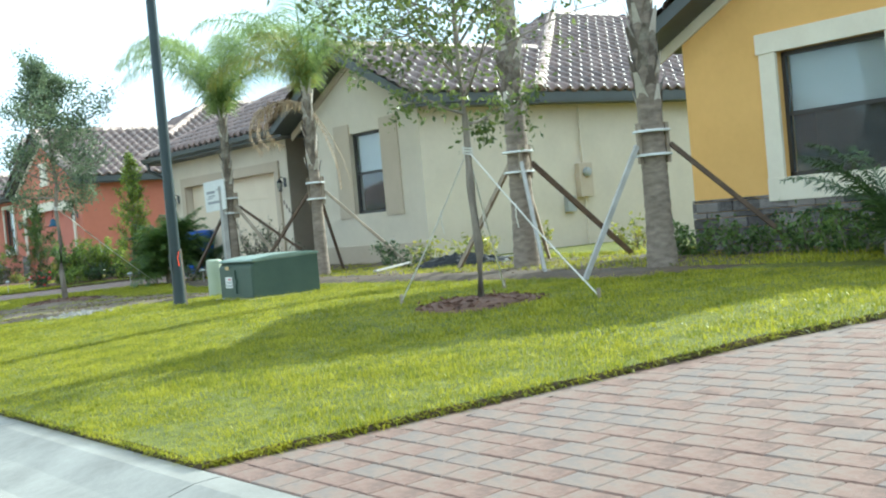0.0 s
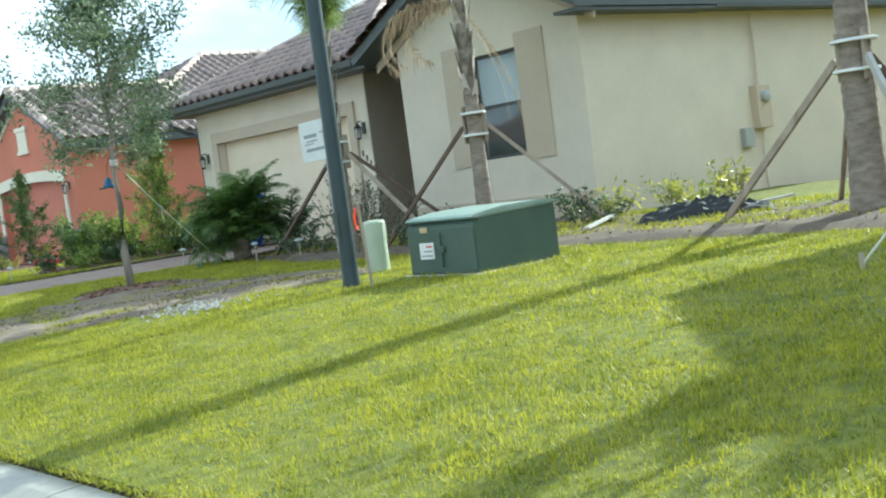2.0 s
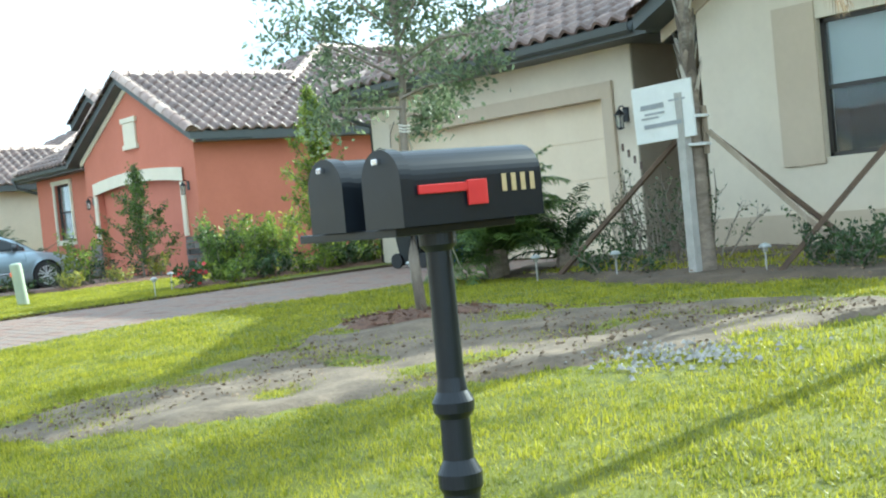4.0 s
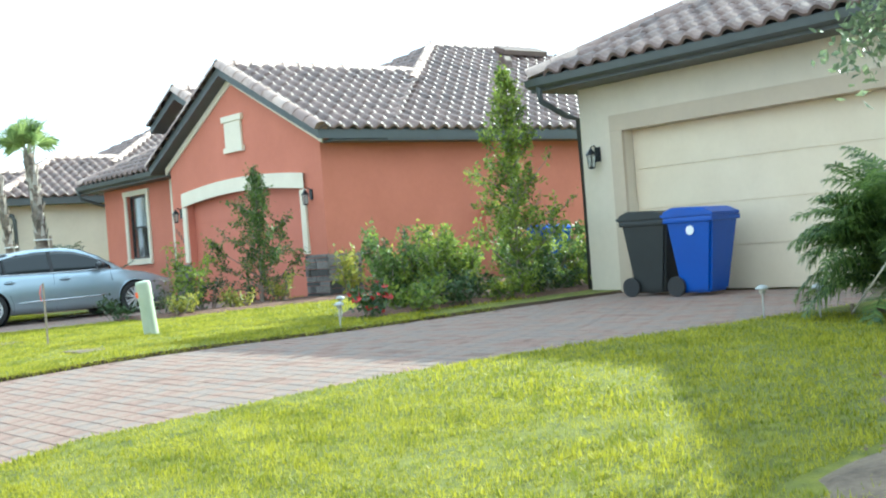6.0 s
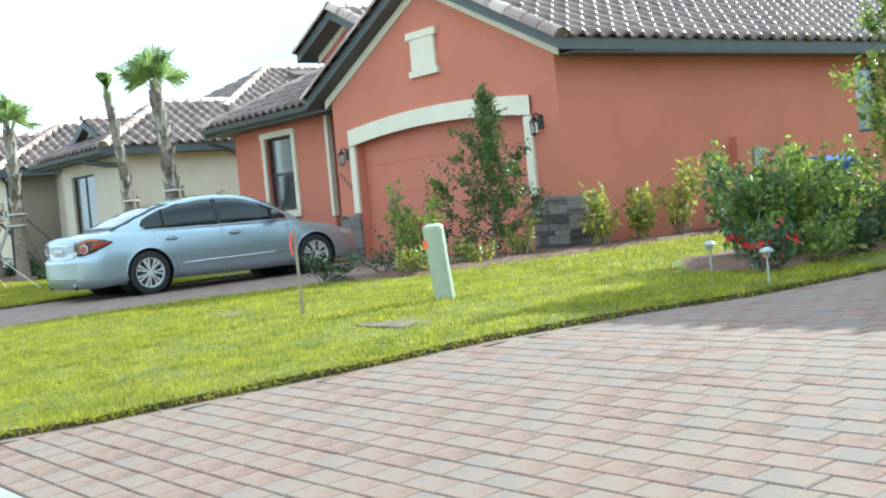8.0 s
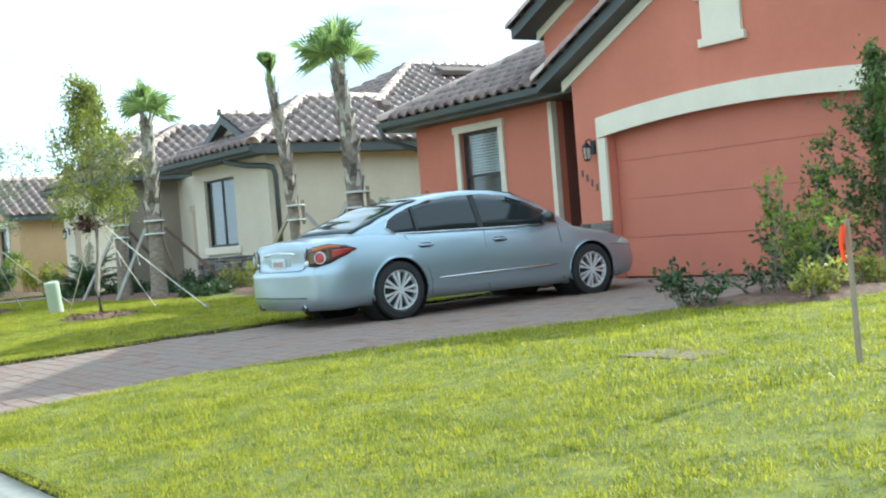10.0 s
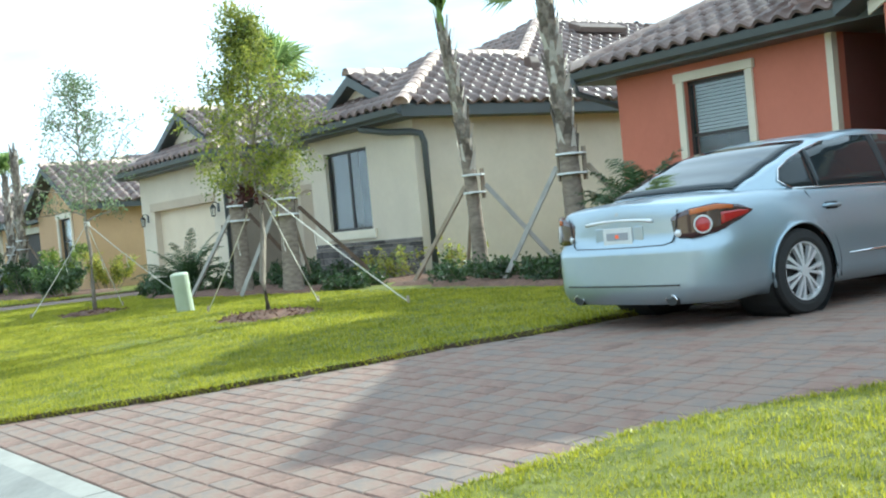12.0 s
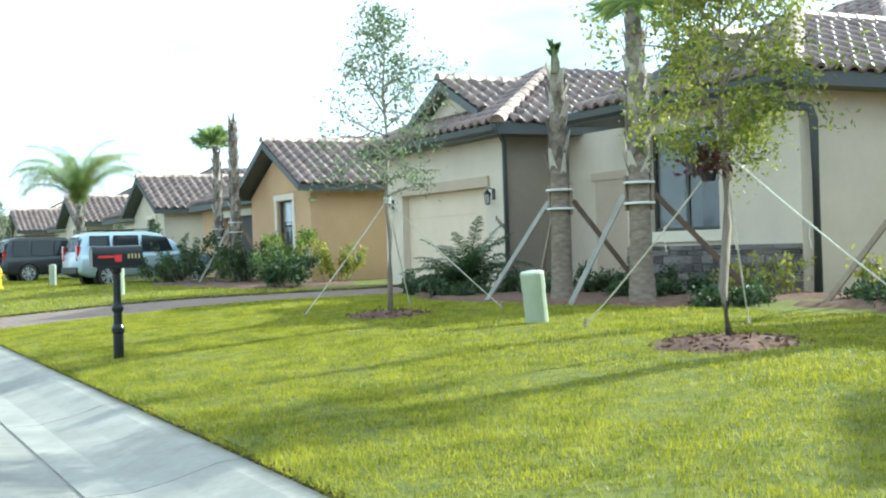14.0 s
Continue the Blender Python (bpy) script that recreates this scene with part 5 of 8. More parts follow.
def sabal_palm(at, trunk, r, leaves, label, seed, lean=(0, 0), boots_from=0.0, radius=0.5, upright=0.0, r_top=None):
    rng = np.random.default_rng(seed)
    palm = thing("cabbage_palm", at, label, "palm tree", "palms along the street")
    palm_trunk(palm, trunk, r, r_top or r * 0.8, boots_from=boots_from, lean=lean)
    if upright and leaves:
        bm = B()
        tube(bm, [(lean[0], lean[1], trunk - 0.12), (lean[0], lean[1], trunk + 0.12), (lean[0] - 0.02, lean[1], trunk + 0.34)], [r * 0.62, r * 0.5, 0.03], 9)
        part("crown_shaft", bm, M["leaf_palm"], palm, "tied green leaf stalks", smooth=True)
    for k in range(leaves):
        az = k * 2.4 + rng.uniform(-0.4, 0.4)
        lift = (1.48 if upright else 1.48 - 1.15 * k / max(leaves, 1)) + rng.uniform(-0.15, 0.15)
        fan_leaf(palm, (lean[0], lean[1], trunk - 0.06), az, lift, rng.uniform(0.25, 0.5) * (1.2 if not upright else 0.85), radius * rng.uniform(0.8, 1.1), M["leaf_palm"], rng, spread=0.55 if upright else 2.0)
    return palm


def frond_bush(at, count, length, mat, label, seed, leaflet=0.2, name="dwarf_date_palm", stem=0.25, step=0.026, low=0.3):
    """A low clump of arching feather fronds."""
    rng = np.random.default_rng(seed)
    bush = thing(name, at, label, "palm shrub")
    bm = B()
    lathe(bm, [(0.12, -0.05), (0.14, 0.1), (0.10, stem), (0.05, stem + 0.05)], 10)
    part("stem", bm, M["palm_bark"], bush)
    for k in range(count):
        frond(bush, (0, 0, stem * rng.uniform(0.3, 1.0)), k * 2.4 + rng.uniform(-0.3, 0.3), rng.uniform(low, 1.4), length * rng.uniform(0.75, 1.1), mat, rng, leaflet=leaflet, droop=rng.uniform(0.45, 0.95), step=step, width=0.015)
    return bush


def shrub(at, size, leaves, mat, label, seed, name="shrub", leaf=0.07, stems=9, cone=False, group="", flower=None, category="shrub"):
    """Stems that fork and carry clumps of leaves; an uneven outline."""
    rng = np.random.default_rng(seed)
    sx, sy, sz = size
    ob = thing(name, at, label, category, group)
    bm = B()
    pts, fl = [], []
    for i in range(stems):
        a = i * 2.4 + rng.uniform(-0.5, 0.5)
        q = math.sqrt((i + 0.5) / stems)
        if cone:
            t = (i + 0.5) / stems
            foot, way = np.array((0, 0, sz * (0.08 + 0.84 * t))), np.array((math.cos(a), math.sin(a), 0.75 + 0.8 * t))
            ln = (1 - t) ** 0.75 * sx * 0.42 * rng.uniform(0.6, 1.3) + 0.08
        else:
            foot = np.array((sx * 0.3 * q * math.cos(a), sy * 0.3 * q * math.sin(a), 0.0))
            way = np.array((sx * 0.45 * q * math.cos(a), sy * 0.45 * q * math.sin(a), sz * rng.uniform(0.5, 0.95)))
            ln = np.linalg.norm(way)
        l = limb(rng, foot, way, ln, wob=0.10)
        tube(bm, [tuple(p) for p in l], [0.012, 0.011, 0.009, 0.008, 0.006, 0.004], 4)
        stem_way = (l[-1] - l[0]) / (np.linalg.norm(l[-1] - l[0]) + 1e-6)
        twigs, size_ = 9, min(max(sx, sy), 1.3)
        for _ in range(twigs):
            k = rng.integers(1 if not cone else 0, 5)
            start = l[k] + (l[k + 1] - l[k]) * rng.random()
            out = rng.normal(size=3) * (0.75 if cone else 0.6) + stem_way * 0.8 + np.array((0, 0, 0.35))
            tw = limb(rng, start, out, (0.10 + 0.16 * size_ * rng.random()) * ((1.15 - 0.7 * t) if cone else 1.0), n=3, wob=0.2)
            if max(sx, sz) > 0.5:
                tube(bm, [tuple(p) for p in tw], [0.005, 0.004, 0.003, 0.002], 3)
            for _ in range(int(2.4 * leaves / stems / twigs * ((1.35 - 0.9 * t) if cone else 1.0)) + 1):
                g = rng.random() * 2.999
                c = tw[int(g)] + (tw[int(g) + 1] - tw[int(g)]) * (g % 1) + rng.normal(size=3) * leaf * 0.45
                c[2] = max(c[2], 0.02)
                (fl if flower and rng.random() < 0.10 else pts).append(c)
    if cone:
        tube(bm, [(0, 0, -0.03), (0.01, 0.0, sz * 0.5), (0, 0.01, sz * 0.97)], [0.028, 0.02, 0.006], 6)
        pts += [np.array((0, 0, sz * rng.uniform(0.3, 1.0))) + rng.normal(size=3) * 0.05 for _ in range(leaves // 30)]
    part("branchwork", bm, M["bark"], ob, kind="stuff")
    v, f = leaf_cloud(pts, leaf, leaf * 0.5, rng)
    mesh_part("foliage", v, f, mat, ob)
    if fl:
        v, f = leaf_cloud(fl, 0.08, 0.07, rng)
        mesh_part("bloom", v, f, M[flower], ob, "red flower heads", "stuff")
    return ob


# ---- street furniture ----
# street lamp pole, and the surveyor's stake beside it
pole = thing("street_lamp_pole", on(5.9, 14.25, -TURF), "tall dark green metal street lamp pole", "lamp post")
bm = B()
lathe(bm, [(0.085, -0.1), (0.085, 0.06), (0.078, 0.10), (0.074, 0.4), (0.060, 6.4), (0.062, 6.42), (0.05, 6.46)], 16)
part("shaft", bm, M["pole"], pole, smooth=True)
bm = B()
box(bm, -0.080, -0.068, -0.035, 0.035, 0.5, 0.72, 0.004)
part("hand_hole_cover", bm, M["pole"], pole)


def survey_stake(at, h, label, lean=(0.0, 0.0)):
    st = thing("survey_stake", at, label, "stake", "survey stakes")
    bm = B()
    bar(bm, (0, 0, -0.1), (lean[0], lean[1], h), 0.018, 0.026)
    part("lath", bm, M["lumber"], st)
    bm = B()
    tx, ty = lean[0] * 0.95, lean[1] * 0.95
    v = [bm.verts.new(p) for p in ((tx - 0.03, ty - 0.015, h - 0.03), (tx - 0.03, ty + 0.018, h - 0.03), (tx - 0.045, ty + 0.028, h - 0.12), (tx - 0.035, ty + 0.022, h - 0.22), (tx - 0.03, ty + 0.0, h - 0.23), (tx - 0.05, ty - 0.008, h - 0.13))]
    bm.faces.new((v[0], v[1], v[2], v[5])), bm.faces.new((v[5], v[2], v[3], v[4]))
    bmesh.ops.solidify(bm, geom=bm.faces[:], thickness=0.004)
    part("tape", bm, M["orange_flag"], st, "fluttering orange marker tape")
    return st


survey_stake(on(5.80, 13.78, -TURF), 0.78, "brown survey stake with orange tape by the lamp pole", (0.02, 0.10))
survey_stake(on(5.48, 31.07, -TURF), 0.81, "brown survey stake with orange tape in the lawn", (0.0, 0.02))

# pad-mounted transformer
tx = thing("transformer_box", on(6.90, 13.5, -0.04), "dark green metal pad-mounted transformer box", "utility box")
tx.scale = (1, 1, 0.92)
bm = B()
box(bm, -0.58, 0.58, -0.54, 0.54, -0.1, 0.05, 0.01)
part("pad", bm, M["slab"], tx)
bm = B()
prism(bm, [(-0.52, 0.05), (0.47, 0.05), (0.47, 0.60), (-0.46, 0.57), (-0.52, 0.50)], 1, -0.47, 0.47)
bmesh.ops.bevel(bm, geom=bm.edges[:], offset=0.012, segments=2, affect="EDGES")
part("cabinet", bm, M["box_green"], tx)
# lid coloured paler than the cabinet to paint in the grazing sun
bm = B()
prism(bm, [(-0.535, 0.565), (-0.50, 0.595), (-0.2, 0.635), (0.3, 0.645), (0.49, 0.625), (0.49, 0.59), (-0.5, 0.555)], 1, -0.485, 0.485)
bmesh.ops.bevel(bm, geom=bm.edges[:], offset=0.014, segments=2, affect="EDGES")
part("lid", bm, M["box_top"], tx, "green lid, grazing sunlight painted in")
bm = B()
box(bm, -0.525, -0.519, 0.10, 0.30, 0.20, 0.36)
lab = part("warning_label", bm, M["white"], tx, "white warning label")
for k in range(3):
    bm = B()
    box(bm, -0.529, -0.5255, 0.12, 0.28 - 0.04 * k, 0.225 + 0.045 * k, 0.24 + 0.045 * k)
    part("print_line", bm, M["red"] if k == 2 else M["grey_bar"], lab)
bm = B()
box(bm, -0.50, -0.495, -0.04, 0.06, 0.47, 0.52)
bmesh.ops.transform(bm, matrix=Matrix.Translation((-0.03, 0.2, -0.01)), verts=bm.verts[:])
part("number_bar", bm, M["gold"], tx)
bm = B()
box(bm, -0.54, -0.52, -0.02, 0.0, 0.12, 0.45, 0.004), box(bm, -0.545, -0.52, -0.06, 0.04, 0.26, 0.32, 0.006)
part("latch", bm, M["box_green"], tx)


def pedestal(at, h, r, label, tilt=(0, 0)):
    """A telecom pedestal: a plastic tube with a domed cap."""
    ob = thing("telecom_pedestal", at, label, "utility pedestal", "telecom pedestals")
    ob.rotation_euler = (radians(tilt[0]), radians(tilt[1]), 0)
    bm = B()
    lathe(bm, [(r * 1.02, -0.1), (r, 0.07), (r * 0.98, h * 0.82)], 18)
    part("tube", bm, M["ped_green"], ob, smooth=False)
    bm = B()
    lathe(bm, [(r * 1.035, h * 0.66), (r * 1.03, h * 0.95), (r * 0.95, h * 0.985), (r * 0.55, h), (0.01, h)], 18)
    part("cap", bm, M["ped_green"], ob)
    return ob


pedestal(on(6.85, 15.1, -TURF), 0.56, 0.11, "pale green telecom pedestal near the transformer")
ped = pedestal(on(6.53, 30.33, -TURF), 0.72, 0.092, "tall pale green telecom pedestal with orange sticker, leaning", (0, -6))
bm = B()
box(bm, -0.102, -0.092, -0.01, 0.05, 0.52, 0.59, 0.003)
part("sticker", bm, M["orange_flag"], ped, "round orange sticker")
pedestal(on(6.40, 48.45, -TURF), 0.60, 0.125, "squat pale green telecom pedestal in the lawn", (3, -7))
pedestal(on(5.5, 64.6, -TURF), 0.72, 0.11, "pale green telecom pedestal beside a far drive")
pedestal(on(6.0, 76.5, -TURF), 0.70, 0.11, "distant pale green telecom pedestal")


# valve covers let into the lawn
for x, y in ((5.48, 32.4), (5.30, 29.25)):
    cover = thing("valve_cover", on(x, y), "flat grey concrete utility cover in the lawn", "utility cover", "utility covers")
    bm = B()
    box(bm, -0.22, 0.22, -0.32, 0.32, -0.05, 0.005, 0.003)
    part("frame", bm, M["dirt"], cover)
    bm = B()
    box(bm, -0.17, 0.17, -0.27, 0.27, 0.0, 0.007, 0.002)
    part("lid", bm, M["dirt"], cover)


# ---- mailboxes ----
def mailbox_post(at, label, boxes, h=1.0, flag_side=-1):
    """A turned black metal post that carries one or two rounded mailboxes; the doors face the street."""
    mb = thing("mailbox_post", at, label, "mailbox", "mailboxes")
    bm = B()
    lathe(bm, [(0.055, -0.1), (0.055, 0.30), (0.066, 0.32), (0.066, 0.36), (0.046, 0.40), (0.044, 0.52), (0.060, 0.54), (0.063, 0.57), (0.046, 0.60), (0.040, 0.64), (0.038, h - 0.06), (0.055, h - 0.04), (0.055, h)], 30)
    part("post", bm, M["black"], mb, smooth=False)
    bm = B()
    box(bm, -0.22, 0.22, -0.10, 0.10 if len(boxes) == 1 else 0.40, h - 0.005, h + 0.02, 0.004)
    part("bracket", bm, M["black"], mb)
    for k, by in enumerate(boxes):
        bm = B()
        w, hh = 0.085, 0.125
        sec = [(by - w, h + 0.02), (by + w, h + 0.02), (by + w, h + 0.02 + hh)] + [(by + w * math.cos(a), h + 0.02 + hh + w * math.sin(a)) for a in [math.pi * i / 20 for i in range(1, 20)]] + [(by - w, h + 0.02 + hh)]
        prism(bm, sec, 0, -0.23, 0.26)
        body = part("mailbox", bm, M["black"], mb, "black rounded metal mailbox")
        bm = B()
        sec2 = [(by + (y - by) * 1.06, h + 0.02 + (z - h - 0.02) * 1.03) for y, z in sec]
        prism(bm, sec2, 0, -0.255, -0.215)
        part("door", bm, M["black"], body)
        bm = B()
        box(bm, -0.272, -0.255, by - 0.012, by + 0.012, h + 0.195, h + 0.212, 0.003)
        part("knob", bm, M["chrome"], body)
        if k == 0:
            bm = B()
            s = by - w - 0.012
            box(bm, -0.20, -0.03, s, s + 0.008, h + 0.105, h + 0.13, 0.003), box(bm, -0.03, 0.04, s - 0.001, s + 0.008, h + 0.065, h + 0.135, 0.003)
            part("signal_flag", bm, M["red"], body, "red signal flag, lowered")
            for i in range(4):
                bm = B()
                box(bm, 0.105 + 0.036 * i, 0.121 + 0.036 * i, s + 0.008, s + 0.011, h + 0.095, h + 0.145)
                part("number_bar", bm, M["gold"], body)
    return mb


mailbox_post(on(2.16, 13.86, -TURF), "pair of black mailboxes on a turned black post", (-0.1, 0.18), 1.07)
mailbox_post(on(2.38, 50.2, -TURF), "black mailbox on a turned black post", (0.0,), 0.98)

# small builder's sign on a post in front of a palm
sign = thing("yard_sign", on(8.60, 18.48, -TURF), "white printed sign board on a grey post", "sign")
bm = B()
box(bm, 0.0, 0.03, -0.33, 0.33, 1.33, 1.86, 0.004)
bmesh.ops.transform(bm, matrix=Matrix.Rotation(radians(-2), 4, "X") @ Matrix.Rotation(radians(6), 4, "Z"), verts=bm.verts[:])
board = part("board", bm, M["white"], sign)
for k, (y0, y1, z0, z1) in enumerate(((-0.02, 0.24, 1.62, 1.665), (-0.02, 0.20, 1.565, 1.585), (0.05, 0.24, 1.53, 1.545), (-0.22, 0.22, 1.44, 1.48), (-0.26, -0.08, 1.66, 1.675))):
    bm = B()
    box(bm, -0.006, -0.001, y0, y1, z0 + 0.02, z1 + 0.02)
    bmesh.ops.transform(bm, matrix=Matrix.Rotation(radians(-2), 4, "X") @ Matrix.Rotation(radians(6), 4, "Z"), verts=bm.verts[:])
    part("print_bar", bm, M["grey_bar"], board)
bm = B()
bar(bm, (0.06, -0.12, -0.1), (0.06, -0.12, 1.75), 0.09, 0.09)
part("post", bm, M["lumber_grey"], sign)

# ---- the palms and trees, from the first house on ----
p1 = queen_palm(on(8.80, 18.35), 2.95, 0.085, 20, "queen palm with feathery green crown and slim trunk", 11, 2.5, lean=(0.0, 0.0), yellow=2)
braces(p1, 1.35, [(8.85, 20.5), (10.4, 17.6), (9.2, 16.9)], ["lumber_dark", "lumber_dark", "lumber"], 0.095, 0.045)
p2 = queen_palm(on(9.2, 16.05), 3.05, 0.10, 15, "queen palm with yellowing crown and dead fronds", 12, 2.3, dead=((2.35, 0.5, 1.5, 2.0), (-0.6, -0.95, 1.75, 0.42), (-0.85, -1.05, 1.5, 0.35), (2.9, 0.4, 1.35, 2.2), (2.55, 0.45, 1.6, 1.9)), yellow=4)
braces(p2, 1.42, [(8.6, 17.5), (10.3, 14.9), (10.2, 17.0)], ["lumber_dark", "lumber", "lumber_dark"], 0.105, 0.045)
p3 = sabal_palm(on(9.35, 11.1), 5.2, 0.15, 9, "stout cabbage palm with ragged boots, braced with timbers", 13, boots_from=1.9, radius=0.7)
braces(p3, 1.42, [(8.7, 10.0), (11.2, 10.9), (9.5, 12.9), (10.9, 12.4)], ["lumber_grey", "lumber_dark", "lumber", "lumber"], 0.155, 0.065)
p4 = sabal_palm(on(9.0, 8.4), 5.4, 0.145, 10, "stout cabbage palm with ragged boots beside the ochre house", 14, boots_from=1.75, radius=0.7)
braces(p4, 1.40, [(7.97, 8.6), (9.9, 9.4), (10.6, 7.6)], ["lumber_grey", "lumber_dark", "lumber_dark"], 0.155, 0.05)

t1 = young_oak(on(6.1, 7.95), 4.7, 1.65, 1.5, 9500, M["leaf_oak"], "young oak with open crown held by white ropes", 21, thick=0.05, leaf=0.07)
guy_ropes(t1, 1.42, [(6.5, 6.8), (6.1, 9.25), (7.4, 9.2)])
mulch_ring((6.1, 7.95), 0.62)
t2 = young_oak(on(5.98, 19.05, 0.06), 4.1, 1.6, 1.0, 15500, M["leaf_oak_dense"], "young oak with dense grey-green crown and white ropes", 22, thick=0.05, leaf=0.06, top_narrow=0.6)
guy_ropes(t2, 1.52, [(8.8, 21.9)])
mulch_ring((5.98, 19.05), 0.62)
t3 = young_oak(on(6.07, 45.03, 0.05), 3.75, 1.4, 0.82, 13000, M["leaf_gold"], "young oak with golden-green crown and white ropes", 23, thick=0.045, leaf=0.052)
guy_ropes(t3, 1.48, [(7.3, 43.9), (6.3, 47.4), (7.4, 46.3)])
mulch_ring((6.07, 45.03), 0.62)
t4 = young_oak(on(5.98, 51.25, 0.04), 4.0, 1.45, 1.05, 3600, M["leaf_oak_grey"], "young oak with thin airy crown and white ropes", 24, thick=0.04, leaf=0.06)
guy_ropes(t4, 1.42, [(7.5, 51.1), (5.3, 52.5), (6.9, 52.6)])
mulch_ring((5.98, 51.25), 0.55)

pA = sabal_palm(on(10.3, 46.55), 3.75, 0.112, 4, "slim cabbage palm with a single fan tuft", 15, lean=(-0.25, 0.12), boots_from=1.55, radius=0.45, upright=1.0, r_top=0.075)
braces(pA, 1.42, [(9.9, 47.9), (11.5, 46.0), (10.9, 47.8)], ["lumber", "lumber_grey", "lumber"], 0.12, 0.062)
pB = sabal_palm(on(10.3, 44.3), 3.72, 0.14, 13, "cabbage palm with small green fan crown", 16, lean=(-0.18, 0.05), boots_from=1.6, radius=0.6)
braces(pB, 1.50, [(9.7, 45.3), (11.6, 43.6), (11.2, 45.2)], ["lumber_grey", "lumber", "lumber"], 0.16, 0.062)
pC = sabal_palm(on(8.8, 51.65), 3.2, 0.135, 5, "stubby cabbage palm with cut top and boots", 17, boots_from=1.7, radius=0.22, upright=1.0)
braces(pC, 1.42, [(8.3, 53.0), (10.0, 51.2), (9.2, 53.0)], ["lumber_grey", "lumber_dark", "lumber"], 0.14, 0.065)
pD = sabal_palm(on(8.9, 49.95), 3.55, 0.145, 9, "cabbage palm with fan crown, braced with timbers", 18, boots_from=1.6, radius=0.6)
braces(pD, 1.42, [(8.25, 50.7), (10.3, 49.3), (9.9, 51.1)], ["lumber_grey", "lumber_dark", "lumber"], 0.15, 0.065)

# maroon plant tied into the golden oak, under the ropes
hang = thing("hanging_plant", (5.96, 45.10, lie(6.0) + TURF + 1.43), "small dark maroon plant tied to the oak trunk", "plant")
rng_h = np.random.default_rng(91)
bm = B()
lathe(bm, [(0.05, -0.13), (0.075, -0.04), (0.08, -0.03), (0.03, -0.02)], 12)
part("pot", bm, M["black_matte"], hang)
bm = B()
tube(bm, [(0.02, -0.02, -0.05), (0.08, -0.06, 0.04), (0.11, -0.07, 0.05)], 0.006, 5)
part("tie", bm, M["rope"], hang)
v, f = leaf_cloud(rng_h.normal(size=(260, 3)) * np.array((0.10, 0.10, 0.06)), 0.085, 0.03, rng_h)
mesh_part("foliage", v, f, M["leaf_maroon"], hang)

# hanging feeder on the second oak
feeder = thing("bird_feeder", (5.96, 19.24, 1.77), "small blue hanging bird feeder in the oak", "bird feeder")
bm = B()
lathe(bm, [(0.05, -0.07), (0.068, -0.065), (0.07, -0.045), (0.05, -0.02), (0.046, 0.02), (0.03, 0.045), (0.012, 0.06)], 14)
part("body", bm, M["feeder_blue"], feeder)
bm = B()
tube(bm, [(0, 0, 0.08), (0.01, 0, 0.2), (0.05, -0.02, 0.3)], 0.004, 4)
part("hook", bm, M["black"], feeder)
for a in (0.3, 2.4, 4.4):
    bm = B()
    rod(bm, (0.03 * math.cos(a), 0.03 * math.sin(a), -0.07), (0.12 * math.cos(a), 0.12 * math.sin(a), -0.07), 0.008, n=6)
    part("perch", bm, M["black"], feeder)

# ---- bins by the garage ----
def wheeled_bin(at, mat, label, turn, w=0.29, d=0.34, h=1.04):
    b = thing("wheeled_bin", at, label, "bin", "bins by the garage")
    b.rotation_euler = (0, 0, radians(turn))
    bm = B()
    lo = [bm.verts.new(p) for p in ((-d * 0.58, -w * 0.70, 0.04), (d * 0.62, -w * 0.70, 0.04), (d * 0.62, w * 0.70, 0.04), (-d * 0.58, w * 0.70, 0.04))]
    hi = [bm.verts.new(p) for p in ((-d, -w, h * 0.9), (d * 0.92, -w, h * 0.9), (d * 0.92, w, h * 0.9), (-d, w, h * 0.9))]
    bm.faces.new(lo[::-1]), bm.faces.new(hi)
    for i in range(4):
        bm.faces.new((lo[i], lo[(i + 1) % 4], hi[(i + 1) % 4], hi[i]))
    bmesh.ops.bevel(bm, geom=bm.edges[:], offset=0.03, segments=2, affect="EDGES")
    part("body", bm, mat, b)
    bm = B()
    box(bm, -d * 1.05, d * 0.98, -w * 1.05, w * 1.05, h * 0.84, h * 0.90, 0.02)
    part("rim", bm, mat, b)
    bm = B()
    prism(bm, [(-d * 1.08, h * 0.90), (-d * 1.08, h * 0.93), (-d * 0.6, h * 1.0), (d * 0.6, h * 1.02), (d * 1.0, h * 0.97), (d * 1.0, h * 0.90)], 1, -w * 1.05, w * 1.05)
    bmesh.ops.bevel(bm, geom=bm.edges[:], offset=0.015, segments=2, affect="EDGES")
    part("lid", bm, mat, b)
    bm = B()
    rod(bm, (d * 1.12, -w * 0.9, h * 0.93), (d * 1.12, w * 0.9, h * 0.93), 0.016)
    rod(bm, (d * 0.9, -w * 0.9, h * 0.90), (d * 1.12, -w * 0.9, h * 0.93), 0.016), rod(bm, (d * 0.9, w * 0.9, h * 0.90), (d * 1.12, w * 0.9, h * 0.93), 0.016)
    part("handle", bm, mat, b)
    for s in (-1, 1):
        bm = B()
        rod(bm, (d * 0.70, s * w * 0.78, 0.12), (d * 0.70, s * w * 0.92, 0.12), 0.12, n=16)
        part("wheel", bm, M["black_matte"], b)
    return b


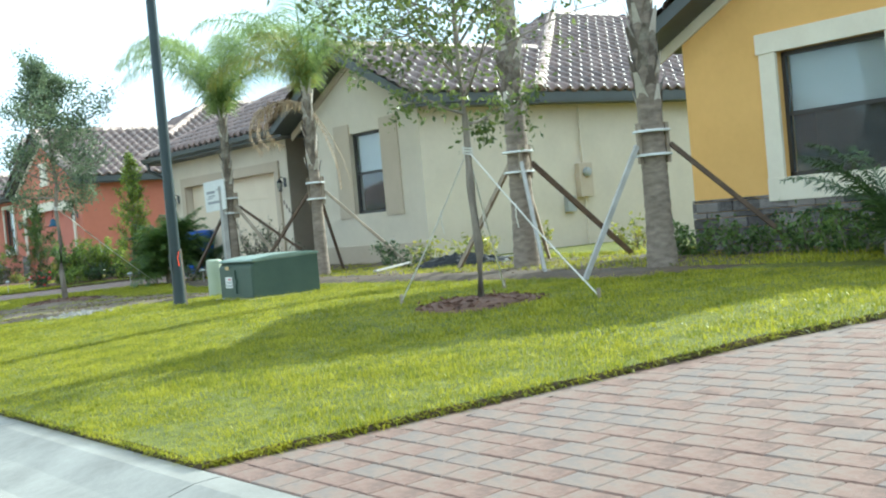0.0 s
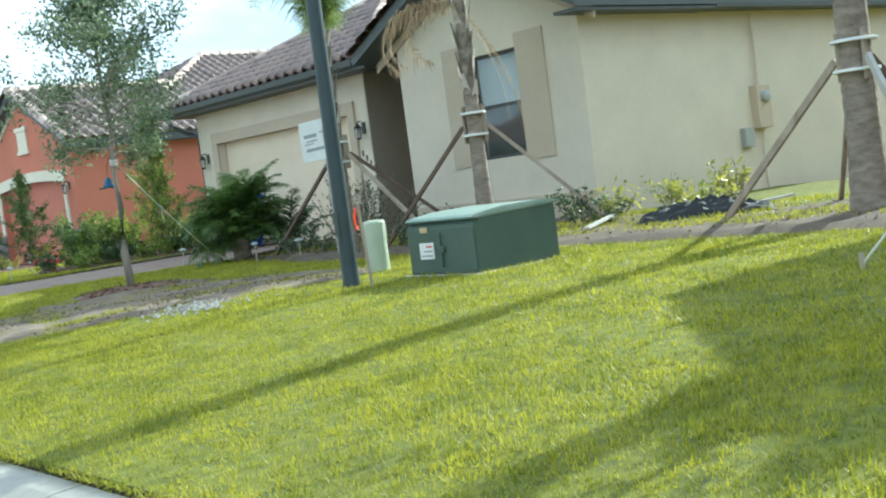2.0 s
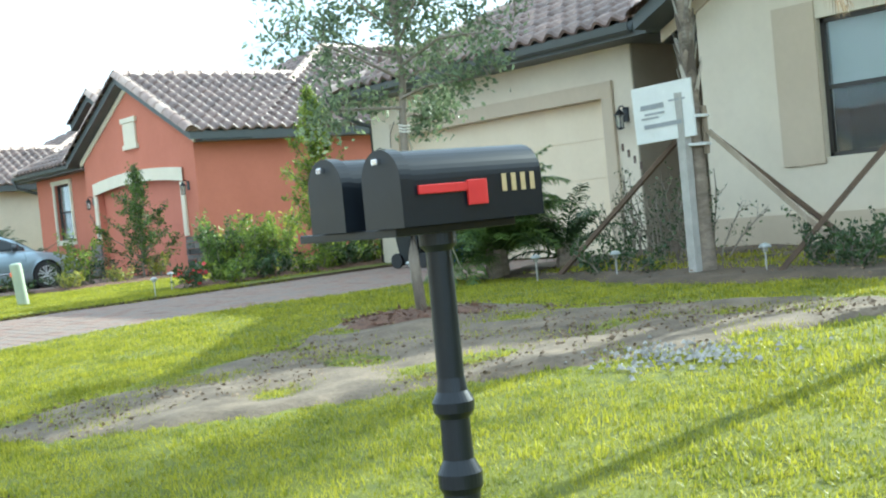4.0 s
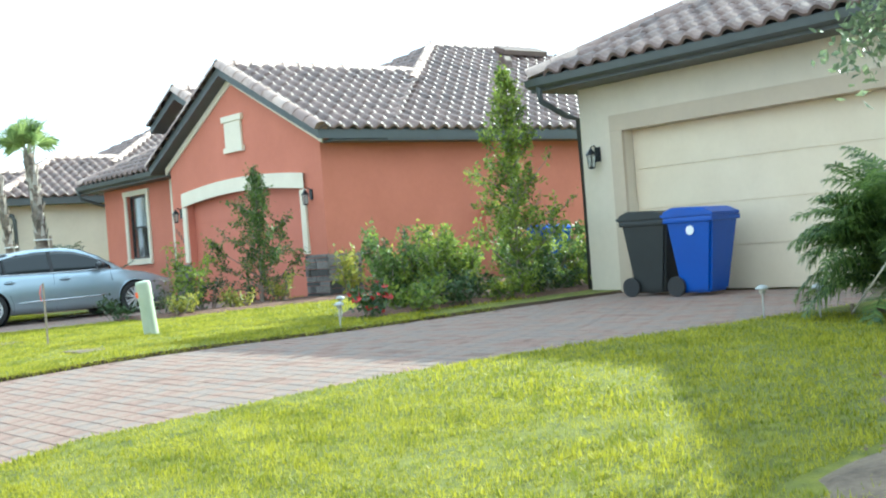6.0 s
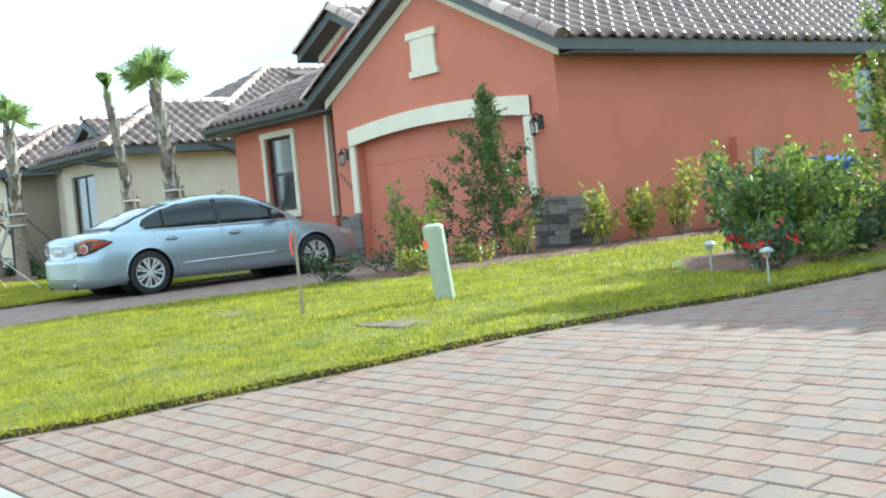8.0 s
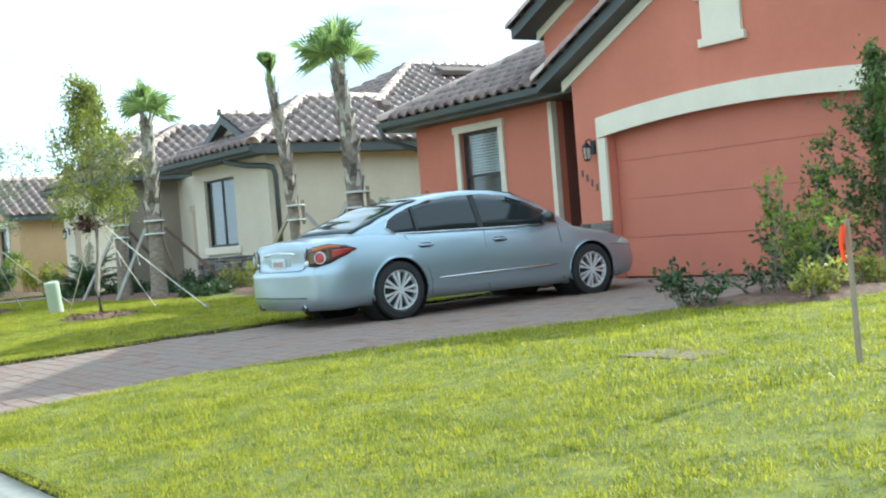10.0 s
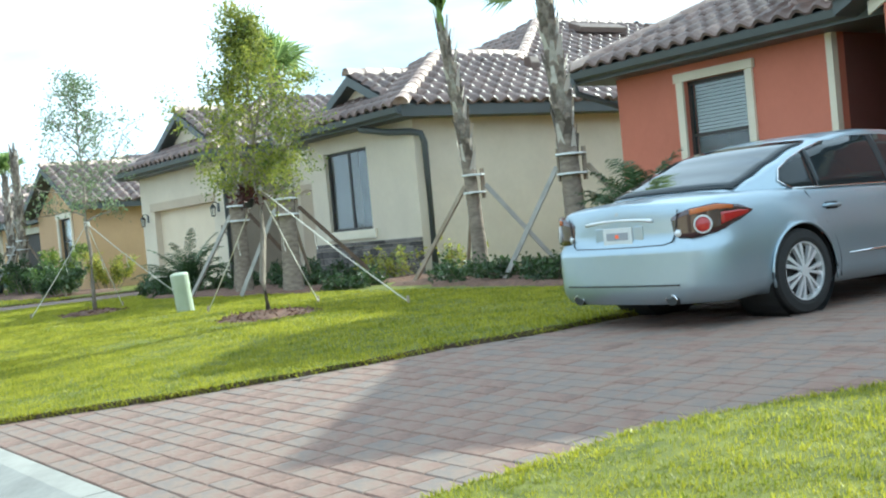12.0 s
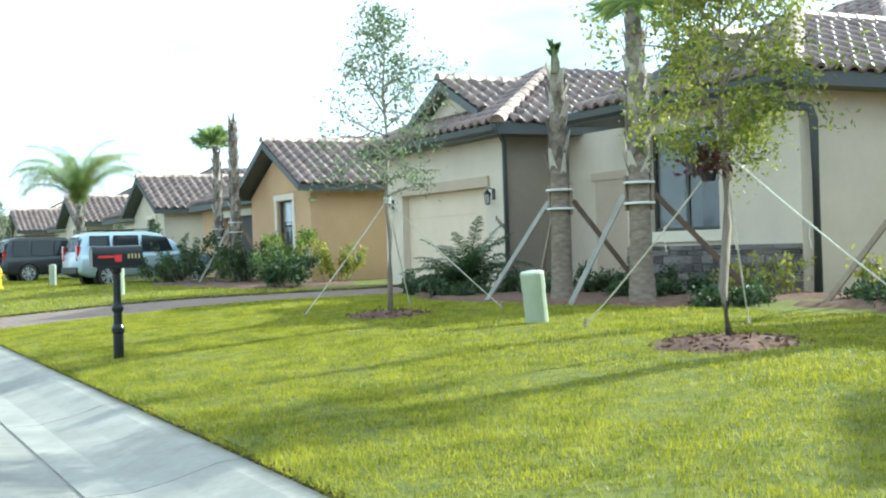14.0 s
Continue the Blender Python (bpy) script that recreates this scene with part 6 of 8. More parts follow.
wheeled_bin((11.50, 26.35, 0.436), M["black_bin"], "charcoal plastic wheeled bin against the garage door", 100)
bb = wheeled_bin((11.42, 25.55, 0.436), M["blue_bin"], "blue plastic recycling bin on the driveway", 96)
bm = B()
lathe(bm, [(0.055, 0), (0.055, 0.006)], 14)
bmesh.ops.transform(bm, matrix=Matrix.Translation((-0.03, 0.283, 0.78)) @ Matrix.Rotation(-math.pi / 2 + 0.08, 4, "X"), verts=bm.verts[:])
part("emblem", bm, M["white"], bb, "round white emblem")
b3 = wheeled_bin((16.0, 33.0, 0.44), M["blue_bin"], "blue plastic bin behind the hedge", 80)


def path_light(at, label="small black solar path light on a stake"):
    pl = thing("path_light", at, label, "garden light", "path lights")
    bm = B()
    rod(bm, (0, 0, -0.05), (0, 0, 0.22), 0.009, n=6)
    part("stake", bm, M["lumber_grey"], pl)
    bm = B()
    lathe(bm, [(0.025, 0.21), (0.03, 0.25)], 10)
    part("lens", bm, M["lamp_glass"], pl)
    bm = B()
    lathe(bm, [(0.055, 0.245), (0.058, 0.255), (0.04, 0.275), (0.01, 0.285)], 12)
    part("hood", bm, M["meter"], pl)
    return pl


first = path_light(on(7.5, 27.52))
for x, y in ((8.4, 28.85), (8.5, 22.55), (8.55, 20.4), (8.5, 22.0), (8.7, 17.6), (8.6, 19.3)):
    copy_thing(first, Matrix.Translation(on(x, y)))

# ---- planting ----
# the drive's hedge: separate bushes
HEDGE = ((9.55, 29.25, 0.62, 1.2), (9.98, 29.1, 0.8, 1.15), (10.55, 29.3, 0.7, 1.15), (12.2, 29.3, 0.8, 1.0), (13.0, 29.2, 0.8, 0.95), (13.8, 29.4, 0.8, 0.9))
for k, (x, y, w, h) in enumerate(HEDGE):
    shrub(on(x, y), (w, w, h), 900, M["leaf_hedge"] if k % 3 else M["leaf_mid"], "glossy green hedge bush beside the driveway", 40 + k, "hedge_bush", 0.075, 15, group="hedge bushes")
for k, x in enumerate((8.45, 9.2, 10.0, 10.9, 11.6, 12.3, 13.0)):
    shrub(on(x, 28.55 - 0.08 * (k % 2) - (0.25 if k == 0 else 0)), (0.75 if k else 0.5, 0.7 if k else 0.5, 0.42), 320 if k else 160, M["leaf_hedge"] if k % 2 else M["leaf_dark"], "low clipped shrub with red flowers" if k == 0 else "low clipped shrub at the bed's edge", 60 + k, "low_shrub", 0.085, 9, group="low edging shrubs", flower="leaf_red" if k == 0 else None)
shrub(on(11.1, 28.5), (2.0, 2.0, 3.3), 3000, M["leaf_hedge"], "tall conical evergreen tree in the hedge", 70, "conical_tree", 0.07, 44, cone=True, category="tree")
# in front of the terracotta house
shrub(on(10.42, 34.35), (2.0, 2.0, 2.4), 2400, M["leaf_mid"], "slim mid-green evergreen by the terracotta garage", 71, "small_tree", 0.065, 34, cone=True, category="tree")
shrub(on(9.0, 34.3), (0.75, 0.75, 1.35), 420, M["leaf_hedge"], "open shrub by the terracotta garage", 72, "shrub", 0.075, 9)
for k, (x, y, w, h, m) in enumerate(((8.6, 33.75, 0.3, 0.32, "leaf_croton"), (9.7, 33.9, 0.32, 0.35, "leaf_croton"), (10.6, 34.0, 0.28, 0.55, "leaf_croton"), (8.8, 34.3, 0.8, 0.5, "leaf_dark"), (7.9, 34.6, 0.45, 0.3, "leaf_dark"), (9.5, 34.5, 0.7, 0.55, "leaf_dark"), (10.9, 35.2, 0.8, 0.6, "leaf_dark"))):
    shrub(on(x, y), (w, w, h), 150, M[m], "small yellow-leaved croton in the bed" if m == "leaf_croton" else "low dark shrub in the bed", 80 + k, "croton" if m == "leaf_croton" else "low_shrub", 0.07, 7, group="bed plants by the terracotta house")
for k, (x, h) in enumerate(((11.85, 0.95), (12.65, 0.95), (13.5, 1.3), (14.5, 0.9), (15.5, 0.9), (16.5, 0.95))):
    shrub(on(x, 33.75), (0.34, 0.32, h), 170, M["leaf_croton"] if k < 3 else M["leaf_hedge"], "upright yellow-green shrub along the terracotta wall", 90 + k, "wall_shrub", 0.11, 8, group="shrubs along the terracotta wall")
bm = B()
box(bm, 15.5, 15.85, 34.25, 34.4, 1.35, 1.95, 0.015)
m2 = part("electric_meter", bm, M["stucco_orange"], terra)
bm = B()
box(bm, 15.95, 16.2, 34.28, 34.4, 1.45, 1.75, 0.01)
part("junction_box", bm, M["meter"], terra)
frond_bush(on(10.9, 42.5), 34, 1.15, M["leaf_dark"], "dark feathery palm shrub under the terracotta window", 30)
frond_bush(on(10.2, 42.95), 80, 1.05, M["leaf_dark"], "tall dark feathery palm shrub by the wall", 31, stem=0.75, leaflet=0.24, low=0.0)
# by the beige garage
frond_bush(on(8.96, 21.5), 130, 1.0, M["leaf_mid"], "large dark green date palm shrub by the garage", 32, stem=0.7, leaflet=0.24, step=0.022, low=0.15)
frond_bush(on(9.5, 20.9), 18, 0.9, M["leaf_dark"], "dark green palm shrub beside the driveway", 33, stem=0.3)
for k, (x, y) in enumerate(((10.2, 20.0), (10.0, 19.3), (10.6, 20.9))):
    shrub(on(x, y), (0.7, 0.7, 1.15), 90, M["leaf_dark"], "leggy nearly bare dark shrub", 100 + k, "bare_shrub", 0.05, 12, group="bare shrubs by the beige wall")
for k, (x, y, w, h) in enumerate(((8.9, 19.6, 0.8, 0.4), (9.4, 17.3, 0.7, 0.4), (8.9, 16.9, 0.6, 0.35), (10.2, 15.4, 0.8, 0.5))):
    shrub(on(x, y), (w, w, h), 260, M["leaf_dark"], "low dark ground-cover shrub in the bed", 105 + k, "low_shrub", 0.06, 8, group="bed plants by the beige house")
for k, (x, y, h) in enumerate(((11.1, 15.75, 0.5), (12.3, 15.75, 0.45), (13.6, 15.75, 0.55), (11.9, 11.7, 0.55), (10.6, 13.9, 0.4))):
    shrub(on(x, y), (0.38, 0.38, h), 75, M["leaf_croton"], "small bright yellow croton along the beige wall", 110 + k, "croton", 0.09, 7, group="crotons along the beige wall")
# ochre house
frond_bush(on(9.3, 5.7), 24, 1.25, M["leaf_dark"], "big dark palm shrub before the ochre house", 34, stem=0.4)
for k, (x, y) in enumerate(((10.3, 9.2), (10.3, 8.3), (10.2, 7.4), (9.9, 6.6))):
    shrub(on(x, y), (0.6, 0.6, 0.5), 220, M["leaf_mid"], "small shrub at the stone base", 120 + k, "low_shrub", 0.08, 7, group="shrubs at the stone base")
# the farther beige house
frond_bush(on(9.1, 54.9), 36, 1.2, M["leaf_dark"], "dark cycad clump before the far garage", 35, name="cycad", stem=0.2)
for k, (x, y, h) in enumerate(((10.5, 49.8, 0.5), (10.5, 49.2, 0.55), (10.9, 47.9, 0.6), (11.2, 45.2, 0.6), (11.4, 44.7, 0.5))):
    shrub(on(x, y), (0.55, 0.5, h), 110, M["leaf_croton"], "small yellow croton along the sand-coloured wall", 130 + k, "croton", 0.09, 7, group="crotons along the sand-coloured wall")
for k, (x, y, w, h) in enumerate(((9.9, 46.2, 1.0, 0.4), (10.1, 45.3, 1.1, 0.42), (10.4, 47.3, 0.9, 0.35), (9.8, 44.3, 1.0, 0.45), (10.2, 43.3, 1.0, 0.5), (10.4, 50.9, 0.9, 0.5), (10.3, 52.0, 0.9, 0.6), (9.9, 52.9, 0.9, 0.6), (9.6, 54.0, 0.9, 0.5), (9.6, 51.0, 0.7, 0.3), (9.3, 48.7, 0.7, 0.25), (8.6, 54.4, 0.8, 0.35), (8.9, 56.2, 0.9, 0.5))):
    shrub(on(x, y), (w, w, h * 0.5), 480, M["leaf_dark"], "low spreading dark green ground-cover shrub", 140 + k, "low_shrub", 0.08, 9, group="ground-cover shrubs")
# round the peach house
for k, (x, y, w, h, m) in enumerate(((8.8, 63.3, 0.8, 0.9, "leaf_mid"), (9.75, 65.1, 0.85, 1.55, "leaf_hedge"), (10.6, 64.3, 0.95, 1.15, "leaf_croton"), (9.4, 67.4, 1.15, 1.35, "leaf_dark"), (9.3, 68.2, 0.8, 0.9, "leaf_mid"), (8.5, 69.8, 1.3, 1.6, "leaf_dark"), (8.2, 71.0, 1.2, 0.8, "leaf_dark"), (8.8, 62.6, 0.9, 0.8, "leaf_dark"))):
    shrub(on(x, y), (w, w, h), 900, M[m], "yellow-leaved bush before the peach house" if m == "leaf_croton" else "leafy green bush before the peach house", 160 + k, "bush", 0.09, 10, group="bushes before the peach house")
for k, (x, y, w, h) in enumerate(((9.0, 77.5, 1.6, 1.7), (9.4, 79.5, 1.5, 2.0), (9.0, 82.0, 1.4, 1.3), (9.0, 93.5, 2.0, 1.6), (9.0, 98.0, 1.8, 1.5))):
    shrub(on(x, y), (w, w, h), 700, M["leaf_dark"], "distant dark green bush", 170 + k, "bush", 0.11, 10, group="distant bushes")
fp1 = sabal_palm(on(9.6, 69.0), 4.35, 0.135, 0, "tall bare palm trunk with no crown", 181, boots_from=0.6, r_top=0.11)
braces(fp1, 1.5, [(8.6, 69.4), (10.6, 69.0), (9.3, 70.3)], ["lumber_grey", "lumber", "lumber"], 0.14, 0.06)
fp2 = sabal_palm(on(10.2, 72.6), 3.9, 0.13, 12, "palm with a small yellow-green crown", 182, boots_from=0.6, radius=0.6)
braces(fp2, 1.4, [(9.2, 73.0), (11.0, 72.2)], ["lumber", "lumber"], 0.13, 0.06)
queen_palm(on(9.0, 88.0), 3.0, 0.2, 34, "distant full queen palm with drooping fronds", 183, 3.5, yellow=5)
young_oak(on(7.0, 100.0), 4.2, 1.4, 1.5, 2200, M["leaf_oak_grey"], "distant young street oak", 184, leaf=0.12)
young_oak(on(7.0, 118.0), 4.5, 1.4, 1.7, 2000, M["leaf_oak_grey"], "far young street oak", 185, leaf=0.14)


# ---- vehicles ----
def wheel(car, x, y, r, side, rim_r=0.25, spokes=7, width=0.2):
    """A tyre with an alloy rim; side -1 faces -y."""
    w = thing("wheel", (x, y, r), "", "")
    for key in ("label", "category"):
        if key in w:
            del w[key]
    w.parent = car
    q = Matrix.Rotation(math.pi / 2, 4, "X")
    bm = B()
    lathe(bm, [(rim_r, -width / 2), (rim_r + 0.03, -width / 2 - 0.008), (r * 0.94, -width / 2 + 0.002), (r * 0.985, -width / 2 + 0.022), (r, -width / 2 + 0.045), (r, width / 2 - 0.045), (r * 0.985, width / 2 - 0.022), (r * 0.94, width / 2 - 0.002), (rim_r + 0.03, width / 2 + 0.008), (rim_r, width / 2)], 32)
    bmesh.ops.delete(bm, geom=[f for f in bm.faces if len(f.verts) > 4], context="FACES")
    bmesh.ops.transform(bm, matrix=q, verts=bm.verts[:])
    me_parent = part("tyre", bm, M["tyre"], w, smooth=False)
    bm = B()
    f = side * (width / 2 - 0.005)
    ring = [[bm.verts.new((rr * math.cos(a), f - side * dd, rr * math.sin(a))) for a in [k * math.tau / 28 for k in range(28)]] for rr, dd in ((rim_r + 0.006, 0.0), (rim_r - 0.012, 0.002), (rim_r - 0.02, 0.05))]
    for a, b in zip(ring, ring[1:]):
        for k in range(28):
            bm.faces.new((a[k], a[(k + 1) % 28], b[(k + 1) % 28], b[k]))
    for k in range(spokes):
        for off in (-0.155, 0.155):
            vs = []
            for rr, hw, dd, o in ((0.035, 0.009, 0.002, off * 0.6), (rim_r * 0.55, 0.011, 0.003, off), (rim_r - 0.010, 0.016, 0.012, off * 1.1)):
                a = k * math.tau / spokes + o
                c, s = math.cos(a), math.sin(a)
                for sg in (-1, 1):
                    vs.append(bm.verts.new((rr * c - sg * hw * s, f - side * dd, rr * s + sg * hw * c)))
            lo = [bm.verts.new((v.co.x, v.co.y - side * 0.03, v.co.z)) for v in vs]
            bm.faces.new((vs[0], vs[1], vs[3], vs[2])), bm.faces.new((vs[2], vs[3], vs[5], vs[4]))
            for i, j in ((0, 2), (2, 4), (1, 3), (3, 5)):
                bm.faces.new((vs[i], vs[j], lo[j], lo[i]))
    rod(bm, (0, f - side * 0.03, 0), (0, f + side * 0.004, 0), 0.045, n=12)
    bmesh.ops.recalc_face_normals(bm, faces=bm.faces[:])
    part("rim", bm, M["rim"], w)
    # black disc added to stand for the shade behind the spokes
    bm = B()
    lathe(bm, [(0.0001, 0.0), (rim_r - 0.015, 0.0), (rim_r - 0.015, 0.01), (0.0001, 0.01)], 20)
    bmesh.ops.transform(bm, matrix=Matrix.Translation((0, side * (width / 2 - 0.075), 0)) @ q, verts=bm.verts[:])
    part("brake_disc", bm, M["black_matte"], w)
    return w


def loft(bm, sections):
    rows = [[bm.verts.new(p) for p in s] for s in sections]
    for a, b in zip(rows, rows[1:]):
        for k in range(len(a) - 1):
            bm.faces.new((a[k], b[k], b[k + 1], a[k + 1]))
    bm.faces.new(rows[0]), bm.faces.new(rows[-1][::-1])
    return rows


def interp(table, x):
    if x <= table[0][0]:
        return table[0][1]
    for (a, va), (b, vb) in zip(table, table[1:]):
        if x <= b:
            t = (x - a) / (b - a)
            t = t * t * (3 - 2 * t) * 0.5 + t * 0.5
            return va + (vb - va) * t
    return table[-1][1]


def car_shell(car, L, spec, paint, axles, r_arch, name="body"):
    """The lower body: sections lofted along its length, with round wheel arches opened in its sides."""
    bm = B()
    xs_ = sorted({round(i * L / 72, 4) for i in range(73)} | {0.02, 0.06, 0.1, L - 0.02, L - 0.06})
    secs = []
    for x in xs_:
        w, zt, zs, zb, wt = (interp(spec[k], x) for k in ("w", "top", "shoulder", "bottom", "wt"))
        half = [(w * 0.86, zb), (w * 0.955, zb + 0.03)]
        lo, hi = zb + 0.06, zs - 0.10
        for i in range(9):
            z = lo + (hi - lo) * i / 8
            half.append((w * (0.985 + 0.015 * math.sin(math.pi * i / 8)), z))
        half += [(w * 0.985 * 0.6 + wt * 0.4, zs - 0.03), (wt, zs), (wt * 0.9, zs + (zt - zs) * 0.55), (wt * 0.55, zt - (zt - zs) * 0.12), (0.0, zt)]
        secs.append([(x, -y, z) for y, z in half] + [(x, y, z) for y, z in half[-2::-1]])
    loft(bm, secs)
    for ax in axles:
        for v in bm.verts:
            v.tag = math.hypot(v.co.x - ax, v.co.z - spec["r"]) < r_arch and abs(v.co.y) > 0.6
        dead = [f for f in bm.faces if all(v.tag for v in f.verts)]
        bmesh.ops.delete(bm, geom=dead, context="FACES")
        for v in bm.verts:
            if v.tag and v.link_faces:
                dx, dz = v.co.x - ax, v.co.z - spec["r"]
                d = math.hypot(dx, dz) or 0.001
                if dz > -0.12:
                    v.co.x, v.co.z = ax + dx / d * r_arch, spec["r"] + dz / d * r_arch
    bmesh.ops.delete(bm, geom=[v for v in bm.verts if not v.link_faces], context="VERTS")
    bmesh.ops.recalc_face_normals(bm, faces=bm.faces[:])
    body = part(name, bm, paint, car, smooth=True)
    for ax in axles:
        for s in (-1, 1):
            bm = B()
            lathe(bm, [(r_arch + 0.004, -0.34), (r_arch + 0.004, 0.0)], 24)
            bmesh.ops.delete(bm, geom=[f for f in bm.faces if len(f.verts) > 4 and f.calc_center_median().z > -0.1], context="FACES")
            bmesh.ops.transform(bm, matrix=Matrix.Translation((ax, s * 0.865, spec["r"])) @ Matrix.Rotation(-s * math.pi / 2, 4, "X"), verts=bm.verts[:])
            part("wheel_well", bm, M["black_matte"], body)
    return body


def slab(bm, pts, lift):
    """A thin panel through 3D points, pushed out along its normal."""
    p = [Vector(q) for q in pts]
    n = (p[1] - p[0]).cross(p[2] - p[0]).normalized()
    a, b = [bm.verts.new(q + n * lift) for q in p], [bm.verts.new(q - n * 0.004) for q in p]
    bm.faces.new(a), bm.faces.new(b[::-1])
    k = len(p)
    for i in range(k):
        bm.faces.new((a[i], b[i], b[(i + 1) % k], a[(i + 1) % k]))


def sedan_shell(car, L, axles, r_wheel, r_arch):
    """The lower body of the saloon: rounded plan corners, a convex flank with a soft shoulder, a bowed tail and round wheel arches."""
    w_tab = [(0.42, 0.868), (0.9, 0.885), (2.3, 0.892), (3.5, 0.885), (4.05, 0.862)]
    top_tab = [(0.0, 0.915), (0.25, 0.945), (0.62, 0.975), (1.0, 0.975), (2.4, 0.94), (3.2, 0.945), (3.5, 0.925), (4.1, 0.825), (4.45, 0.715), (L, 0.60)]
    sh_tab = [(0.0, 0.865), (0.3, 0.90), (0.7, 0.915), (1.4, 0.90), (2.4, 0.885), (3.4, 0.86), (4.0, 0.765), (4.45, 0.645), (L, 0.52)]
    low_tab = [(0.0, 0.175), (0.3, 0.165), (0.7, 0.185), (1.5, 0.185), (3.2, 0.18), (4.2, 0.19), (L, 0.25)]

    def width(x):
        if x < 0.42:
            return 0.625 + 0.243 * math.sqrt(max(0.0, 1 - (1 - x / 0.42) ** 2.4))
        if x > 4.05:
            return 0.50 + 0.362 * math.sqrt(max(0.0, 1 - ((x - 4.05) / (L - 4.05)) ** 2.2))
        return interp(w_tab, x)

    def lean(z):
        """How far the tail is drawn in at each height: the bumper stands proud of the boot lid."""
        if z < 0.30:
            return 0.05 * ((0.30 - z) / 0.13) ** 2
        if z < 0.58:
            return 0.0
        return 0.055 * min((z - 0.58) / 0.05, 1.0) + 0.02 * max(0.0, (z - 0.80) / 0.15) ** 2

    stations = sorted({round(0.42 * (1 - math.cos(k * math.pi / 24)), 4) for k in range(13)} | {round(0.45 + 0.06 * k, 4) for k in range(60) if 0.45 + 0.06 * k < 4.05} | {round(4.05 + (L - 4.05) * math.sin(k * math.pi / 24), 4) for k in range(13)})
    secs = []
    for x in stations:
        w, zt, zs, zb = width(x), interp(top_tab, x), interp(sh_tab, x), interp(low_tab, x)
        flare = sum(0.016 * math.exp(-((x - a) / 0.42) ** 2) for a in axles)
        half = [(w * 0.80, zb), (w * 0.925, zb + 0.012), (w * 0.955, zb + 0.05)]
        for i in range(15):
            f = i / 14
            z = zb + 0.09 + (zs - 0.05 - zb - 0.09) * f
            half.append((w * (0.968 + 0.032 * math.sin(math.pi * min(0.14 + 0.80 * f, 1.0))) + flare * (1 - f) ** 0.5 - 0.030 * max(0.0, f - 0.55) ** 1.2, z))
        ye = half[-1][0]
        half += [(ye - 0.012, zs - 0.022), (ye - 0.034, zs + 0.002), (ye - 0.075, zs + 0.016)]
        for f in (0.82, 0.6, 0.35, 0.0):
            half.append(((ye - 0.075) * f, zt - (zt - zs - 0.016) * f ** 2.2))
        secs.append((x, half))
    bm = B()
    rows = []
    for x, half in secs:
        pull = max(0.0, 1 - x / 0.75) ** 1.5
        pts = [(x + lean(z) * pull, y, z) for y, z in half]
        rows.append([bm.verts.new((a, -y, z)) for a, y, z in pts] + [bm.verts.new((a, y, z)) for a, y, z in pts[-2::-1]])
    n = len(rows[0])
    for a, b in zip(rows, rows[1:]):
        for k in range(n - 1):
            bm.faces.new((a[k], b[k], b[k + 1], a[k + 1]))
    # bowed tail and nose: a ladder of quads between the two flanks
    for row, bow in ((rows[0], -0.055), (rows[-1], 0.14)):
        prev = None
        for k in range(n // 2):
            a, b = row[k], row[n - 1 - k]
            line = [a] + [bm.verts.new(a.co.lerp(b.co, t) + Vector((bow * (1 - (2 * t - 1) ** 2) ** 0.8, 0, 0))) for t in [i / 12 for i in range(1, 12)]] + [b]
            if prev:
                for i in range(12):
                    bm.faces.new((prev[i], prev[i + 1], line[i + 1], line[i]))
            prev = line
        mid = row[n // 2]
        for i in range(12):
            bm.faces.new((prev[i], prev[i + 1], mid))
    for ax in axles:
        for v in bm.verts:
            v.tag = math.hypot(v.co.x - ax, v.co.z - r_wheel) < r_arch and abs(v.co.y) > 0.6
        bmesh.ops.delete(bm, geom=[f for f in bm.faces if all(v.tag for v in f.verts)], context="FACES")
        for v in bm.verts:
            if v.tag and v.link_faces:
                dx, dz = v.co.x - ax, v.co.z - r_wheel
                d = math.hypot(dx, dz) or 0.001
                if dz > -0.14:
                    v.co.x, v.co.z = ax + dx / d * r_arch, r_wheel + dz / d * r_arch
    bmesh.ops.delete(bm, geom=[v for v in bm.verts if not v.link_faces], context="VERTS")
    bmesh.ops.recalc_face_normals(bm, faces=bm.faces[:])
    body = part("body", bm, M["car_paint"], car, smooth=True)
    for ax in axles:
        for s in (-1, 1):
            bm = B()
            lathe(bm, [(r_arch + 0.006, -0.36), (r_arch + 0.006, 0.0)], 28)
            bmesh.ops.delete(bm, geom=[f for f in bm.faces if len(f.verts) > 4 and f.calc_center_median().z > -0.1], context="FACES")
            bmesh.ops.transform(bm, matrix=Matrix.Translation((ax, s * 0.862, r_wheel)) @ Matrix.Rotation(-s * math.pi / 2, 4, "X"), verts=bm.verts[:])
            part("wheel_well", bm, M["black_matte"], body)
            # rolled lip of the arch
            bm = B()
            tube(bm, [(ax + (r_arch + 0.004) * math.cos(a), s * (width(ax) * 0.992 + 0.016), r_wheel + (r_arch + 0.004) * math.sin(a)) for a in [math.radians(-14 + 208 * k / 22) for k in range(23)]], 0.011, 6)
            part("arch_lip", bm, M["car_paint"], body, smooth=True)
    # dark floor pan under the sills
    bm = B()
    box(bm, 0.25, L - 0.35, -0.66, 0.66, 0.20, 0.34)
    part("floor_pan", bm, M["black_matte"], body)
    return body, width


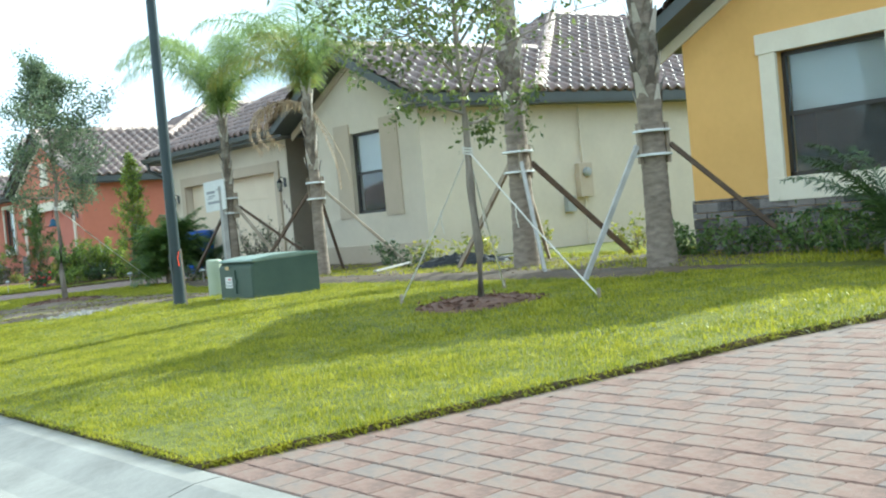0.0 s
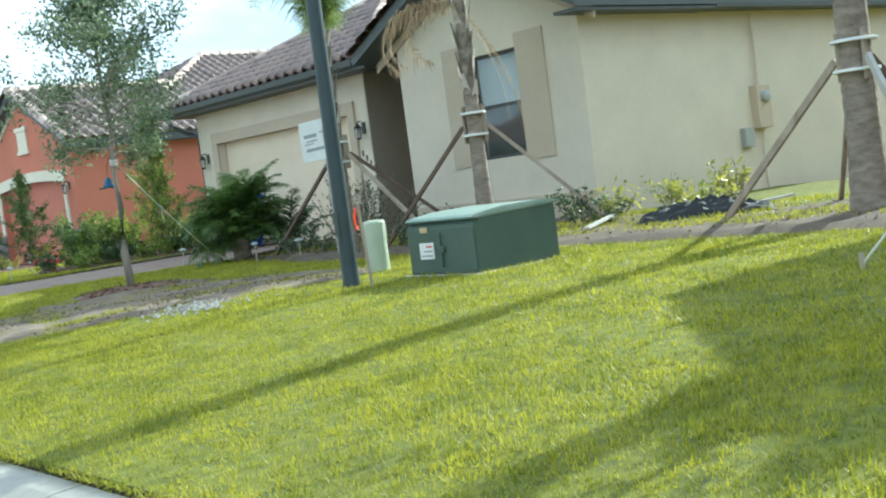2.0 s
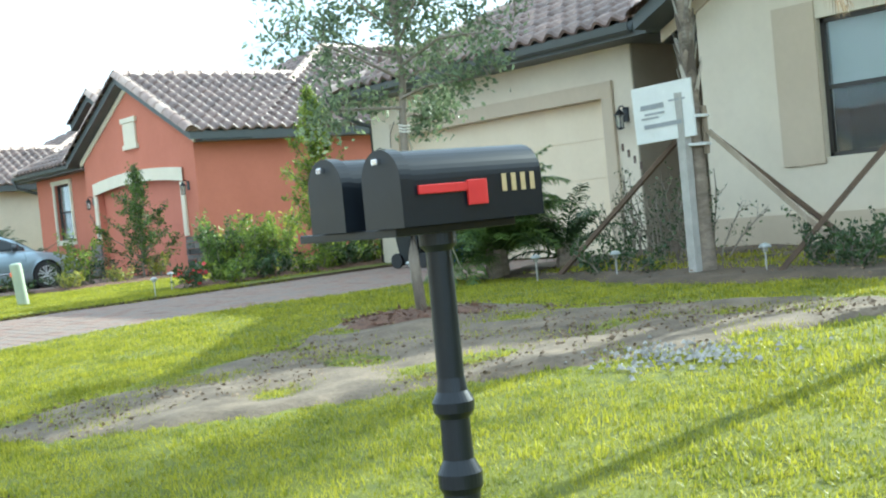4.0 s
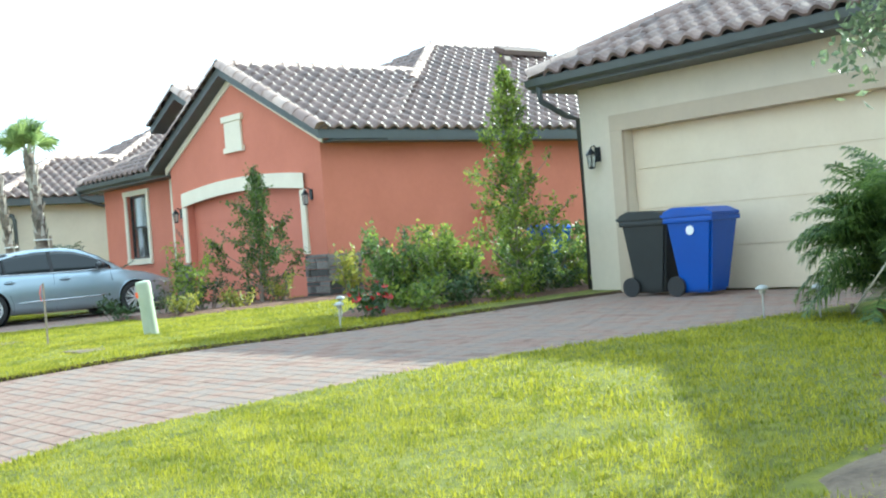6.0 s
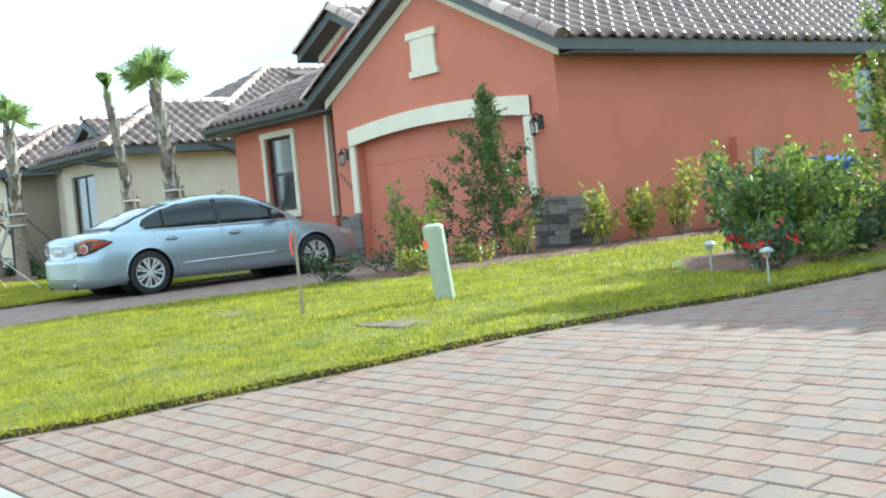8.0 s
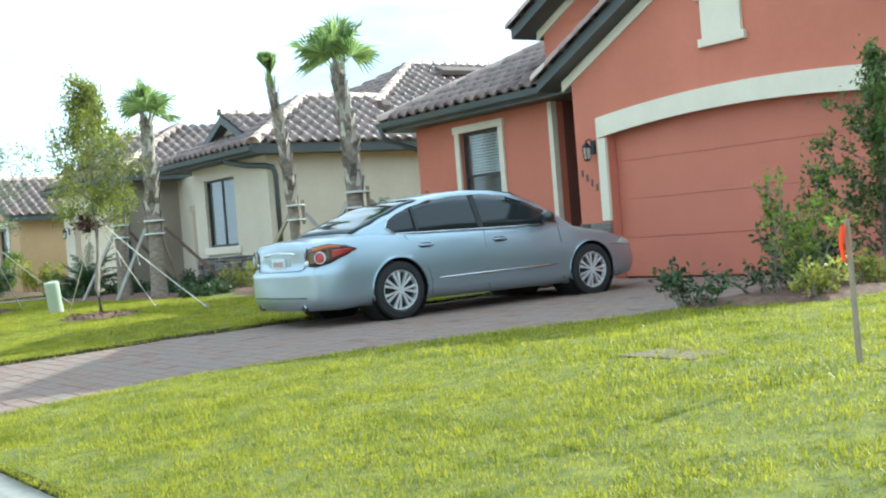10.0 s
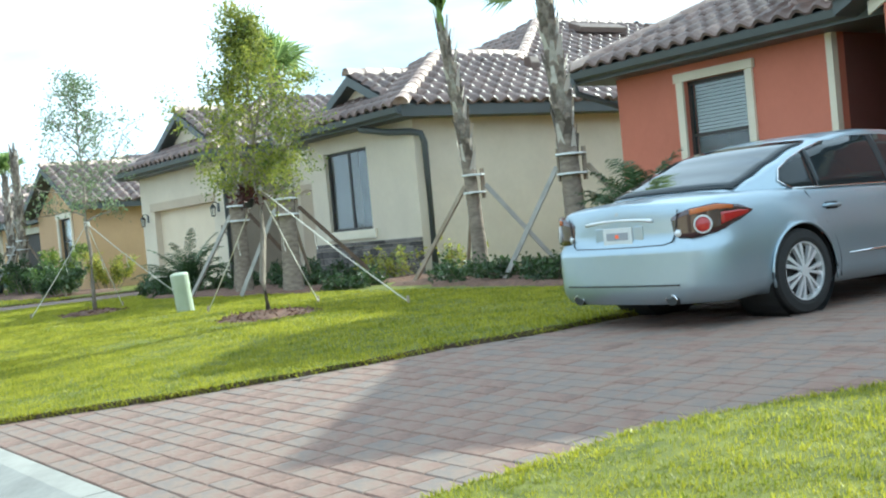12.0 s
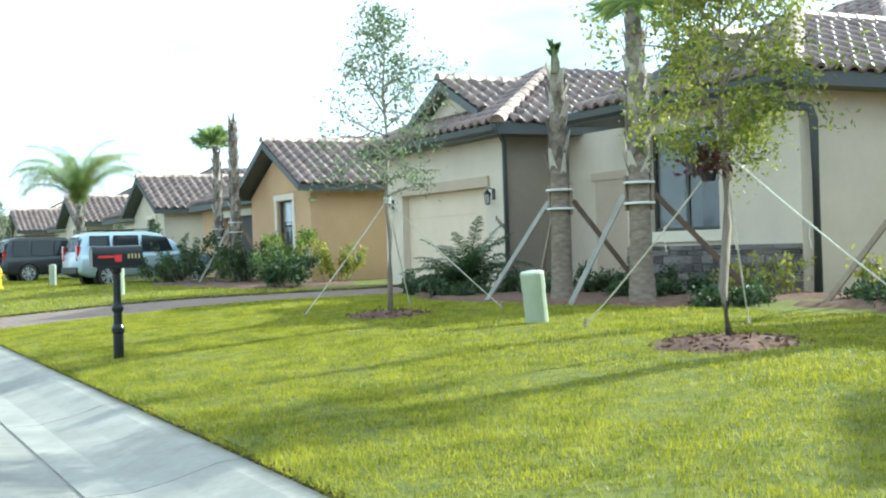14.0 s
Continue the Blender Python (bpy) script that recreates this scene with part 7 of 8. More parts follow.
def sedan(at, turn, label):
    """A silver four-door saloon, local x from its rear bumper to its nose."""
    car = thing("parked_car", at, label, "car", "parked vehicles")
    car.rotation_euler = (0, 0, radians(turn))
    L, RW = 4.66, 0.315
    AX = (0.985, 3.73)
    body, width = sedan_shell(car, L, AX, RW, 0.352)
    roof_z = [(0.50, 0.955), (0.75, 1.045), (1.0, 1.145), (1.3, 1.255), (1.6, 1.325), (1.9, 1.362), (2.2, 1.375), (2.5, 1.362), (2.75, 1.325), (3.05, 1.205), (3.35, 1.04), (3.55, 0.925)]

    def side_y(z, x):
        pinch = 0.022 + 0.13 * max(0, (1.25 - x) / 0.75) ** 1.6 + 0.05 * max(0, (x - 3.0) / 0.5)
        return 0.838 - pinch - (z - 0.88) * 0.42 - 0.18 * max(0.0, z - 1.05) ** 2

    bm = B()
    secs = []
    for i in range(61):
        x = 0.50 + 3.05 * i / 60
        zt = interp(roof_z, x)
        e = max(zt - 0.07, 0.86)
        half = [(side_y(0.84, x), 0.84)] + [(side_y(0.84 + (e - 0.84) * f, x), 0.84 + (e - 0.84) * f) for f in (0.25, 0.5, 0.75, 1.0)]
        ye = half[-1][0]
        half += [(ye - 0.018, e + 0.026), (ye - 0.055, e + 0.045), (ye * 0.80, zt - 0.012), (ye * 0.45, zt - 0.003), (0.0, zt)]
        secs.append([(x, -y, z) for y, z in half] + [(x, y, z) for y, z in half[-2::-1]])
    loft(bm, secs)
    bmesh.ops.recalc_face_normals(bm, faces=bm.faces[:])
    part("cabin", bm, M["car_paint"], body, smooth=True)

    top_line = [(0.93, 1.00), (0.98, 1.07), (1.10, 1.135), (1.30, 1.205), (1.60, 1.268), (1.95, 1.302), (2.30, 1.305), (2.60, 1.275), (2.85, 1.205), (3.10, 1.09), (3.32, 0.965)]
    belt_line = [(0.93, 0.985), (1.03, 0.925), (1.5, 0.918), (2.4, 0.908), (3.32, 0.915)]

    def glass(x0, x1, s, name):
        bm = B()
        cols = []
        m = max(4, int((x1 - x0) / 0.05))
        for i in range(m + 1):
            x = x0 + (x1 - x0) * i / m
            lo, hi = interp(belt_line, x), max(interp(top_line, x), interp(belt_line, x) + 0.004)
            cols.append([bm.verts.new((x, s * (side_y(lo + (hi - lo) * f, x) + 0.011), lo + (hi - lo) * f)) for f in (0, 0.25, 0.5, 0.75, 1)])
        for a, b in zip(cols, cols[1:]):
            for k in range(4):
                bm.faces.new((a[k], b[k], b[k + 1], a[k + 1]))
        bmesh.ops.recalc_face_normals(bm, faces=bm.faces[:])
        bmesh.ops.solidify(bm, geom=bm.faces[:], thickness=0.004)
        part(name, bm, M["car_glass"], body, smooth=True)

    for s in (-1, 1):
        glass(0.93, 1.30, s, "rear_quarter_window"), glass(1.30, 2.165, s, "rear_side_window"), glass(2.165, 3.30, s, "front_side_window")
        # blacked-out pillars between the panes
        for name, x0, x1, out in (("door_pillar", 2.13, 2.20, 0.014), ("quarter_pillar", 1.292, 1.308, 0.014)):
            bm = B()
            v = []
            for x in (x0, x1):
                for f in (0, 0.33, 0.66, 1):
                    z = interp(belt_line, x) + (interp(top_line, x) - interp(belt_line, x)) * f
                    v.append(bm.verts.new((x, s * (side_y(z, x) + out), z)))
            for k in range(3):
                bm.faces.new((v[k], v[4 + k], v[5 + k], v[k + 1]))
            bmesh.ops.recalc_face_normals(bm, faces=bm.faces[:])
            bmesh.ops.solidify(bm, geom=bm.faces[:], thickness=0.006)
            part(name, bm, M["black_matte"], body)
        bm = B()
        tube(bm, [(x, s * (side_y(interp(belt_line, x), x) + 0.016), interp(belt_line, x) - 0.004) for x in [1.03 + 0.12 * k for k in range(20)]], 0.0075, 6)
        part("belt_chrome", bm, M["chrome"], body, smooth=True)
        bm = B()
        arc = [(x, interp(top_line, x) + 0.006) for x in (0.94, 0.98, 1.04, 1.10, 1.2, 1.3, 1.45, 1.6, 1.8, 2.0, 2.3, 2.6, 2.85, 3.1, 3.3)]
        tube(bm, [(1.03, s * (side_y(0.925, 1.03) + 0.010), 0.925), (0.965, s * (side_y(0.96, 0.965) + 0.010), 0.96), (0.93, s * (side_y(0.99, 0.93) + 0.010), 0.99)] + [(x, s * (side_y(z, x) + 0.008), z) for x, z in arc[1:8]], 0.006, 6)
        part("window_chrome", bm, M["chrome"], body, smooth=True)
        for hx in (1.36, 2.37):
            bm = B()
            y = width(hx) * 0.99
            tube(bm, [(hx - 0.10, s * (y - 0.012), 0.772), (hx - 0.07, s * (y + 0.020), 0.776), (hx + 0.06, s * (y + 0.022), 0.772), (hx + 0.10, s * (y - 0.010), 0.768)], [0.011, 0.014, 0.014, 0.010], 8)
            handle = part("door_handle", bm, M["car_paint"], body, smooth=True)
            bm = B()
            box(bm, hx - 0.07, hx + 0.06, min(s * (y - 0.02), s * (y + 0.002)), max(s * (y - 0.02), s * (y + 0.002)), 0.745, 0.80, 0.012)
            part("handle_recess", bm, M["black_matte"], handle)
        for seam in ([(1.10, 0.90), (1.17, 0.80), (1.27, 0.66), (1.36, 0.52), (1.40, 0.38), (1.40, 0.24)], [(2.17, 0.89), (2.17, 0.70), (2.16, 0.45), (2.18, 0.24)], [(3.26, 0.875), (3.28, 0.70), (3.26, 0.45), (3.29, 0.24)]):
            bm = B()
            tube(bm, [(x, s * (width(x) * (0.968 + 0.032 * math.sin(math.pi * min(0.14 + 0.80 * (z - 0.27) / 0.57, 1.0))) + sum(0.016 * math.exp(-((x - a) / 0.42) ** 2) for a in AX) * max(0.0, 1 - (z - 0.27) / 0.57) ** 0.5 - 0.030 * max(0.0, (z - 0.27) / 0.57 - 0.55) ** 1.2 - 0.0015), z) for x, z in seam], 0.0035, 4)
            part("door_seam", bm, M["black_matte"], body)
        bm = B()
        tube(bm, [(x, s * (width(x) * 0.997 + 0.004), 0.405 + 0.012 * (x - 1.5)) for x in (1.50, 1.8, 2.2, 2.6, 3.0, 3.2)], [0.004, 0.011, 0.011, 0.011, 0.011, 0.005], 6)
        part("side_moulding", bm, M["chrome"], body, smooth=True)
        bm = B()
        lathe(bm, [(0.015, -0.105), (0.07, -0.085), (0.09, -0.02), (0.085, 0.04), (0.05, 0.085), (0.01, 0.095)], 16)
        bmesh.ops.transform(bm, matrix=Matrix.Translation((3.02, s * 0.965, 0.985)) @ Matrix.Rotation(math.pi / 2, 4, "X") @ Matrix.Diagonal((0.8, 0.78, 1.0, 1)), verts=bm.verts[:])
        tube(bm, [(3.10, s * 0.80, 0.94), (3.04, s * 0.93, 0.965)], [0.035, 0.03], 8)
        part("door_mirror", bm, M["car_dark"], body, smooth=True)
        # tail lamp: a smoked housing wrapped round the corner, with ring, amber and red lenses
        def corner(u, z, out):
            """A point on the lamp's face: u from 0 at the boot lid to 1 at the tip on the flank."""
            x = 0.055 + 0.42 * max(0.0, u - 0.18) ** 1.35 / 0.82 ** 1.35
            y = width(max(x - 0.05, 0.0)) + 0.012
            if u < 0.18:
                x, y = 0.055 - 0.012 * (0.18 - u) / 0.18, width(0.0) + 0.012 - 0.14 * (0.18 - u) / 0.18
            nx, ny = (-1.0 + 1.1 * u, 0.35 + 0.75 * u)
            d = math.hypot(nx, ny)
            return (x + nx / d * out, s * (y + ny / d * out), z)
        low = [(0.0, 0.645), (0.18, 0.635), (0.5, 0.665), (0.8, 0.735), (1.0, 0.795)]
        high = [(0.0, 0.775), (0.18, 0.845), (0.5, 0.868), (0.8, 0.845), (1.0, 0.80)]
        def lens(u0, u1, f0, f1, out, mat, name, parent):
            bm = B()
            cols = []
            for i in range(11):
                u = u0 + (u1 - u0) * i / 10
                za, zb = interp(low, u), interp(high, u)
                cols.append([bm.verts.new(corner(u, za + (zb - za) * (f0 + (f1 - f0) * k / 5), out)) for k in range(6)])
            for a, b in zip(cols, cols[1:]):
                for k in range(5):
                    bm.faces.new((a[k], b[k], b[k + 1], a[k + 1]))
            bmesh.ops.recalc_face_normals(bm, faces=bm.faces[:])
            bmesh.ops.solidify(bm, geom=bm.faces[:], thickness=0.01)
            return part(name, bm, M[mat], parent, smooth=True)
        lamp = lens(0.0, 1.0, 0.0, 1.0, 0.008, "lamp_housing", "tail_lamp", body)
        lens(0.20, 0.72, 0.78, 0.96, 0.016, "tail_amber", "turn_lens", lamp)
        lens(0.56, 0.93, 0.22, 0.66, 0.016, "tail_red", "side_lens", lamp)
        c = Vector(corner(0.34, 0.728, 0.014))
        d = Vector((-0.80, s * 0.60, 0.04)).normalized()
        q = Matrix.Translation(c) @ d.to_track_quat("Z", "Y").to_matrix().to_4x4()
        bm = B()
        lathe(bm, [(0.054, -0.03), (0.054, 0.004), (0.036, 0.010), (0.004, 0.012)], 22)
        bmesh.ops.transform(bm, matrix=q, verts=bm.verts[:])
        part("stop_lens", bm, M["tail_red"], lamp)
        bm = B()
        lathe(bm, [(0.055, -0.03), (0.066, 0.002), (0.064, 0.010), (0.053, 0.013)], 22)
        bmesh.ops.delete(bm, geom=[f for f in bm.faces if len(f.verts) > 4], context="FACES")
        bmesh.ops.transform(bm, matrix=q, verts=bm.verts[:])
        part("lens_ring", bm, M["plate"], lamp)
        bm = B()
        lathe(bm, [(0.026, -0.03), (0.026, 0.006), (0.004, 0.012)], 16)
        bmesh.ops.transform(bm, matrix=Matrix.Translation(Vector(corner(0.10, 0.678, 0.012))) @ d.to_track_quat("Z", "Y").to_matrix().to_4x4(), verts=bm.verts[:])
        part("reverse_lens", bm, M["rim"], lamp)
        bm = B()
        lathe(bm, [(0.040, 0.0), (0.042, 0.02), (0.04, 0.26)], 16)
        bmesh.ops.transform(bm, matrix=Matrix.Translation((-0.004, s * 0.50, 0.205)) @ Matrix.Rotation(math.pi / 2, 4, "Y") @ Matrix.Diagonal((0.85, 1.3, 1, 1)), verts=bm.verts[:])
        tip = part("exhaust_tip", bm, M["black_matte"], body, smooth=False)
        bm = B()
        tube(bm, [(-0.006, s * 0.50 + 0.058 * math.cos(a), 0.205 + 0.040 * math.sin(a)) for a in [math.pi * k / 10 for k in range(11)]], 0.006, 6)
        part("tip_rim", bm, M["chrome"], tip, smooth=True)
        for ax in AX:
            wheel(car, ax, s * 0.785, RW, s, 0.215, 7, 0.2)
        bm = B()
        cols = []
        for i in range(9):
            x = 4.02 + 0.52 * i / 8
            cols.append([bm.verts.new((x + 0.004, s * (width(x) * 0.985 + 0.006 - 0.05 * k / 3), 0.57 + 0.03 * (1 - i / 8) + (0.13 - 0.008 * i) * k / 3)) for k in range(4)])
        for a, b in zip(cols, cols[1:]):
            for k in range(3):
                bm.faces.new((a[k], b[k], b[k + 1], a[k + 1]))
        bmesh.ops.recalc_face_normals(bm, faces=bm.faces[:])
        bmesh.ops.solidify(bm, geom=bm.faces[:], thickness=0.01)
        part("headlamp", bm, M["lamp_glass"], body, smooth=True)

    def screen(name, stations):
        bm = B()
        rows = []
        for x, hw in stations:
            zt = interp(roof_z, x)
            rows.append([bm.verts.new((x, hw * k / 6, zt + 0.010 - 0.016 * abs(k / 6) ** 3)) for k in range(-6, 7)])
        for a, b in zip(rows, rows[1:]):
            for k in range(12):
                bm.faces.new((a[k], b[k], b[k + 1], a[k + 1]))
        bmesh.ops.recalc_face_normals(bm, faces=bm.faces[:])
        bmesh.ops.solidify(bm, geom=bm.faces[:], thickness=0.005)
        part(name, bm, M["car_glass"], body, smooth=True)

    screen("rear_window", [(0.56 + 0.1 * k, 0.64 - 0.006 * k) for k in range(10)])
    screen("windscreen", [(2.72 + 0.08 * k, 0.56 + 0.011 * k) for k in range(10)])
    # boot lid: seam, spoiler edge, plate recess, plate, chrome bar, badge
    tail = -0.055
    bm = B()
    tube(bm, [(tail + 0.066, y, 0.80 - 0.02 * (abs(y) / 0.36) ** 2) for y in [-0.36 + 0.06 * k for k in range(13)]], 0.014, 8)
    part("chrome_bar", bm, M["rim"], body, smooth=True)
    bm = B()
    box(bm, tail + 0.058, tail + 0.09, -0.26, 0.26, 0.612, 0.755, 0.012)
    part("plate_recess", bm, M["car_paint"], body)
    bm = B()
    box(bm, tail + 0.046, tail + 0.060, -0.155, 0.155, 0.618, 0.746, 0.006)
    plate = part("number_plate", bm, M["plate"], body)
    bm = B()
    box(bm, tail + 0.042, tail + 0.0455, -0.115, 0.115, 0.656, 0.711)
    part("plate_bar", bm, M["grey_bar"], plate)
    bm = B()
    box(bm, tail + 0.040, tail + 0.0445, -0.018, 0.018, 0.670, 0.696)
    part("plate_emblem", bm, M["orange_flag"], plate)
    bm = B()
    lathe(bm, [(0.038, 0), (0.038, 0.010), (0.018, 0.013)], 18)
    bmesh.ops.transform(bm, matrix=Matrix.Translation((tail + 0.074, 0, 0.868)) @ Matrix.Rotation(-math.pi / 2 + 0.25, 4, "Y"), verts=bm.verts[:])
    part("badge", bm, M["meter"], body)
    bm = B()
    seam = [(-0.585, 0.845), (-0.575, 0.78), (-0.555, 0.68), (-0.53, 0.62), (-0.47, 0.602), (-0.25, 0.598), (0.0, 0.597), (0.25, 0.598), (0.47, 0.602), (0.53, 0.62), (0.555, 0.68), (0.575, 0.78), (0.585, 0.845)]
    tube(bm, [(tail * (1 - (y / 0.63) ** 2) ** 0.8 + 0.052 * min((z - 0.58) / 0.05, 1.0), y, z) for y, z in seam], 0.005, 4)
    part("boot_seam", bm, M["black_matte"], body)
    bm = B()
    tube(bm, [(tail * (1 - (y / 0.64) ** 2) ** 0.8 - 0.001, y, 0.315) for y in [-0.60 + 0.1 * k for k in range(13)]], 0.006, 5)
    part("bumper_crease", bm, M["black_matte"], body)
    return car


sedan((5.97, 38.78, 0.392), 0.0, "silver four-door saloon car parked on the paver driveway")


def estate_car(at, turn, label, paint, L=4.5, top=1.66, name="parked_suv", carrier=False):
    """A boxy estate, local x from its tail to its nose."""
    car = thing(name, at, label, "car", "parked vehicles")
    car.rotation_euler = (0, 0, radians(turn))
    spec = {"r": 0.35, "w": [(0.0, 0.80), (0.1, 0.88), (4.0, 0.88), (L, 0.72)], "top": [(0.0, 1.0), (3.0, 1.08), (3.4, 1.05), (4.3, 0.92), (L, 0.75)], "shoulder": [(0, 0.95), (3.2, 0.98), (4.2, 0.86), (L, 0.66)],
            "bottom": [(0, 0.42), (0.3, 0.30), (4.0, 0.28), (L, 0.38)], "wt": [(0, 0.78), (0.2, 0.84), (3.4, 0.84), (L, 0.62)]}
    body = car_shell(car, L, spec, paint, (0.9, 3.55), 0.40)
    roof_z = [(0.03, 1.0), (0.12, 1.3), (0.3, top - 0.05), (0.7, top), (2.1, top), (2.5, top - 0.06), (2.9, 1.4), (3.4, 1.06)]
    bm = B()
    secs = []
    for i in range(30):
        x = 0.03 + 3.37 * i / 29
        zt = interp(roof_z, x)
        e = zt - 0.06
        half = [(0.83, 0.92), (0.80 - 0.10 * max(e - 1.0, 0), 0.5 * (e + 0.92)), (0.80 - 0.22 * max(e - 1.0, 0), e), (0.62, zt - 0.01), (0, zt)]
        secs.append([(x, -y, z) for y, z in half] + [(x, y, z) for y, z in half[-2::-1]])
    loft(bm, secs)
    bmesh.ops.recalc_face_normals(bm, faces=bm.faces[:])
    part("cabin", bm, paint, body, smooth=True)
    for s in (-1, 1):
        for a, b in ((0.35, 0.98), (1.06, 1.86), (1.94, 2.75)):
            bm = B()
            hi = top - 0.12 if b < 2.4 else top - 0.2
            pts = [(a, s * 0.825, 1.03), (b + (0.18 if b > 2.4 else 0), s * 0.825, 1.03), (b, s * (0.80 - 0.22 * (hi - 1.0) + 0.055), hi), (a + 0.03, s * (0.80 - 0.22 * (top - 1.12) + 0.05), top - 0.12)]
            slab(bm, pts if s < 0 else pts[::-1], 0.012)
            part("side_window", bm, M["car_glass"], body)
        bm = B()
        box(bm, -0.02, 0.08, s * 0.70 - 0.08, s * 0.70 + 0.08, 0.80, 1.25, 0.02)
        part("tail_lamp", bm, M["tail_red"], body)
        bm = B()
        bar(bm, (0.5, s * 0.58, top + 0.05), (2.2, s * 0.58, top + 0.05), 0.03, 0.03)
        part("roof_rail", bm, M["black_matte"], body)
        for ax in (0.9, 3.55):
            wheel(car, ax, s * 0.79, 0.35, s)
    bm = B()
    v = [bm.verts.new(p) for p in ((0.03, -0.62, 1.08), (0.03, 0.62, 1.08), (0.16, 0.55, top - 0.14), (0.16, -0.55, top - 0.14))]
    bm.faces.new(v)
    bmesh.ops.solidify(bm, geom=bm.faces[:], thickness=0.03)
    part("rear_window", bm, M["car_glass"], body)
    bm = B()
    box(bm, -0.06, 0.12, -0.78, 0.78, 0.42, 0.62, 0.03)
    part("rear_bumper", bm, M["black_matte"], body)
    if carrier:
        bm = B()
        lathe(bm, [(0.30, -0.16), (0.33, -0.12), (0.33, -0.02), (0.30, 0.0)], 20)
        bmesh.ops.transform(bm, matrix=Matrix.Translation((-0.02, 0, 0.98)) @ Matrix.Rotation(math.pi / 2, 4, "Y"), verts=bm.verts[:])
        part("spare_wheel_cover", bm, M["black_matte"], body)
    return car


estate_car((6.2, 74.6, 0.36), 6.0, "pale blue estate car parked on a far driveway", M["car_blue"])
estate_car((5.6, 86.5, 0.36), 8.0, "dark estate car parked on a distant driveway", M["car_dark"], top=1.75, carrier=True)

hydrant = thing("fire_hydrant", on(4.5, 77.5), "yellow fire hydrant on the verge", "hydrant")
bm = B()
lathe(bm, [(0.16, 0), (0.16, 0.05), (0.10, 0.07), (0.10, 0.50), (0.14, 0.52), (0.14, 0.56), (0.11, 0.60), (0.08, 0.68), (0.03, 0.72), (0.03, 0.76)], 16)
part("barrel", bm, M["yellow"], hydrant)
for a in (0, math.pi / 2, math.pi):
    bm = B()
    rod(bm, (0.08 * math.cos(a), 0.08 * math.sin(a), 0.42), (0.18 * math.cos(a), 0.18 * math.sin(a), 0.42), 0.055, n=10)
    part("outlet", bm, M["yellow"], hydrant)


# ---- beds, bare soil, grass ----
def patch(name, outline, lift, mat, label, category, step=0.2, rough=0.02):
    """A flat irregular patch of ground cover that follows the lie of the land."""
    x0, x1 = min(p[0] for p in outline), max(p[0] for p in outline)
    y0, y1 = min(p[1] for p in outline), max(p[1] for p in outline)
    nx, ny = int((x1 - x0) / step) + 1, int((y1 - y0) / step) + 1
    bm = B()
    vs = {}
    def vert(i, j):
        if (i, j) not in vs:
            x, y = x0 + i * step, y0 + j * step
            w = noise.noise(Vector((x * 1.7, y * 1.7, 3.0)))
            rim = not all(inside(outline, x + a * step, y + b * step) for a in (-0.5, 0.5) for b in (-0.5, 0.5))
            vs[i, j] = bm.verts.new((x + 0.09 * w, y + 0.09 * noise.noise(Vector((x * 1.3, y * 1.9, 9.0))), lie(x) + TURF + (-0.02 if rim else lift + rough * w)))
        return vs[i, j]
    for i in range(nx):
        for j in range(ny):
            if inside(outline, x0 + (i + 0.5) * step, y0 + (j + 0.5) * step):
                bm.faces.new((vert(i, j), vert(i + 1, j), vert(i + 1, j + 1), vert(i, j + 1)))
    ob = part(name, bm, mat, None, smooth=True, kind="structure")
    return tagged(ob, label, category)


SAND = [(2.3, 17.6), (3.2, 16.8), (4.2, 16.0), (5.2, 15.3), (6.4, 15.0), (7.2, 15.4), (7.1, 16.6), (6.6, 18.0), (6.8, 19.2), (6.3, 19.9), (5.4, 19.7), (4.6, 19.0), (3.8, 18.9), (2.8, 18.9), (2.0, 18.6)]
BEDS = [[(8.3, 8.0), (9.8, 7.3), (11.0, 5.0), (11.0, 9.7), (11.0, 15.4), (11.75, 16.5), (11.75, 20.6), (13.6, 20.7), (13.6, 21.9), (10.4, 22.2), (8.9, 22.0), (8.6, 20.2), (8.0, 18.6), (8.2, 16.0), (8.3, 12.0)],
        [(8.6, 28.3), (12.2, 28.05), (14.5, 28.1), (14.5, 30.2), (9.4, 30.2), (8.5, 29.4)],
        [(7.6, 34.8), (8.4, 33.5), (10.5, 33.4), (12.0, 33.3), (18.0, 33.3), (18.0, 34.4), (11.85, 34.5), (11.7, 34.9), (9.0, 35.0)],
        [(9.0, 41.2), (12.4, 40.8), (12.4, 45.6), (11.6, 48.3), (9.6, 48.2), (9.2, 45.5), (8.9, 43.0)],
        [(8.6, 49.0), (11.3, 48.6), (11.3, 53.5), (12.1, 53.6), (12.1, 56.4), (10.6, 56.5), (8.6, 56.4), (8.0, 54.5), (8.2, 51.5)],
        [(8.2, 62.4), (10.4, 62.2), (10.5, 70.2), (9.0, 72.0), (7.6, 71.0)]]
patch("bare_soil", SAND, 0.015, M["dirt"], "bare sandy soil with thin grass round the oak", "soil", step=0.12, rough=0.045)
for k, b in enumerate(BEDS):
    patch("planting_bed", b, 0.05, M["mulch"] if k else M["bed_soil"], "dark bark-mulched planting bed" if k else "sandy planting bed with litter along the beige house", "flower bed", rough=0.035)

rng = np.random.default_rng(77)
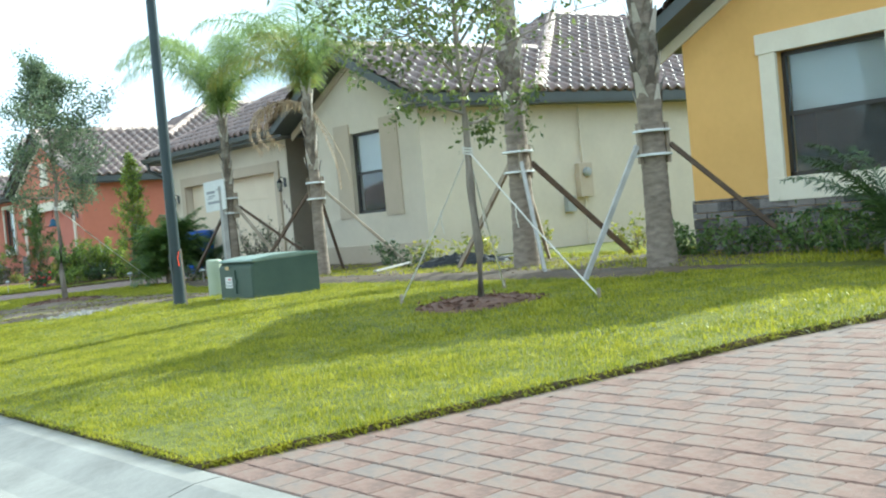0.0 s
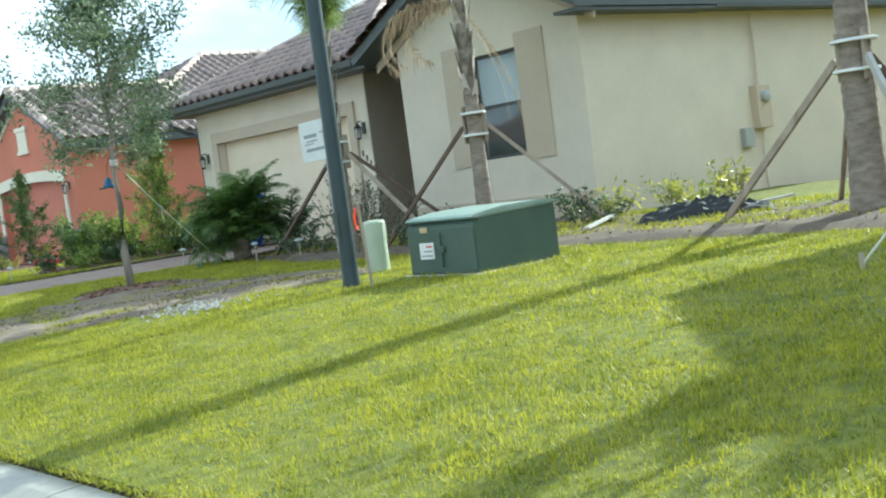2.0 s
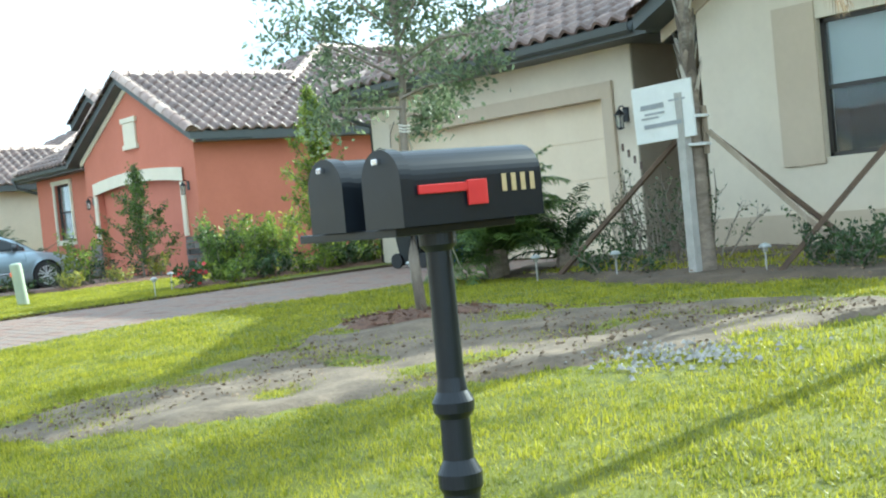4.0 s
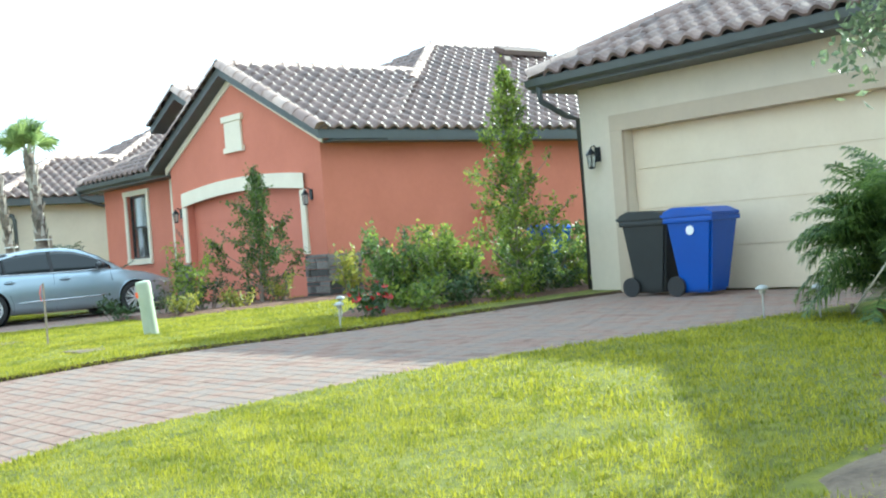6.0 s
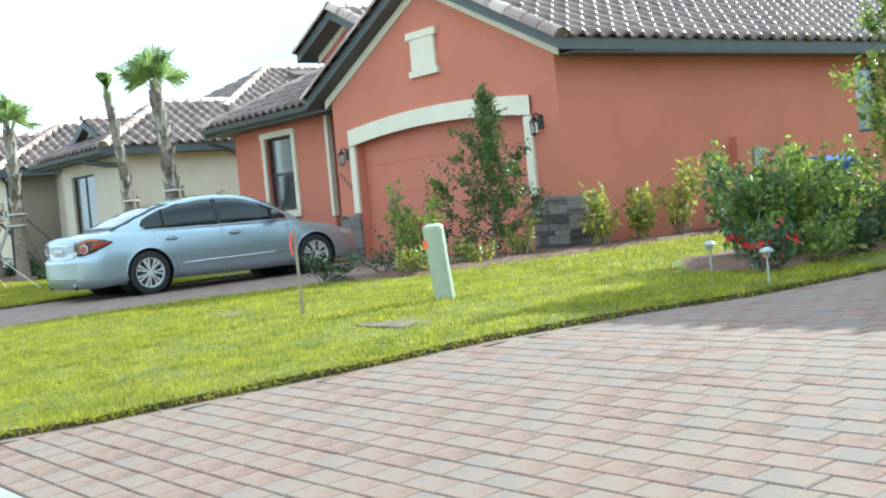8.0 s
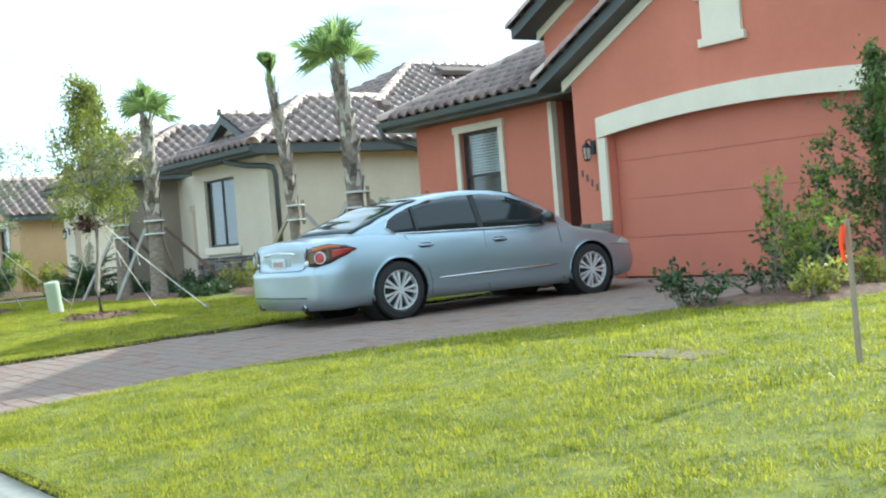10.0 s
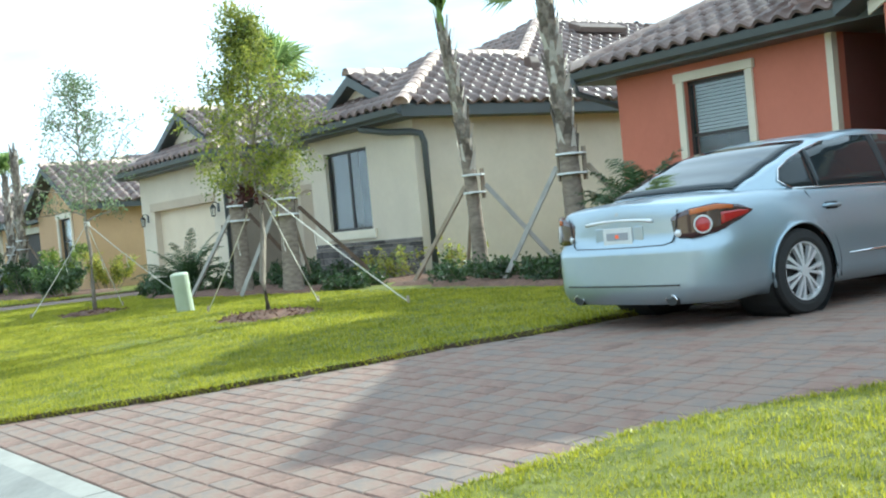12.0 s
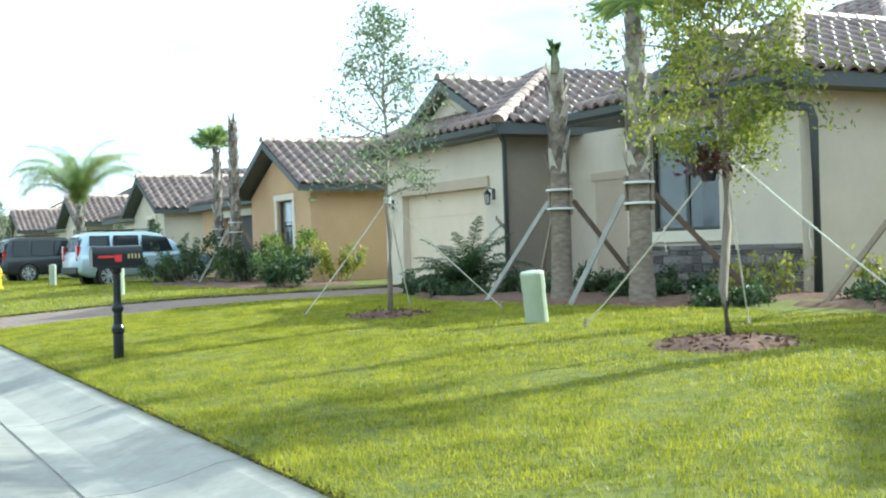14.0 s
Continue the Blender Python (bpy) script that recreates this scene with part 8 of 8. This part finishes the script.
# litter and a heap of dark cloth on the first bed, pale gravel in the sand
heap = thing("weed_cloth_heap", on(10.2, 13.6, 0.04), "crumpled dark weed cloth heaped on the bed", "cloth")
bm = B()
bmesh.ops.create_grid(bm, x_segments=22, y_segments=16, size=0.5)
for v in bm.verts:
    d = max(0.0, 1 - (v.co.x * 2) ** 2) * max(0.0, 1 - (v.co.y * 2) ** 2)
    v.co.z = d ** 0.6 * (0.20 + 0.10 * noise.noise(v.co * 5)) + 0.13 * noise.noise(v.co * 11) * d ** 0.3 + 0.05 * noise.noise(v.co * 25) * d ** 0.3
    v.co.x *= 1.5
    v.co.y *= 0.75
    v.co.z *= 0.8
bmesh.ops.rotate(bm, verts=bm.verts[:], matrix=Matrix.Rotation(radians(-55), 3, "Z"))
part("cloth", bm, M["weed_cloth"], heap, smooth=False)
for k, (x, y, a, ln) in enumerate(((9.6, 14.6, 0.5, 1.2), (10.6, 13.2, -0.4, 0.9), (10.9, 14.4, 1.1, 0.8))):
    st = thing("loose_lath", on(x, y, 0.09), "loose grey timber lath lying on the bed", "timber", "loose laths")
    bm = B()
    bar(bm, (-ln / 2 * math.cos(a), -ln / 2 * math.sin(a), 0.0), (ln / 2 * math.cos(a), ln / 2 * math.sin(a), 0.05), 0.06, 0.025)
    part("lath", bm, M["lumber_grey"], st)
n = 260
gx, gy = rng.normal(4.9, 0.20, n), rng.normal(15.35, 0.24, n)
vs, fs = [], []
for x, y in zip(gx, gy):
    r = rng.uniform(0.01, 0.026)
    b = len(vs)
    vs += [(x + r * a, y + r * c, lie(x) + TURF + 0.02 + r * d) for a, c, d in ((1, 0, 0), (0, 1, 0), (-1, 0, 0), (0, -1, 0), (0.2, 0.1, 0.9), (0, 0, -0.6))]
    fs += [(b, b + 1, b + 4), (b + 1, b + 2, b + 4), (b + 2, b + 3, b + 4), (b + 3, b, b + 4)]
lp = np.stack([rng.uniform(2.2, 7.0, 5200), rng.uniform(15.0, 20.8, 5200)], 1)
lp = np.array([(x, y, lie(x) + TURF + 0.03 + 0.02 * noise.noise(Vector((x * 1.7, y * 1.7, 3.0)))) for x, y in lp if inside(SAND, x, y) and noise.noise(Vector((x * 1.2, y * 1.2, 20.0))) > -0.1])
v, f = leaf_cloud(lp, 0.034, 0.018, rng, flat=0.8)
tagged(mesh_part("leaf_litter", v, f, M["litter"], None, "scattered dry brown leaves on the sand", "stuff"), category="leaves")
lp = np.stack([rng.uniform(8.2, 11.7, 1000), rng.uniform(8.0, 21.0, 1000)], 1)
lp = np.array([(x, y, lie(x) + TURF + 0.07 + 0.035 * noise.noise(Vector((x * 1.7, y * 1.7, 3.0)))) for x, y in lp if inside(BEDS[0], x, y)])
v, f = leaf_cloud(lp, 0.042, 0.022, rng, flat=0.7)
tagged(mesh_part("bed_litter", v, f, M["litter"], None, "dry leaves and bark scraps on the planting bed", "stuff"), category="leaves")
gr = mesh_part("gravel_patch", vs, fs, M["gravel"], None, "small spill of pale gravel on the sand", "stuff")
tagged(gr, category="gravel")


def in_any(x, y, polys):
    return any(inside(p, x, y) for p in polys)


def grass(name, x0, x1, y0, y1, density, h, w, label, seed, up=0.0):
    """Blades of turf, each a bent strip; none on drives, beds or bare soil."""
    rg = np.random.default_rng(seed)
    n = int((x1 - x0) * (y1 - y0) * density)
    px, py = rg.uniform(x0, x1, n), rg.uniform(y0, y1, n)
    # uneven turf: fewer and shorter blades in thin spots
    cell = {}
    keep = np.ones(n, bool)
    tall = np.ones(n)
    kx, ky, luck = (px / 0.25).astype(int).tolist(), (py / 0.25).astype(int).tolist(), rg.random(n).tolist()
    for i in range(n):
        key = (kx[i], ky[i])
        if key not in cell:
            cx, cy = (key[0] + 0.5) * 0.25, (key[1] + 0.5) * 0.25
            thin = 0.0 if in_any(cx, cy, BEDS[1:]) else 1.0
            if inside(BEDS[0], cx, cy):
                thin = max(0.0, 0.5 + 0.9 * noise.noise(Vector((cx * 1.1, cy * 1.1, 7))) - 0.35 * max(0.0, cx - 10.0))
            if inside(SAND, cx, cy):
                thin = max(0.0, 0.42 + 1.3 * noise.noise(Vector((cx * 1.6, cy * 1.6, 0))))
            cell[key] = (thin, 0.85 + 0.35 * noise.noise(Vector((cx * 0.8, cy * 0.8, 5))))
        c = cell[key]
        keep[i] = luck[i] < c[0]
        tall[i] = c[1]
    keep &= off_drive(px, py, 0.0)
    px, py, tall = px[keep], py[keep], tall[keep]
    n = len(px)
    pz = np.interp(px, [p[0] for p in PROFILE], [p[1] for p in PROFILE]) + up + TURF
    clump = rg.uniform(0.55, 1.45, (256, 1024))
    tall = tall * clump[(px / 0.07).astype(int) % 256, (py / 0.07).astype(int) % 1024] ** 0.8
    az, lean = rg.uniform(0, math.tau, n), rg.uniform(0.1, 1.0, n)
    H = h * tall * rg.uniform(0.55, 1.25, n)
    W = w * rg.uniform(0.7, 1.3, n)
    sx, sy = -np.sin(az) * W / 2, np.cos(az) * W / 2
    dx, dy = np.cos(az) * lean * H, np.sin(az) * lean * H
    base = np.stack([px, py, pz - 0.006], 1)
    s = np.stack([sx, sy, np.zeros(n)], 1)
    tip = base + np.stack([dx, dy, H * (1.05 - 0.45 * lean)], 1)
    v = np.stack([base - s, base + s, tip], 1).reshape(-1, 3)
    me = bpy.data.meshes.new(name)
    me.vertices.add(len(v))
    me.vertices.foreach_set("co", v.ravel())
    me.loops.add(3 * n)
    me.loops.foreach_set("vertex_index", np.arange(3 * n, dtype=np.int32))
    me.polygons.add(n)
    me.polygons.foreach_set("loop_start", np.arange(0, 3 * n, 3, dtype=np.int32))
    me.update(calc_edges=True)
    me.materials.append(M["grass"])
    return tagged(new(name, me), label, "grass", kind="stuff")


def fringe(label, seed):
    """Blades that hang over the cut edges of the lawn along the drives and the kerb."""
    rg = np.random.default_rng(seed)
    base, out = [], []
    for south, north in DRIVES.values():
        for edge, side in ((south, 1.0), (north, -1.0)):
            n = 2600
            x = 1.77 + rg.random(n) ** 1.3 * 8.0
            y = np.interp(x, [p[0] for p in edge], [p[1] for p in edge]) - side * rg.uniform(-0.01, 0.05, n)
            base.append(np.stack([x, y], 1)), out.append(np.stack([np.zeros(n), np.full(n, side)], 1))
    n = 16000
    y = rg.uniform(3.0, 92.0, n)
    x = rg.uniform(1.74, 1.80, n)
    ok = off_drive(x, y, 0.0)
    base.append(np.stack([x, y], 1)[ok]), out.append(np.tile((-1.0, 0.0), (int(ok.sum()), 1)))
    base, out = np.concatenate(base), np.concatenate(out)
    n = len(base)
    z = np.interp(base[:, 0], [p[0] for p in PROFILE], [p[1] for p in PROFILE]) + TURF - rg.uniform(0.0, 0.03, n)
    side = np.stack([-out[:, 1], out[:, 0]], 1) * rg.uniform(0.004, 0.008, n)[:, None] + rg.normal(size=(n, 2)) * 0.002
    reach = out * rg.uniform(0.01, 0.06, n)[:, None] + rg.normal(size=(n, 2)) * 0.02
    p = np.concatenate([base, z[:, None]], 1)
    s3 = np.concatenate([side, np.zeros((n, 1))], 1)
    tip = p + np.concatenate([reach, rg.uniform(-0.035, 0.035, n)[:, None]], 1)
    v = np.stack([p - s3, p + s3, tip], 1).reshape(-1, 3)
    return tagged(mesh_part("edge_grass", v, np.arange(3 * n).reshape(-1, 3), M["grass"], None, label, "stuff"), category="grass")


fringe("ragged grass hanging over the lawn's cut edges", 9)
grass("lawn_grass", 1.72, 4.6, 3.4, 57.5, 4600, 0.040, 0.0085, "sunlit yellow-green lawn turf along the kerb", 1)
grass("upper_lawn_grass", 4.6, 8.9, 3.0, 60.0, 2300, 0.044, 0.0115, "yellow-green lawn turf before the houses", 2)
grass("bed_grass", 8.9, 11.6, 5.2, 21.0, 1000, 0.055, 0.013, "patchy turf and weeds in the sandy bed", 5, 0.055)
grass("side_lawn_grass", 8.9, 15.0, 28.0, 36.0, 900, 0.055, 0.015, "lawn turf between the houses", 3)
grass("far_lawn_grass", 1.72, 8.5, 60.0, 92.0, 260, 0.06, 0.024, "lawn turf farther down the street", 4)

# ---- pieces: stones, pavers, roof tiles ----
def unit_block():
    bm = B()
    box(bm, 0, 1, 0, 1, 0, 1)
    bmesh.ops.bevel(bm, geom=bm.edges[:], offset=0.05, segments=1, affect="EDGES")
    me = bpy.data.meshes.new("stone_block")
    bm.to_mesh(me)
    bm.free()
    me.materials.append(M["stone_p"])
    return me


stone_mesh = unit_block()
for parent, axis, w, a, b, z0, z1, proud in STONES:
    if axis == "front":
        m = Matrix.Translation((w - proud, a, z0)) @ Matrix.Diagonal((proud + 0.02, b - a, z1 - z0, 1))
    else:
        m = Matrix.Translation((a, w - proud, z0)) @ Matrix.Diagonal((b - a, proud + 0.02, z1 - z0, 1))
    shared("stone", stone_mesh, parent, m)

PAVER_X, PAVER_Y = 0.155, 0.235
bm = B()
box(bm, 0.003, PAVER_X - 0.003, 0.003, PAVER_Y - 0.003, -0.02, 0.012)
bmesh.ops.bevel(bm, geom=[e for e in bm.edges if all(v.co.z > 0 for v in e.verts)], offset=0.006, segments=1, affect="EDGES")
paver_mesh = bpy.data.meshes.new("paver")
bm.to_mesh(paver_mesh)
bm.free()
paver_mesh.materials.append(M["paver"])
PV = np.array([(*v.co, 1.0) for v in paver_mesh.vertices])
PF = [tuple(p.vertices) for p in paver_mesh.polygons]


def lay_pavers(key, x_end, y_mid, near=300):
    south, north = DRIVES[key]
    rg = random.Random(len(key))
    spots = []
    r = 0
    x = 1.76
    while x < x_end:
        lo, hi = along(south, x + PAVER_X / 2), along(north, x + PAVER_X / 2)
        y = lo - (r % 2) * PAVER_Y / 2
        while y < hi:
            if lo + 0.07 < y + PAVER_Y / 2 < hi - 0.07:
                spots.append((x, y))
            y += PAVER_Y
        x += PAVER_X
        r += 1
    def pose_of(s):
        x, y = s
        tilt = math.atan2(lie(x + 0.15) - lie(x), 0.15)
        return Matrix.Translation((x, y, lie(x) - 0.010 + rg.uniform(-0.002, 0.002))) @ Matrix.Rotation(-tilt, 4, "Y")
    spots.sort(key=lambda s: s[0] + abs(s[1] - y_mid) * 0.35)
    ob = drive_objects[key]
    # a border course along both edges, laid lengthwise
    vs, fs = [], []
    for edge, side in ((south, 1), (north, -1)):
        x = 1.76
        while x < x_end:
            x2 = x + 0.23
            ya, yb = along(edge, x), along(edge, min(x2, edge[-1][0]))
            b = len(vs)
            za, zb = lie(x) + 0.001, lie(x2) + 0.001
            w = 0.13 * side
            vs += [(x + 0.003, ya, za), (x2 - 0.003, yb, zb), (x2 - 0.003, yb + w, zb), (x + 0.003, ya + w, za), (x + 0.003, ya, za - 0.05), (x2 - 0.003, yb, zb - 0.05), (x2 - 0.003, yb + w, zb - 0.05), (x + 0.003, ya + w, za - 0.05)]
            fs += [(b, b + 1, b + 2, b + 3), (b + 4, b + 5, b + 1, b), (b + 3, b + 2, b + 6, b + 7), (b, b + 3, b + 7, b + 4), (b + 1, b + 5, b + 6, b + 2)]
            x = x2
    mesh_part("border_course", vs, fs, M["paver_joined"], ob, kind="stuff")
    for s in spots[:near]:
        shared("paver", paver_mesh, ob, pose_of(s))
    rest = spots[near:]
    if rest:
        vs = np.concatenate([(PV @ np.array(pose_of(s)).T)[:, :3] for s in rest])
        k = len(PV)
        fs = [tuple(i + n_ * k for i in f) for n_ in range(len(rest)) for f in PF]
        mesh_part("pavers", vs, fs, M["paver_joined"], ob, kind="stuff")


lay_pavers("ochre", 11.9, 4.0, 200)
lay_pavers("beige", 11.9, 26.0, 300)
lay_pavers("terracotta", 11.7, 40.0, 300)
lay_pavers("far", 10.6, 58.0, 0)

for roof, poses in ROOF_PIECES:
    for m in poses:
        shared("roof_tile", tile_mesh, roof, m)
